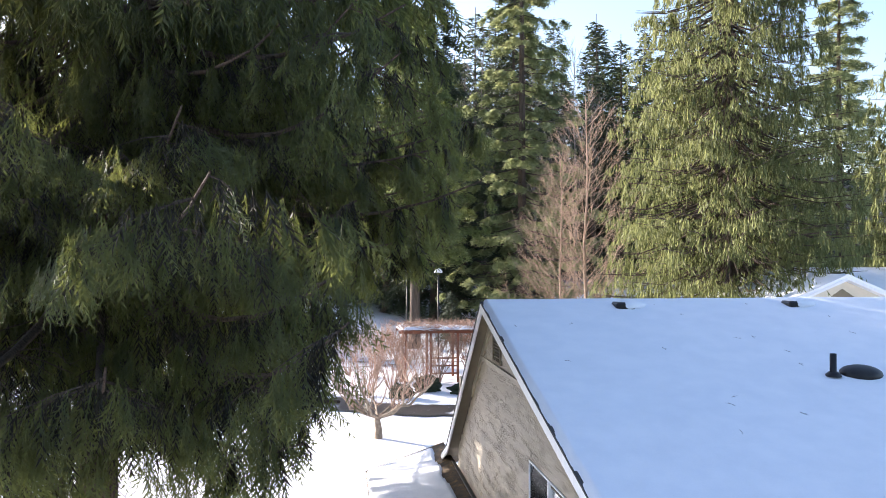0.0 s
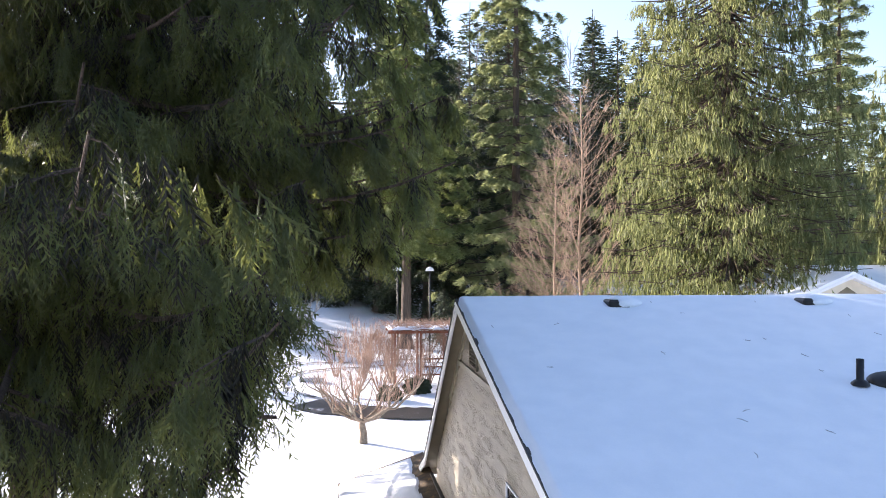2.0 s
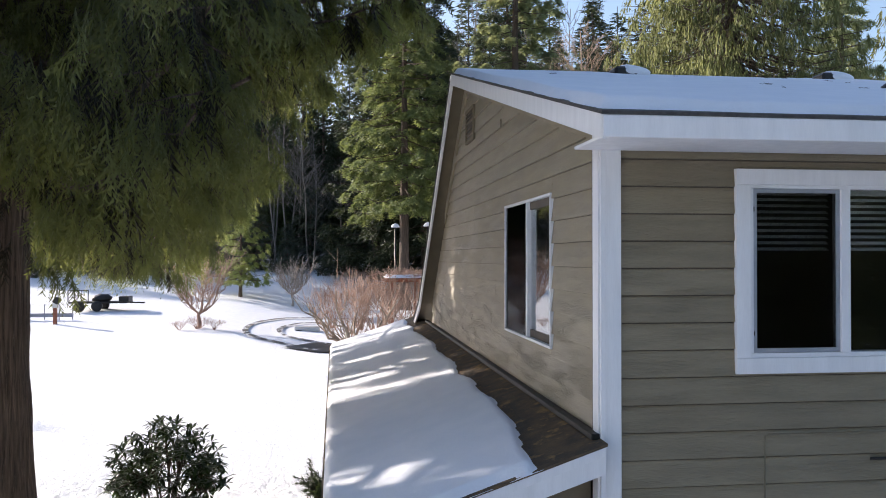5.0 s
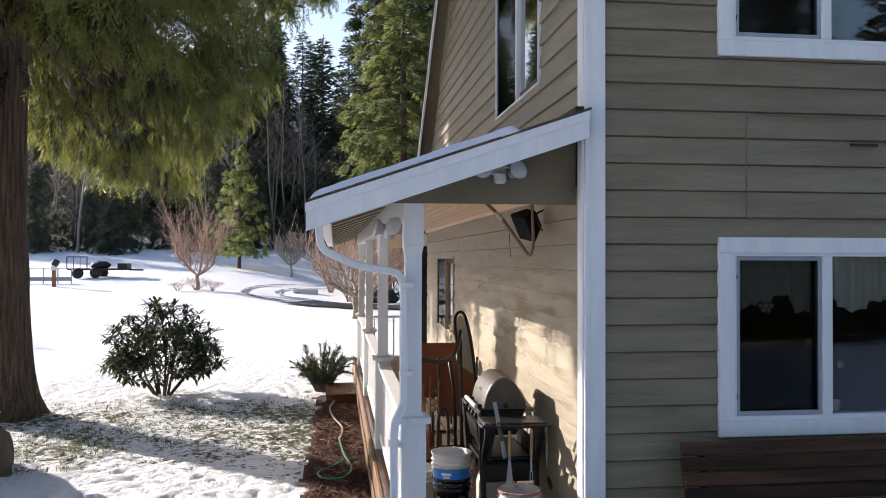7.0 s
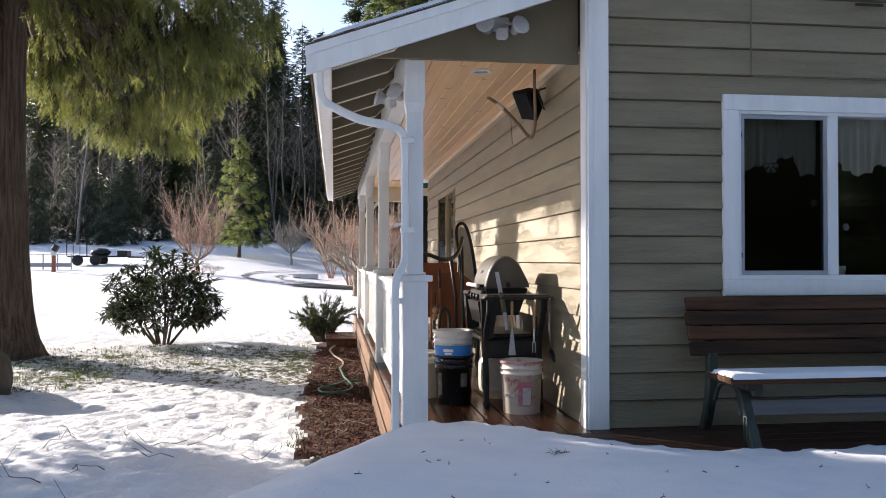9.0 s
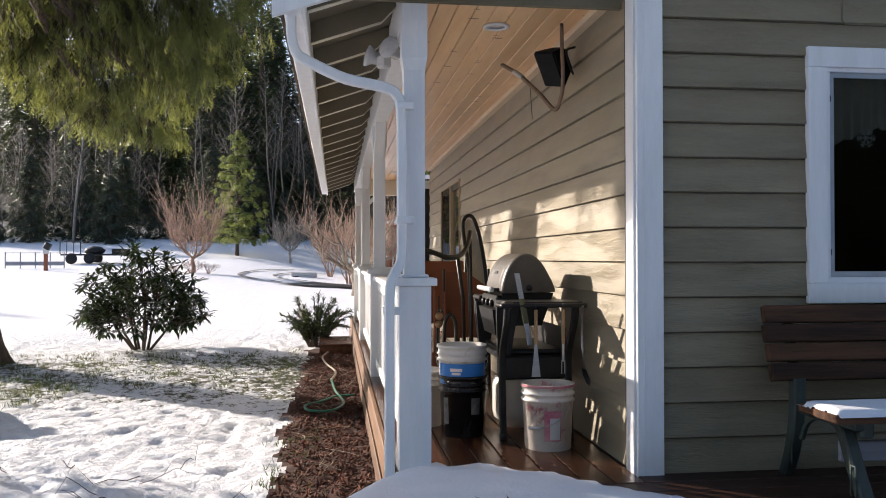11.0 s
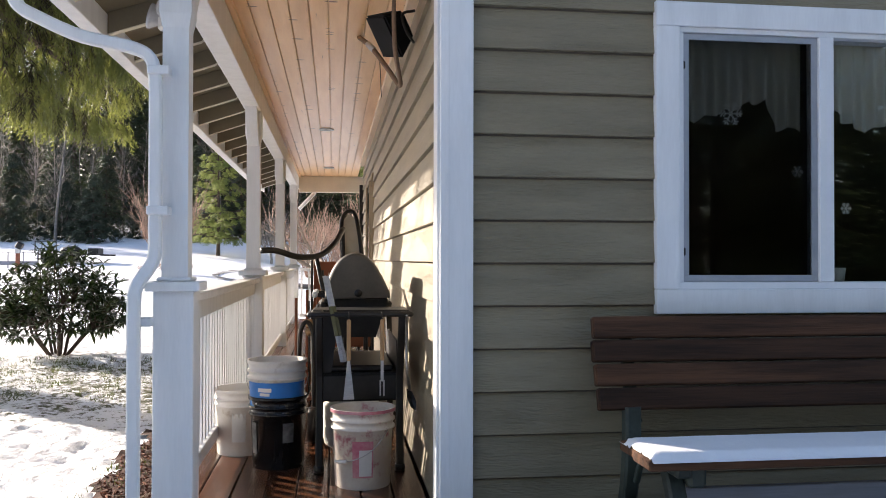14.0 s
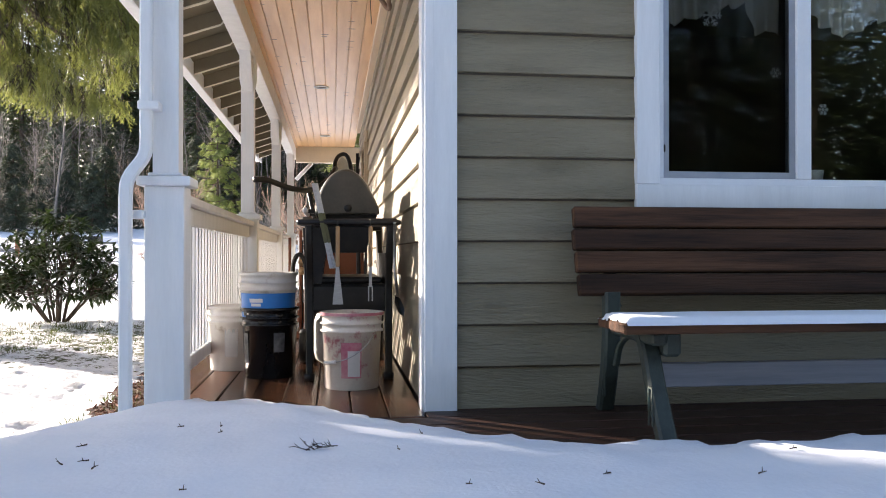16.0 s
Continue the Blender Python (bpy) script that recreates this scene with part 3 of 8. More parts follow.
def lap_board(parent, along, u0, u1, z, material, lo=0.0, hi=LAP + 0.012):
    """One tapered siding board from u0 to u1, of the course with its lower edge at z, cut to the heights lo to hi."""
    def out(dz):
        return -0.006 + 0.021 * dz / LAP
    prof = [(out(lo) + 0.0015, lo), (out(lo), lo + 0.002), (out(hi), hi), (0.03, hi), (0.03, lo)]
    if hi > LAP:      # the rebate under the next course
        slot = 0.009 if along == "x" else 0.004
        prof[2:4] = [(out(LAP - slot), LAP - slot), (0.026, LAP - slot + 0.001), (0.026, hi), (0.03, hi)]
    ends = []
    for u in (u0, u1):
        for dy, dz in prof:
            ends.append((u, 0.012 + dy, z + dz) if along == "x" else (0.012 + dy, u, z + dz))
    n = len(prof)
    faces = [tuple(range(n)), tuple(range(2 * n - 1, n - 1, -1))]
    faces += [(k, n + k, n + (k + 1) % n, (k + 1) % n) for k in range(n)]
    solid("siding_board", ends, faces, material, parent)


def lay_boards(parent, along, u_start, u_end, z, holes, material, joints):
    """One course, cut round the openings."""
    top = LAP + 0.012
    pieces = [(u_start, u_end, 0.0, top)]
    for x0, x1, z0, z1 in holes:
        x0, x1, z0, z1 = x0 + 0.06, x1 - 0.06, z0 + 0.06, z1 - 0.06
        if along == "y":
            x0, x1, z0, z1 = x0 - 0.05, x1 + 0.05, z0 - 0.05, z1 + 0.05
        nxt = []
        for a, b, lo, hi in pieces:
            if x1 <= a or x0 >= b or z1 <= z + lo or z0 >= z + hi:
                nxt.append((a, b, lo, hi))
                continue
            if a < x0:
                nxt.append((a, x0, lo, hi))
            if x1 < b:
                nxt.append((x1, b, lo, hi))
            if z0 - z > lo + 0.01:
                nxt.append((max(a, x0), min(b, x1), lo, z0 - z))
            if z1 - z < hi - 0.01:
                nxt.append((max(a, x0), min(b, x1), z1 - z, hi))
        pieces = nxt
    for a, b, lo, hi in pieces:
        marks = [a, *[j for j in joints if a + 0.25 < j < b - 0.25], b]
        for p, q in zip(marks, marks[1:]):
            lap_board(parent, along, p + 0.001, q - 0.0015, z, material, lo, hi)


rng = random.Random(4)
for i in range(29):
    z = 0.0 + i * LAP
    lay_boards(wall_front, "x", 0.137, HOUSE_X, z, FRONT_WINDOWS, M_SIDING, [3.1 + (i % 3) * 1.22, 7.0 + (i % 3) * 1.1])
for i in range(36):
    z = 0.0 + i * LAP
    zt = z + LAP * 0.6
    if zt < roof_under(0.13):
        y0, y1 = 0.137, HOUSE_Y
    else:
        y0, y1 = RIDGE_Y - (roof_under(RIDGE_Y) - zt) / 0.255, HOUSE_Y
    if zt > roof_under(HOUSE_Y):
        y1 = RIDGE_Y + (roof_under(RIDGE_Y) - zt) / 0.76
    if y1 - y0 < 0.3 or 2.45 < z < 2.85:
        continue
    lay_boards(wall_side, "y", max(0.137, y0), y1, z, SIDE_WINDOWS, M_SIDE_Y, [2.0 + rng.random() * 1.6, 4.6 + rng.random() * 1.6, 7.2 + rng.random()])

for ya, yb in ((0.14, RIDGE_Y), (RIDGE_Y, 7.6)):
    solid("gable_edge_board", [(x, y, roof_under(y) + dz) for x in (-0.004, 0.026) for y, dz in ((ya, -0.1), (yb, -0.1), (yb, 0.08), (ya, 0.08))],
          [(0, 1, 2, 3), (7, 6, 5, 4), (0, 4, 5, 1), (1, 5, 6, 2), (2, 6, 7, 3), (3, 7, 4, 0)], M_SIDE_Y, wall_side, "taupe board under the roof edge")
trim = thing("trim", "white corner boards and frieze of the house", "trim", kind="structure")
boxes("corner_board", [(0.0, 0.137, -0.012, 0.012, -0.02, 5.0)], M_WHITE, trim, bevel=0.003)
boxes("corner_board", [(-0.012, 0.012, 0.0145, 0.125, -0.02, 4.98)], M_WHITE, trim, bevel=0.003)
slab("corner_bead", 0.034, 0.037, -0.0145, -0.010, 0.0, 5.0, M_WHITE, trim, bevel=0)
slab("wall_foot", 0.14, HOUSE_X, 0.004, 0.05, -0.06, 0.0, M_DECK_DARK, trim)
# closing walls at the back and far end
wall_back = thing("wall_back", "plain back wall of the house", "wall", kind="structure")
slab("sheathing", 0.17, HOUSE_X, HOUSE_Y - 0.14, HOUSE_Y, -0.35, 3.4, M_SIDING, wall_back)
wall_end = thing("wall_end", "plain far end wall of the house", "wall", kind="structure")
solid("sheathing", [(HOUSE_X, 0, -0.35), (HOUSE_X, 0, 5.0), (HOUSE_X, RIDGE_Y, 6.3), (HOUSE_X, HOUSE_Y, 3.3), (HOUSE_X, HOUSE_Y, -0.35)], [(0, 1, 2, 3, 4)], M_SIDING, wall_end)
floor_up = slab("floor_upper", 0.17, HOUSE_X - 0.02, 0.17, HOUSE_Y - 0.15, 2.6, 2.75, M_ROOM)
tagged(floor_up, "upper floor inside the house", "floor", kind="structure")
floor_in = slab("floor", 0.17, HOUSE_X - 0.02, 0.17, HOUSE_Y - 0.15, -0.3, -0.02, M_ROOM)
tagged(floor_in, "dark floor inside the house", "floor", kind="structure")
room = slab("wall_room", 0.2, HOUSE_X - 0.05, 3.6, 3.7, -0.02, 6.0, M_ROOM)
tagged(room, "dim inner wall behind the windows", "wall", kind="structure")


# ---- windows ----
def front_window(name, x0, x1, z0, z1, label, screen=True):
    """Two-light slider in wide white trim, on the wall that faces -y."""
    w = thing(name, label, "window", kind="structure")
    tw = 0.105
    y0, y1 = -0.014, 0.022
    slab("trim_board", x0, x1, y0, y1, z1 - tw, z1, M_WHITE, w, bevel=0.003)
    slab("trim_board", x0, x1, y0, y1, z0, z0 + tw, M_WHITE, w, bevel=0.003)
    slab("trim_board", x0, x0 + tw, y0, y1, z0 + tw + 0.001, z1 - tw - 0.001, M_WHITE, w, bevel=0.003)
    slab("trim_board", x1 - tw, x1, y0, y1, z0 + tw + 0.001, z1 - tw - 0.001, M_WHITE, w, bevel=0.003)
    a0, a1, c0, c1 = x0 + tw, x1 - tw, z0 + tw, z1 - tw
    boxes("window_frame", [(a0, a1, 0.0, 0.12, c1 - 0.022, c1), (a0, a1, 0.0, 0.12, c0, c0 + 0.03), (a0, a0 + 0.022, 0.0, 0.12, c0 + 0.03, c1 - 0.022),
                           (a1 - 0.022, a1, 0.0, 0.12, c0 + 0.03, c1 - 0.022)], M_VINYL, w, bevel=0.002)
    xm = (x0 + x1) / 2
    slab("mullion", xm - 0.034, xm + 0.034, -0.004, 0.1, c0 + 0.03, c1 - 0.022, M_VINYL, w, bevel=0.003)
    for s0, s1, scr in ((a0 + 0.022, xm - 0.034, screen), (xm + 0.034, a1 - 0.022, False)):
        pane = slab("pane", s0, s1, 0.05, 0.056, c0 + 0.03, c1 - 0.022, M_GLASS, w, bevel=0)
        pane.visible_shadow = False
        if scr:
            f = 0.028
            sc = boxes("screen_frame", [(s0, s1, 0.012, 0.026, c1 - 0.022 - f, c1 - 0.024), (s0, s1, 0.012, 0.026, c0 + 0.032, c0 + 0.032 + f),
                                        (s0 + 0.001, s0 + f, 0.012, 0.026, c0 + 0.03 + f, c1 - 0.022 - f), (s1 - f, s1 - 0.001, 0.012, 0.026, c0 + 0.03 + f, c1 - 0.022 - f)],
                       M_SCREEN_FRAME, w, "grey aluminium insect screen frame")
            net = slab("screen", s0 + f, s1 - f, 0.018, 0.020, c0 + 0.03 + f, c1 - 0.022 - f, M_MESH, sc, bevel=0)
            net.visible_shadow = False
            for zz in (c0 + 0.16, c1 - 0.16):
                slab("latch", s0 - 0.004, s0 + 0.012, 0.006, 0.014, zz - 0.017, zz + 0.017, M_BLACK, sc)
    return w


front_window("window_1", *FRONT_WINDOWS[0], "white-trimmed sliding window with an insect screen, lower storey")
front_window("window_2", *FRONT_WINDOWS[1], "white-trimmed sliding window with dark panes, upper storey")
front_window("window_3", *FRONT_WINDOWS[2], "white-trimmed sliding window, lower storey")
front_window("window_4", *FRONT_WINDOWS[3], "white-trimmed sliding window, upper storey")


def side_window(name, y0, y1, z0, z1, label, material):
    w = thing(name, label, "window", kind="structure")
    x0, x1 = -0.004, 0.1
    f = 0.024
    boxes("window_frame", [(x0, x1, y0, y1, z1 - f, z1), (x0, x1, y0, y1, z0, z0 + f), (x0, x1, y0, y0 + f, z0 + f, z1 - f), (x0, x1, y1 - f, y1, z0 + f, z1 - f)],
          material, w, bevel=0.003)
    ym = y0 + (y1 - y0) * 0.47
    slab("mullion", 0.0, 0.09, ym - 0.025, ym + 0.025, z0 + f, z1 - f, material, w, bevel=0.003)
    for a, b, scr in ((y0 + f, ym - 0.025, False), (ym + 0.025, y1 - f, True)):
        pane = slab("pane", 0.04, 0.046, a, b, z0 + f, z1 - f, M_DOUBLE_GLASS, w, bevel=0)
        pane.visible_shadow = False
        if scr:
            net = slab("screen", 0.012, 0.014, a, b, z0 + f, z1 - f, M_MESH, w, "dark insect screen", bevel=0)
            net.visible_shadow = False
    return w


side_window("window_5", *SIDE_WINDOWS[0], "upper sliding window with a thin white frame", M_VINYL)
side_window("window_6", *SIDE_WINDOWS[1], "porch window with a brown frame and dark panes", M_TAN)


def curtain(name, x0, x1, zt, low, seed, label):
    """A gathered valance with a scalloped hem."""
    verts, faces = [], []
    n, r = 90, 14
    for i in range(n + 1):
        u = i / n
        x = x0 + (x1 - x0) * u
        hem = zt - low(u)
        for j in range(r + 1):
            v = j / r
            fold = 0.018 * math.sin(u * 70 + 2 * wob(u * 9, 0, 1, seed)) * (0.3 + 0.7 * v)
            verts.append((x, 0.13 + fold, zt + (hem - zt) * v))
    for i in range(n):
        for j in range(r):
            a = i * (r + 1) + j
            faces.append((a, a + r + 1, a + r + 2, a + 1))
    return tagged(solid(name, verts, faces, M_CURTAIN, None, "", True), label, "curtain")


curtain("window_valance", 1.03, 1.66, 2.1, lambda u: (0.3 + 0.14 * (1 - u / 0.72) if u < 0.72 else 0.3 + 0.13 * sstep(0.72, 0.8, u)) + 0.012 * math.sin(u * 40), 1.0, "beige gathered valance with a lace hem behind the window")
curtain("window_valance", 1.735, 2.38, 2.1, lambda u: 0.36 - 0.05 * math.cos(u * 9) + 0.06 * u + 0.012 * math.sin(u * 40), 5.0, "beige gathered valance with a lace hem behind the window")


for bx0, bx1 in ((1.05, 1.66), (1.74, 2.36)):
    blind = thing("window_blind", "half-raised white slatted blind behind the upper window", "blind", "window blinds")
    slab("head_rail", bx0, bx1, 0.13, 0.17, 4.585, 4.62, M_VINYL, blind)
    for k in range(9):
        bm = bmesh.new()
        box(bm, bx0, bx1, -0.024, 0.024, -0.0012, 0.0012, turn=pose(0, 0.15, 4.555 - k * 0.042, 24, 0, 0))
        part("slat", bm, M_VINYL, blind)


def snowflake(x, z, r):
    bm = bmesh.new()
    for k in range(6):
        a = k * math.pi / 3
        turn = Matrix.Translation((x, 0.062, z)) @ Matrix.Rotation(a, 4, "Y")
        box(bm, 0, r, -0.001, 0.001, -r * 0.06, r * 0.06, turn=turn)
        for s in (0.45, 0.7):
            for sg in (1, -1):
                t2 = turn @ Matrix.Translation((r * s, 0, 0)) @ Matrix.Rotation(sg * 1.0, 4, "Y")
                box(bm, 0, r * 0.32, -0.001, 0.001, -r * 0.05, r * 0.05, turn=t2)
    ob = part("window_snowflake", bm, M_PAIL_WHITE)
    return tagged(ob, "small white snowflake cling on the window pane", "decoration", "snowflake clings")


for sx, sz, sr in ((1.29, 1.72, 0.055), (1.6, 1.47, 0.028), (1.83, 1.31, 0.026)):
    snowflake(sx, sz, sr)
cup = thing("flower_pot", "small pale glass pot on the window sill inside", "pot", at=(1.86, 0.2, 0.96))
turned("pot", [(0.035, 0), (0.045, 0.03), (0.052, 0.085), (0.048, 0.085), (0.04, 0.02)], M_TANK, cup, sides=16)
slab("sill_shelf", 1.03, 2.37, 0.17, 0.32, 0.92, 0.957, M_ROOM, wall_front)

# ---- main roof with snow ----
roof = thing("roof", "low-pitched shingle roof with white fascia boards", "roof", kind="structure")
RX0, RX1, RY0, RY1 = -0.2, HOUSE_X + 0.3, -0.66, 10.6


def roof_top(y):
    if y < RIDGE_Y:
        return RIDGE_Z - 0.255 * (RIDGE_Y - y)
    if y < 9.6:
        return RIDGE_Z - 0.76 * (y - RIDGE_Y)
    return RIDGE_Z - 0.76 * (9.6 - RIDGE_Y) - 0.42 * (y - 9.6)


def roof_slab(name, x0, x1, ys, lift, thick, material, parent, label=""):
    verts = []
    for y in ys:
        for x, dz in ((x0, 0), (x1, 0), (x1, -thick), (x0, -thick)):
            verts.append((x, y, roof_top(y) + lift + dz))
    faces = [(0, 1, 2, 3), tuple(4 * (len(ys) - 1) + k for k in (3, 2, 1, 0))]
    for i in range(len(ys) - 1):
        for k in range(4):
            k2 = (k + 1) % 4
            faces.append((4 * i + k, 4 * i + 4 + k, 4 * i + 4 + k2, 4 * i + k2))
    return solid(name, verts, faces, material, parent, label)


YS = [RY0, RIDGE_Y, 9.6, RY1]
roof_slab("shingles", RX0 - 0.012, RX1, [RY0 - 0.02, *YS[1:]], 0.0, 0.022, M_SHINGLE, roof, "dark grey shingles")
# dark taupe puts the shade under the overhang into the colour
roof_slab("sheathing", RX0 + 0.03, RX1, [RY0 + 0.02, *YS[1:]], -0.024, 0.05, M_RAFTER, roof)
roof_slab("rake_board", RX0, RX0 + 0.028, YS, -0.024, 0.14, M_WHITE, roof, "white painted rake board")
slab("fascia_board", RX0, RX1, RY0 - 0.018, RY0 + 0.01, roof_top(RY0) - 0.155, roof_top(RY0) - 0.026, M_WHITE, roof)
slab("soffit", RX0 + 0.03, RX1, RY0 + 0.012, 0.0, roof_top(RY0) - 0.14, roof_top(RY0) - 0.12, M_WHITE, roof)
slab("fascia_board", RX0, RX1, RY1 - 0.01, RY1 + 0.018, roof_top(RY1) - 0.19, roof_top(RY1) - 0.026, M_WHITE, roof)


def snow_on(name, xs, ys, base, depth, label, seed, inside, soft_edge=0.1):
    """A lumpy snow blanket: depth falls to nothing at its uneven edges."""
    nx, ny = len(xs), len(ys)
    verts, faces = [], []
    for j, y in enumerate(ys):
        for i, x in enumerate(xs):
            e = inside(x, y)
            d = depth * (1 - (1 - min(1.0, max(0.0, e / soft_edge))) ** 2.2)
            d *= 1 + 0.22 * wob(x, y, 0.9, seed) + 0.08 * wob(x, y, 4, seed + 2)
            verts.append((x, y, base(x, y) + d - (0.006 if e <= 0 else 0)))
    for j in range(ny - 1):
        for i in range(nx - 1):
            xm, ym = (xs[i] + xs[i + 1]) / 2, (ys[j] + ys[j + 1]) / 2
            if inside(xm, ym) > -0.05:
                faces.append((j * nx + i, j * nx + i + 1, (j + 1) * nx + i + 1, (j + 1) * nx + i))
    return tagged(solid(name, verts, faces, M_SNOW, None, "", True), label, "snow", kind="stuff")


snow_on("roof_snow", [*span(RX0 - 0.01, 1.0, 0.035), *span(1.06, RX1, 0.12)], [*span(RY0 - 0.03, 0.2, 0.03), *span(0.25, 5.3, 0.1), *span(5.33, 5.7, 0.05), *span(5.8, RY1, 0.2)],
        lambda x, y: roof_top(y) - (0.03 * max(0, 1 - abs(y - RIDGE_Y) / 0.2)), 0.07, "smooth blanket of snow on the house roof", 2.0,
        lambda x, y: min(x - RX0 - 0.02 - 0.014 * wob(y, 0, 3), y - RY0 - 0.07 - 0.05 * wob(x, 1, 1.5) - 0.02 * wob(x, 4, 7.0), RX1 - x), 0.06)


# ---- porch ----
PX = -1.095                      # line of the posts
PORCH_END = 11.6
P_EAVE_X, P_EAVE_Z, P_TOP_Z = -1.76, 2.40, 3.0
FASCIA_X = -1.64


def porch_top(x):
    return P_TOP_Z + (P_TOP_Z - P_EAVE_Z) / 1.76 * x


porch_roof = thing("porch_roof", "lean-to porch roof with shingles and white fascia", "porch roof", kind="structure")


def lean(name, x0, x1, y0, y1, lift, thick, material, parent, label=""):
    v = []
    for y in (y0, y1):
        for x, dz in ((x0, 0), (x1, 0), (x1, -thick), (x0, -thick)):
            v.append((x, y, porch_top(x) + lift + dz))
    f = [(3, 2, 1, 0), (4, 5, 6, 7)] + [(k, (k + 1) % 4, 4 + (k + 1) % 4, 4 + k) for k in range(4)]
    return solid(name, v, f, material, parent, label)


lean("shingles", P_EAVE_X - 0.03, 0.0, -0.15, PORCH_END + 0.1, 0.0, 0.018, M_MOSSY, porch_roof, "dark shingles with moss and needles")
# underside colour darkened for the shade between the rafters
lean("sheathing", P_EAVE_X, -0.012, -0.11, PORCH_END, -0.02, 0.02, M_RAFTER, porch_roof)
lean("rake_board", P_EAVE_X - 0.03, -0.012, -0.14, -0.11, -0.02, 0.17, M_WHITE, porch_roof, "white painted rake board")
lean("rake_trim", P_EAVE_X - 0.035, -0.012, -0.152, -0.1405, -0.019, 0.055, M_WHITE, porch_roof)
slab("fascia_board", FASCIA_X - 0.022, FASCIA_X, -0.108, PORCH_END, porch_top(FASCIA_X) - 0.18, porch_top(FASCIA_X) - 0.042, M_WHITE, porch_roof)
slab("flashing", -0.06, -0.002, 0.0, 9.9, P_TOP_Z - 0.01, P_TOP_Z + 0.03, M_BLACK_METAL, porch_roof)
for i in range(19):
    y = 0.05 + i * 0.61
    v = []
    for yy in (y, y + 0.038):
        for x, dz in ((FASCIA_X + 0.004, -0.041), (-1.03, -0.041), (-1.03, -0.075), (-1.14, -0.085), (-1.24, -0.155), (FASCIA_X + 0.004, -0.155)):
            v.append((x, yy, porch_top(x) + dz))
    f = [tuple(range(6)), tuple(range(11, 5, -1))] + [(k, 6 + k, 6 + (k + 1) % 6, (k + 1) % 6) for k in range(6)]
    tail = solid("rafter_tail", v, f, M_RAFTER, porch_roof)
    # cream strip paints the snow's bounced light on the rafter's lower edge
    v = [(x, yy, porch_top(x) + dz) for yy in (y - 0.001, y + 0.039) for x, dz in ((-1.145, -0.0865), (-1.24, -0.1555), (FASCIA_X + 0.006, -0.1555), (FASCIA_X + 0.006, -0.161), (-1.243, -0.161), (-1.147, -0.091))]
    solid("rafter_edge", v, f, M_CREAM, tail, "lower edge paled for light off the snow")
snow_on("porch_snow", span(P_EAVE_X - 0.02, -0.1, 0.035), [*span(-0.16, 4, 0.05), *span(4.1, PORCH_END, 0.15)], lambda x, y: porch_top(x), 0.05,
        "blanket of snow on the porch roof with a bare strip by the wall", 9.0,
        lambda x, y: min(x - P_EAVE_X + 0.01, y + 0.1 - 0.06 * wob(x, 0, 5), -0.3 - 0.08 * wob(y, 2, 1.2) - 0.1 * sstep(1.2, 0.0, y) * 1.5 - x, PORCH_END - y), 0.05)

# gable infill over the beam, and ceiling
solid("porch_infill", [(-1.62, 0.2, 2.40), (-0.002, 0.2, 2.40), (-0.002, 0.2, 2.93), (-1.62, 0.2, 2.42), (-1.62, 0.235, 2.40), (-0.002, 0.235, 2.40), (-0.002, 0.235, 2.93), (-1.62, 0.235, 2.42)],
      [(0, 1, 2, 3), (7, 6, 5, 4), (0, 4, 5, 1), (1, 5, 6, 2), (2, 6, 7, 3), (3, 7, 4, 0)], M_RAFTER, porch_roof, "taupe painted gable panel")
ceiling = thing("ceiling", "varnished tongue-and-groove pine porch ceiling", "ceiling", kind="structure")
bm = bmesh.new()
n = 9
w = (1.03 - 0.012) / n
for i in range(n):
    x = -1.03 + i * w
    box(bm, x + 0.002, x + w - 0.002, 0.24, PORCH_END - 0.1, 2.53, 2.55, bevel=0.0035)
box(bm, -1.03, -0.005, 0.24, PORCH_END - 0.1, 2.552, 2.56)
part("ceiling_boards", bm, M_CEIL, ceiling)
slab("cornice", -0.034, 0.034, 0.24, 9.3, 2.488, 2.529, M_CORNICE, ceiling)
slab("cornice", -1.03, -0.995, 0.24, 11.28, 2.5, 2.529, M_CEIL, ceiling)
beam = thing("porch_beam", "white painted beam along the porch posts", "beam", kind="structure")
slab("beam_side", PX - 0.065, PX + 0.065, 0.236, 11.45, 2.31, 2.56, M_WHITE, beam)
slab("end_beam", PX + 0.066, 0.3, 11.3, 11.42, 2.25, 2.529, M_CREAM, beam, "cream painted beam at the far end")
# gutter and downspout
gutter = thing("gutter", "white eaves gutter with snow along its rim", "gutter")
v, prof = [], [(-0.02, 0.0), (-0.02, -0.115), (-0.10, -0.115), (-0.118, -0.06), (-0.13, 0.0), (-0.122, 0.0), (-0.11, -0.06), (-0.096, -0.107), (-0.028, -0.107), (-0.028, 0.0)]
for y in (-0.1, PORCH_END):
    for dx, dz in prof:
        v.append((FASCIA_X + dx - 0.003, y, P_EAVE_Z - 0.005 + dz))
k = len(prof)
solid("trough", v, [tuple(range(k))[::-1], tuple(range(k, 2 * k))] + [(i, (i + 1) % k, k + (i + 1) % k, k + i) for i in range(k)], M_WHITE, gutter)


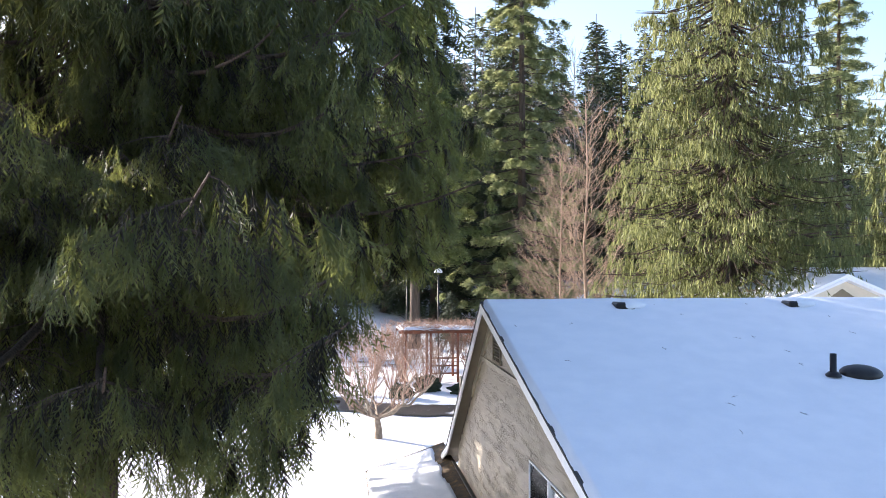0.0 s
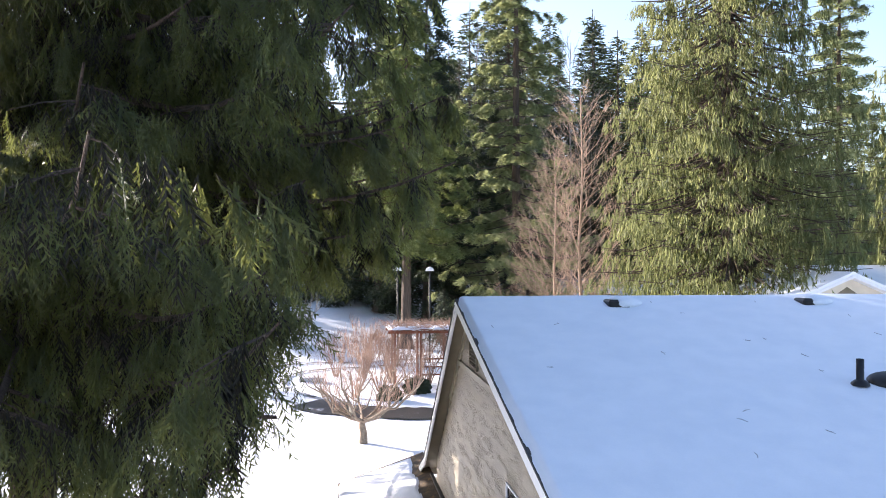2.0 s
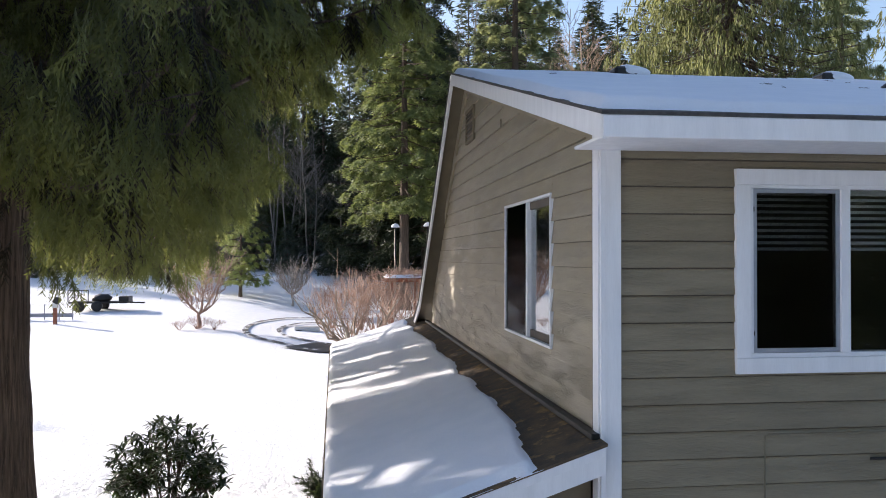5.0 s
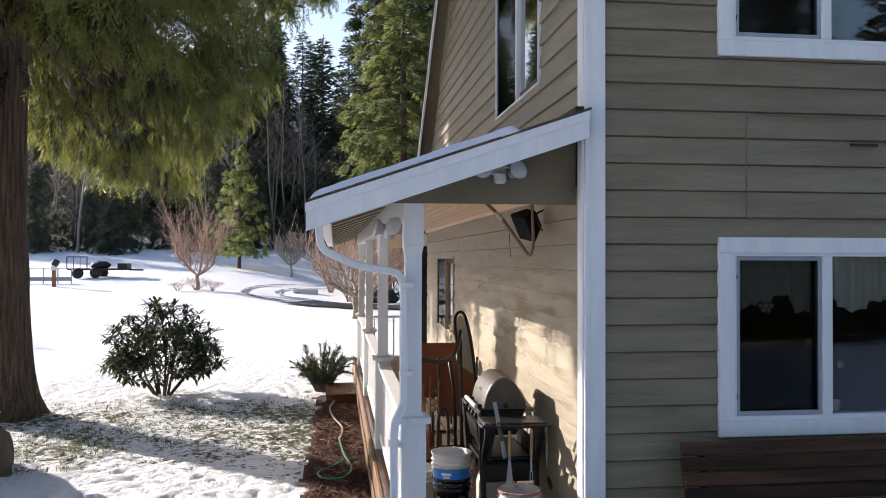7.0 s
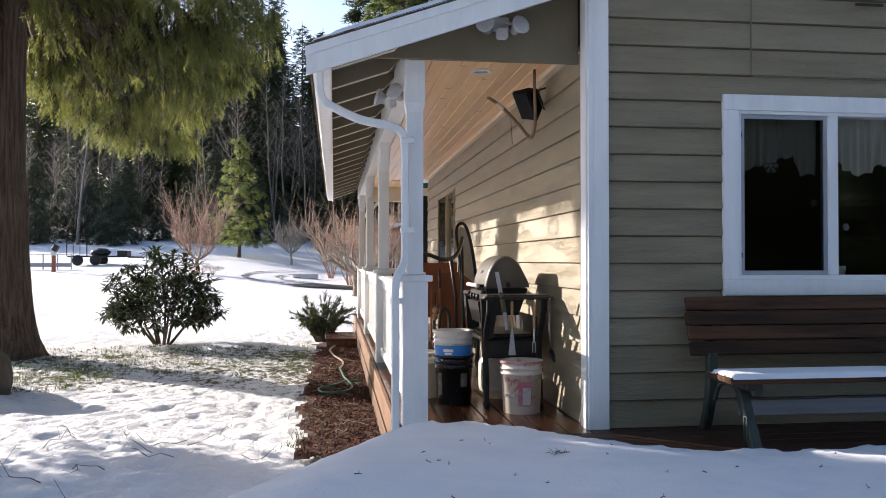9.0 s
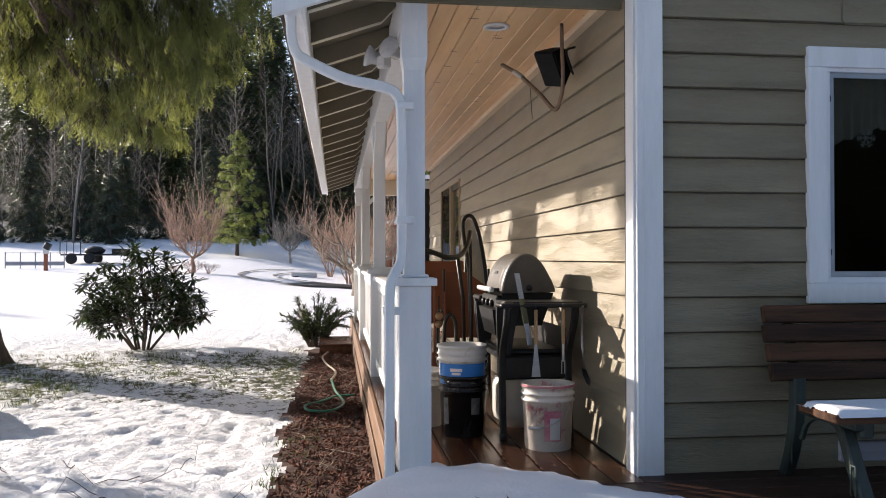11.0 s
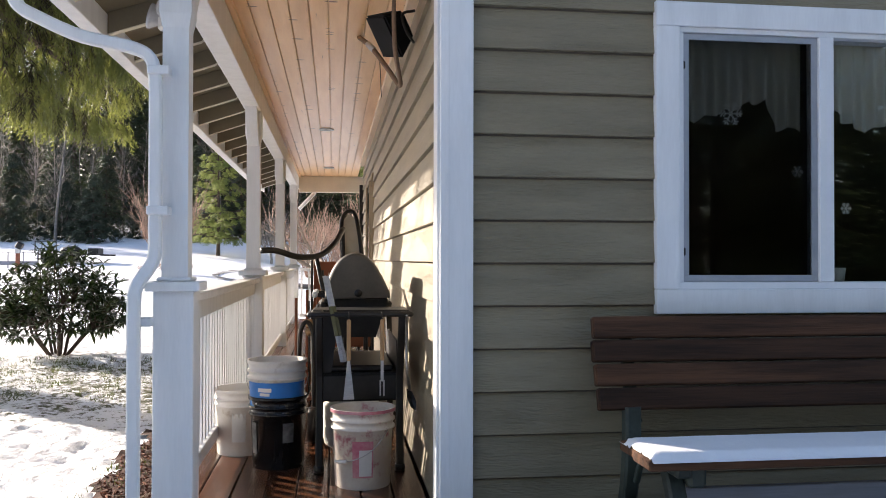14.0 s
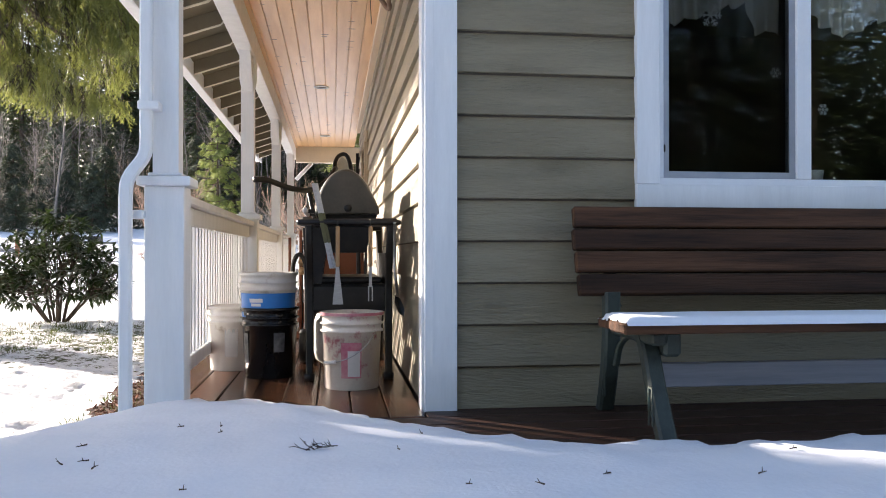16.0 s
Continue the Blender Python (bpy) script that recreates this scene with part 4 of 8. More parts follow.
def square_pipe(name, pts, w, d, material, parent, label=""):
    """A flat-sided pipe along pts, mitred at the bends."""
    pts = [Vector(p) for p in pts]
    verts, faces = [], []
    for i, p in enumerate(pts):
        t = (pts[min(i + 1, len(pts) - 1)] - pts[max(i - 1, 0)]).normalized()
        b = Vector((0, 1, 0))
        nrm = t.cross(b).normalized()
        for a, c in ((-1, -0.7), (-0.7, -1), (0.7, -1), (1, -0.7), (1, 0.7), (0.7, 1), (-0.7, 1), (-1, 0.7)):
            verts.append(p + nrm * (a * w / 2) + b * (c * d / 2))
    for i in range(len(pts) - 1):
        for k in range(8):
            faces.append((i * 8 + k, i * 8 + (k + 1) % 8, i * 8 + 8 + (k + 1) % 8, i * 8 + 8 + k))
    faces += [tuple(range(8))[::-1], tuple(range(len(verts) - 8, len(verts)))]
    return solid(name, verts, faces, material, parent, label)


DY = 0.14
square_pipe("downspout", smooth_path([(-1.715, DY, 2.32), (-1.715, DY, 2.2), (-1.69, DY, 2.1), (-1.61, DY, 2.05), (-1.45, DY + 0.02, 1.985), (-1.25, DY + 0.05, 1.95), (-1.18, DY + 0.06, 1.90), (-1.165, DY + 0.06, 1.78)], 5)
            + smooth_path([(-1.165, DY + 0.06, 1.2), (-1.165, DY + 0.06, 1.12), (-1.175, DY + 0.05, 1.06), (-1.222, DY, 0.97), (-1.232, DY - 0.01, 0.88), (-1.232, DY - 0.01, 0.6)], 5) + [(-1.232, DY - 0.01, -0.3)],
            0.05, 0.05, M_WHITE, gutter, "white downspout running down the corner post")
for z in (1.86, 1.28, 0.82):
    x = -1.165 if z > 1.1 else -1.232
    slab("pipe_strap", x - 0.029, x + 0.06, DY + 0.02, DY + 0.095, z - 0.018, z + 0.018, M_WHITE, gutter)


# ---- posts and railing ----
def porch_post(y, big=True):
    post = thing("porch_post", "white porch post on a boxed pedestal with a cap", "post", "porch posts", at=(PX, y, 0))
    a, s = 0.083, 0.054
    slab("pedestal", -a, a, -a, a, -0.02, 0.945, M_WHITE, post, bevel=0.004)
    slab("cap", -a - 0.028, a + 0.028, -a - 0.028, a + 0.028, 0.945, 0.985, M_WHITE, post, bevel=0.004)
    slab("collar", -s - 0.018, s + 0.018, -s - 0.018, s + 0.018, 0.985, 1.003, M_WHITE, post, bevel=0.006)
    bm = bmesh.new()
    box(bm, -s, s, -s, s, 1.0, 2.06)
    for vv in bmesh.ops.create_cube(bm, size=1)["verts"]:
        k = s if vv.co.z < 0 else s + 0.012
        vv.co = Vector((math.copysign(k, vv.co.x), math.copysign(k, vv.co.y), 2.0595 if vv.co.z < 0 else 2.12))
    box(bm, -s - 0.012, s + 0.012, -s - 0.012, s + 0.012, 2.1205, 2.42)
    part("shaft", bm, M_WHITE, post)
    for sg in (1, -1):
        if sg < 0 and y < 1:
            continue
        vs = [(-0.045, sg * s, 2.02), (0.045, sg * s, 2.02), (0.045, sg * s, 2.32), (-0.045, sg * s, 2.32), (-0.045, sg * (s + 0.26), 2.32), (0.045, sg * (s + 0.26), 2.32), (-0.045, sg * (s + 0.07), 2.1), (0.045, sg * (s + 0.07), 2.1)]
        solid("bracket", vs, [(0, 1, 2, 3), (3, 2, 5, 4), (0, 6, 7, 1), (6, 4, 5, 7), (0, 3, 4, 6), (1, 7, 5, 2)], M_WHITE, post)
    return post


POST_Y = [0.303, 3.75, 7.25, 10.8]
for y in POST_Y:
    porch_post(y)


def railing(y0, y1):
    rail = thing("railing", "white porch railing with square balusters", "railing", "porch railings", at=(PX, y0, 0))
    L = y1 - y0
    slab("top_rail", -0.06, 0.06, 0.001, L - 0.001, 0.885, 0.925, M_WHITE, rail, bevel=0.006)
    slab("rail_board", -0.02, 0.02, 0.002, L - 0.002, 0.79, 0.884, M_WHITE, rail)
    slab("bottom_rail", -0.035, 0.035, 0.002, L - 0.002, 0.09, 0.16, M_WHITE, rail)
    bm = bmesh.new()
    box(bm, -0.017, 0.017, -0.017, 0.017, 0.155, 0.795)
    me = bpy.data.meshes.new("baluster")
    bm.to_mesh(me)
    bm.free()
    me.materials.append(M_WHITE)
    k = round(L / 0.105)
    for i in range(1, k):
        b = put(new("baluster", me), rail)
        b.location = (0, L * i / k, 0)


for a, b in zip(POST_Y, POST_Y[1:]):
    railing(a + 0.085, b - 0.085)

# far end of the porch: dark timber posts and rail behind the house
far_rail = thing("railing", "dark and white railing at the far end of the porch", "railing")
slab("top_rail", -1.0, 1.2, 10.95, 11.03, 0.88, 0.93, M_WHITE, far_rail)
slab("bottom_rail", -1.0, 1.2, 10.97, 11.01, 0.1, 0.15, M_WHITE, far_rail)
for i in range(18):
    slab("baluster", -0.98 + i * 0.125, -0.95 + i * 0.125, 10.975, 11.005, 0.15, 0.88, M_WHITE, far_rail, bevel=0)
slab("dark_post", -0.02, 0.08, 10.0, 10.1, -0.02, 2.27, M_BLACK_METAL, far_rail, "dark timber post")
tube("brace", [(-1.03, 11.35, 1.95), (-0.75, 11.35, 2.25)], 0.04, M_WHITE, far_rail, sides=4)

# ---- deck ----
deck = thing("deck", "wet reddish-brown porch deck boards", "deck", kind="structure")
nb, bw = 8, 0.148
me_board = None
for i in range(nb):
    x0 = -1.19 + i * bw
    if me_board is None:
        bm = bmesh.new()
        box(bm, 0.003, bw - 0.003, 0.0, PORCH_END + 0.5, -0.035, 0.0, bevel=0.004)
        me_board = bpy.data.meshes.new("deck_board")
        bm.to_mesh(me_board)
        bm.free()
        me_board.materials.append(M_DECK)
    ob = put(new("deck_board", me_board), deck)
    ob.location = (x0, -0.13, 0.0)
for i in range(8):
    y1 = -0.135 - i * bw
    slab("deck_board", -1.22, HOUSE_X, y1 - bw + 0.003, y1 - 0.003, -0.037, -0.003, M_DECK_DARK, deck, bevel=0.004)
slab("deck_board", 0.0, HOUSE_X, -0.132, 0.0, -0.037, -0.003, M_DECK_DARK, deck, bevel=0.004)
slab("rim_board", -1.225, -1.192, -0.13, PORCH_END + 0.5, -0.2, -0.003, M_RIM, deck, "sunlit tan rim board")
slab("rim_board", -1.24, -1.226, -0.13, PORCH_END + 0.5, -0.38, -0.202, M_RIM, deck)
# black block stands in for the shade below the boards
slab("under_deck", -1.18, 0.0, -0.1, PORCH_END, -0.42, -0.04, M_BLACK, deck)

# steps half way along the porch
steps = thing("porch_step", "low brown wooden step beside the deck", "step")
slab("tread", -1.75, -1.25, 8.6, 9.9, -0.24, -0.2, M_DECK, steps)
slab("riser", -1.74, -1.25, 8.62, 9.88, -0.4, -0.241, M_DECK, steps)


# ---- snow bank in front of the porch ----
def bank_edge(x, y):
    """Distance inside the bank's outline, positive within."""
    left = (x + 1.22) * 0.86 + (0.45 - y) * 0.51 if y > -2.4 else 5
    left += 0.06 * wob(x, y, 2.2, 1)
    pts = [(-1.35, 0.46), (-1.0, 0.42), (-0.7, 0.3), (-0.41, 0.12), (-0.14, -0.2), (0.18, -0.45), (0.49, -0.66), (0.82, -0.71), (1.61, -0.66), (9, -0.8), (30, -0.8)]
    back = pts[-1][1]
    for (xa, ya), (xb, yb) in zip(pts, pts[1:]):
        if xa <= x < xb:
            back = ya + (yb - ya) * (x - xa) / (xb - xa)
    if x < pts[0][0]:
        back = 0.45
    return min(left, back + 0.1 * wob(x, y, 5, 4) + 0.06 * wob(x, y, 14, 6) - y)


bx = [*span(-4.5, 3.0, 0.055), *span(3.3, 14, 0.4), 40]
by = [-60, -30, -15, -8, *span(-5, 0.55, 0.055)]


def bank_z(x, y):
    e = bank_edge(x, y)
    z = -0.02 + 0.075 * (0.45 * sstep(0, 0.1, e) + 0.55 * sstep(0, 0.5, e)) + 0.022 * wob(x, y, 1.1, 5) * sstep(0, 0.4, e) + 0.008 * wob(x, y, 6, 8) + 0.007 * wob(x, y, 13, 3)
    left = (x + 1.22) * 0.86 + (0.45 - y) * 0.51
    if left < 0.3:
        z -= 0.5 * sstep(0.25, -0.65, left)
    return z


bank = grid_mesh("snow_bank", bx, by, bank_z, M_SNOW, lambda x, y: bank_edge(x, y) > -0.03 or ((x + 1.22) * 0.86 + (0.45 - y) * 0.51 > -0.7 and x < -1.25 and y < 0.4))
tagged(bank, "bluish shaded snow drifted over the patio and deck edge", "snow", kind="stuff")

# ---- planting bed with bark mulch ----
def bed_half(y):
    return 0.37 + 0.1 * wob(0, y, 0.9, 11) + 0.1 * wob(3, y, 3.1, 4)


bed = grid_mesh("mulch_bed", span(-2.15, -1.2, 0.04), span(0.2, 9.5, 0.05), lambda x, y: ground_z(x, y) + 0.045 + 0.025 * wob(x, y, 7, 2) + 0.015 * wob(x, y, 17, 5), M_MULCH,
                lambda x, y: x > -1.55 - bed_half(y) - 0.1 * wob(x, y, 3) and y > 0.9 + 0.3 * wob(x, 0, 3))
tagged(bed, "reddish bark mulch bed along the deck", "mulch", kind="stuff")
rc = np.random.RandomState(5)
N = 4200
cx, cy = rc.uniform(-1.92, -1.24, N), rc.uniform(0.9, 8.6, N)
inside_ = np.array([a > -1.55 - bed_half(b) - 0.1 * wob(a, b, 3) + 0.03 for a, b in zip(cx, cy)])
cx, cy = cx[inside_], cy[inside_]
N = len(cx)
cz = np.array([ground_z(a, b) + 0.06 + 0.02 * wob(a, b, 7, 2) for a, b in zip(cx, cy)])
ang, ln, wd = rc.uniform(0, 6.28, N), 0.005 + 0.03 * rc.uniform(0, 1, N) ** 2, rc.uniform(0.003, 0.008, N)
tilt = rc.uniform(-0.012, 0.02, N)
dx, dy = np.cos(ang), np.sin(ang)
quad = np.stack([np.stack([cx + dx * ln * a - dy * wd * b, cy + dy * ln * a + dx * wd * b, cz + tilt * a + 0.004], -1) for a, b in ((-1, -1), (1, -1), (1, 1), (-1, 1))]
                + [np.stack([cx, cy, cz - 0.008], -1)], 1).reshape(-1, 3)
base = np.arange(N)[:, None] * 5
tris = np.concatenate([base + np.array([t]) for t in ((0, 1, 2), (0, 2, 3), (1, 0, 4), (2, 1, 4), (3, 2, 4), (0, 3, 4))])
chips = new("bark_chips", tri_mesh("bark_chips", quad, tris, M_CHIP))
tagged(chips, "scattered reddish bark chips on the bed", "mulch", kind="stuff")


# ---- trees ----
def frond_template(pairs=6, width=0.16, bend=0.25, droop_tip=0.2, finger=0.13):
    """A hanging spray: a rib with paired leaflets joined to it, unit length, pointing down."""
    def rib(s):
        return np.array([0.0, bend * s * s * 0.6, -s])
    v, f = [], []
    for i in range(pairs):
        s = i / pairs * 0.92
        w = width * (0.5 + 0.65 * math.sin(math.pi * min(1, s * 0.9 + 0.12)))
        k = len(v)
        v += [rib(s), rib(s + finger)]
        for sg in (1, -1):
            v.append(rib(s + droop_tip) + np.array([sg * w, 0.07 * math.sin(i * 2.1 + sg), -0.04]))
        f += [(k, k + 1, k + 2), (k, k + 1, k + 3)]
        if i and pairs > 4:
            f.append((k - 4, k, k + 1))
    if pairs > 3:
        k = len(v)
        v += [rib(0.0) + [0.014, 0, 0], rib(1.05)]
        f.append((0, k, k + 1))
    return np.array(v), np.array(f)


def cedar_spray(seed, pairs=8):
    """A flat cedar spray: a hanging rib and two side ribs, each a comb of narrow forward-pointing leaflets."""
    r = random.Random(seed)
    side, bend = r.uniform(-0.2, 0.2), r.uniform(0.2, 0.5)
    v, f = [], []

    def comb(start, way, length, n, reach_):
        def rib(s):
            return start + way * (s * length) + np.array([side * s * s * length, bend * s * s * 0.5 * length, -0.12 * s * s * length])
        turn_ = np.array([way[2], 0.0, -way[0]])
        for i in range(n * 2):
            sg = 1 if i % 2 else -1
            s = 0.03 + 0.88 * i / (n * 2) + r.uniform(0, 0.05)
            ln = reach_ * (0.55 + 0.6 * math.sin(math.pi * min(1.0, s * 0.85 + 0.15))) * r.uniform(0.65, 1.3)
            p = rib(s)
            tip = p + turn_ * (sg * ln * 0.72) + way * (ln * 0.85) + np.array([0, r.uniform(-0.05, 0.05), -0.25 * ln])
            k = len(v)
            v.extend([p, rib(min(1.0, s + 0.045 / length)), tip])
            f.append((k, k + 1, k + 2))
        k = len(v)
        v.extend([rib(0.0) + turn_ * 0.012, rib(0.0) - turn_ * 0.012, rib(1.06)])
        f.append((k, k + 1, k + 2))
    down = np.array([0.0, 0.0, -1.0])
    comb(np.zeros(3), down, 1.0, pairs, 0.13)
    for sg, s in ((1, 0.1 + r.uniform(0, 0.1)), (-1, 0.25 + r.uniform(0, 0.15))):
        a = r.uniform(0.35, 0.6)
        comb(np.array([side * s * s, bend * s * s * 0.3, -s]), np.array([sg * math.sin(a), 0.0, -math.cos(a)]), 0.55 * r.uniform(0.8, 1.15), 5, 0.1)
    return np.array(v), np.array(f)


def scatter(template, places, heading, lean_out, size, rnd, twist=0.5, turn=0.6):
    """Copies of a spray at places (n, 3), turned to heading and leaning by lean_out, as arrays."""
    tv, tf = template
    n = len(places)
    h = heading + rnd.normal(0, twist, n)
    lean_ = lean_out + rnd.normal(0, 0.18, n)
    roll = rnd.uniform(-turn, turn, n)
    v = np.repeat(tv[None], n, 0) * size[:, None, None]
    c, s = np.cos(roll)[:, None], np.sin(roll)[:, None]
    x, y, z = v[..., 0], v[..., 1], v[..., 2]
    x, y = x * c - y * s, x * s + y * c
    c, s = np.cos(lean_)[:, None], np.sin(lean_)[:, None]
    y, z = y * c - z * s, y * s + z * c
    c, s = np.cos(h - math.pi / 2)[:, None], np.sin(h - math.pi / 2)[:, None]
    x, y = x * c - y * s, x * s + y * c
    v = np.stack([x, y, z], -1) + places[:, None]
    f = tf[None] + (np.arange(n) * len(tv))[:, None, None]
    return v.reshape(-1, 3), f.reshape(-1, 3)


def limb_path(z0, az, length, drop, rise, base_r, n=9, wav=0.25, rnd=None):
    """A limb leaving a trunk: out, sagging, and lifting again at its end. Places along it."""
    out = []
    side = 0.0
    for i in range(n + 1):
        t = i / n
        r = base_r + length * t
        side += rnd.normal(0, wav / n)
        z = z0 - drop * math.sin(t * math.pi * 0.62) + rise * t ** 3
        a = az + side / max(0.5, r)
        out.append((r * math.cos(a), r * math.sin(a), z))
    return out


def add_mesh(store, v, f):
    store[1].append(np.asarray(f) + store[2][0])
    store[0].append(np.asarray(v))
    store[2][0] += len(v)


def quads_to_tris(f):
    out = []
    for q in f:
        for i in range(1, len(q) - 1):
            out.append((q[0], q[i], q[i + 1]))
    return out


def trunk_mesh(height, r0, r1, sides=18, rows=26, flare=0.6, ridges=0.05, seed=0.0, curve=0.1, furrow=0.0):
    v, f = [], []
    for j in range(rows + 1):
        t = (j / rows) ** 1.4
        z = height * t - 0.25 * (j == 0)
        r = (r0 + (r1 - r0) * t) * (1 + flare * math.exp(-z / 0.45) if z < 4 else 1)
        for k in range(sides):
            a = 2 * math.pi * k / sides
            q = r * (1 + ridges * math.sin(a * 5 + seed) + ridges * 0.8 * noise.noise(Vector((math.cos(a) * 2, math.sin(a) * 2, z * 0.5 + seed))) + flare * 0.35 * math.exp(-max(z, 0) / 0.35) * math.sin(a * 4 + seed))
            if furrow:      # long interlacing ridges of bark
                q += furrow * (1 - 2 * abs(noise.noise(Vector((math.cos(a) * r0 * 16, math.sin(a) * r0 * 16, z * 0.9)))) - 0.5 * abs(noise.noise(Vector((math.cos(a) * r0 * 34, math.sin(a) * r0 * 34, z * 2.2)))))
            v.append((q * math.cos(a) + curve * wob(z, 0, 0.15, seed), q * math.sin(a) + curve * wob(z, 5, 0.15, seed), z))
    for j in range(rows):
        for k in range(sides):
            f.append((j * sides + k, j * sides + (k + 1) % sides, (j + 1) * sides + (k + 1) % sides, (j + 1) * sides + k))
    return v, f


COARSE = frond_template(6, 0.12, 0.35, 0.24, 0.1)


def conifer(name, label, at, height, r_trunk, crown_lo, crown_r, limbs, sprays, leaf, seed, spray=0.4, droop=1.0, lift=0.5, shape=1.0,
            side_len=0.22, template=None, bark=None, reach=None, lean_out=0.35, group="", bare=0.12, hem=None, far=False, clumps=0, low=1.15, turn=0.6, gaps=0.0, detail=None, clear=None, shaft=None, dead=0, inner=0.0, thin_top=0.5, airy=0.0):
    """A conifer: trunk, drooping limbs, and a crown of hanging sprays on side twigs."""
    rnd = np.random.RandomState(seed)
    tree = thing(name, label, "tree", group, at=at)
    tv, tf = trunk_mesh(height, r_trunk, r_trunk * 0.1, seed=seed, sides=120 if inner else (20 if r_trunk > 0.3 else 9), rows=110 if inner else (26 if r_trunk > 0.3 else 12), flare=0.5 if r_trunk > 0.3 else 0.2, furrow=0.035 if inner else 0.0)
    wood, leaves, old = ([], [], [0]), ([], [], [0]), ([], [], [0])
    add_mesh(wood, [tuple(q) for q in tv], quads_to_tris(tf))
    template = template or frond_template()
    forms = template if isinstance(template, list) else [template]
    for i in range(limbs):
        u = (i + rnd.uniform(0, 1)) / limbs
        z0 = crown_lo + (height - crown_lo) * u ** low
        az = i * 2.399 + rnd.normal(0, 0.35)
        t = (z0 - crown_lo) / (height - crown_lo)
        length = crown_r * (min(1.0, 0.8 + t * 2) * (1 - t) ** shape + 0.04) * rnd.uniform(0.72, 1.04)
        if reach:
            length *= reach(az, z0)
        if length < 0.012 * height:
            continue
        r_at = r_trunk * (1 - 0.9 * z0 / height)
        pts = limb_path(z0, az, length, droop * length * rnd.uniform(0.14, 0.3), lift * length * rnd.uniform(0.05, 0.25), r_at * 0.7, rnd=rnd)
        if hem:
            up = max(0.0, hem(pts[-1][0], pts[-1][1]) - 0.1 - pts[-1][2])
            if clear:
                up = max(up, max(clear(q[0], q[1]) - q[2] for q in pts))
            if up > 0.45:
                continue
            pts = [(q[0], q[1], q[2] + up) for q in pts]
        arr = np.array(pts)
        fine_limb = detail is None or detail(az, z0)
        m = max(4, int(sprays * (0.3 + 0.7 * length / crown_r) * (1.0 if fine_limb else (thin_top if z0 > 12 else 0.6))))
        tt = bare + (1 - bare) * rnd.uniform(0, 1, m) ** 0.75
        idx = np.clip(tt * 9, 0, 8.999)
        lo = idx.astype(int)
        fr = (idx - lo)[:, None]
        on = arr[lo] * (1 - fr) + arr[lo + 1] * fr
        off = rnd.normal(0, 1, m) * side_len * length * (1.15 - tt * 0.8)
        if clumps:
            nbr = max(4, int(clumps * length / crown_r))
            pick = rnd.randint(0, nbr, m)
            bt, bo = bare + (1 - bare) * (np.arange(nbr) + rnd.uniform(0, 1, nbr)) / nbr, rnd.uniform(0.6, 1.5, nbr) * np.where(np.arange(nbr) % 2, 1, -1)
            tt = np.clip(bt[pick] + rnd.normal(0, 0.006, m), 0, 1)
            idx = np.clip(tt * 9, 0, 8.999)
            lo = idx.astype(int)
            fr = (idx - lo)[:, None]
            on = arr[lo] * (1 - fr) + arr[lo + 1] * fr
            off = bo[pick] * rnd.uniform(0.05, 1, m) * side_len * 1.5 * length * (1.1 - tt * 0.75)
        perp = np.array([-math.sin(az), math.cos(az), 0])
        fwd = np.array([math.cos(az), math.sin(az), 0])
        place = on + perp * off[:, None] + fwd * (np.abs(off) * 0.45)[:, None]
        place[:, 2] -= np.abs(off) * 0.28 * droop + rnd.uniform(0, 0.12, m)
        if hem:
            keep = np.array([q[2] - 0.45 > hem(q[0], q[1]) for q in place])
            place, off, on, m = place[keep], off[keep], on[keep], int(keep.sum())
            if m < 0.3 * len(keep):
                continue
        if gaps and m:
            keep = np.array([noise.noise(Vector(q) * 0.75) + 0.35 * noise.noise(Vector(q) * 2.3) < gaps - (0.06 if q[2] < 6 else 0.0) - 0.16 * sstep(8.5, 11.0, q[2]) * airy for q in place])
            place, off, on, m = place[keep], off[keep], on[keep], int(keep.sum())
        if shaft and m:
            keep = np.array([not shaft(*q) for q in place])
            place, off, on, m = place[keep], off[keep], on[keep], int(keep.sum())
        if m < 3:
            continue
        rr = [max(0.008, 0.012 + 0.011 * length * (1 - k / 9) ** 1.2) * min(1, height / 3) for k in range(10)]
        if hem:
            last = max([k for k, q in enumerate(pts) if q[2] > hem(q[0], q[1]) + 0.1] + [2])
            pts, rr = pts[:last + 1], rr[:last + 1]
        lv, lf = sweep(pts[::3] if far else pts, rr[::3] if far else rr, 3 if far else 5, False)
        add_mesh(wood, [tuple(q) for q in lv], quads_to_tris(lf))
        for k in range(0, 0 if far else m, 9):
            if np.linalg.norm(on[k] - place[k]) > 1.1:
                continue
            sv, sf = sweep([tuple(on[k]), tuple((on[k] + place[k]) / 2 + [0, 0, 0.03]), tuple(place[k])], [0.012, 0.008, 0.004], 3, False)
            add_mesh(wood, [tuple(q) for q in sv], quads_to_tris(sf))
        for _ in range(dead if fine_limb and z0 < 14 else 0):      # dead twigs near the trunk
            k = rnd.randint(1, 6)
            q, d = Vector(pts[min(k, len(pts) - 1)]), Vector((math.cos(az + rnd.normal(0, 0.8)), math.sin(az + rnd.normal(0, 0.8)), rnd.uniform(-0.9, 0.2)))
            ln = rnd.uniform(0.4, 1.3)
            tw = [q, q + d * ln * 0.4, q + d * ln * 0.75 + Vector((0, 0, -0.08)), q + d * ln + Vector((0, 0, -0.25))]
            sv, sf = sweep(tw, [0.011, 0.008, 0.006, 0.003], 3, False)
            add_mesh(wood, [tuple(x) for x in sv], quads_to_tris(sf))
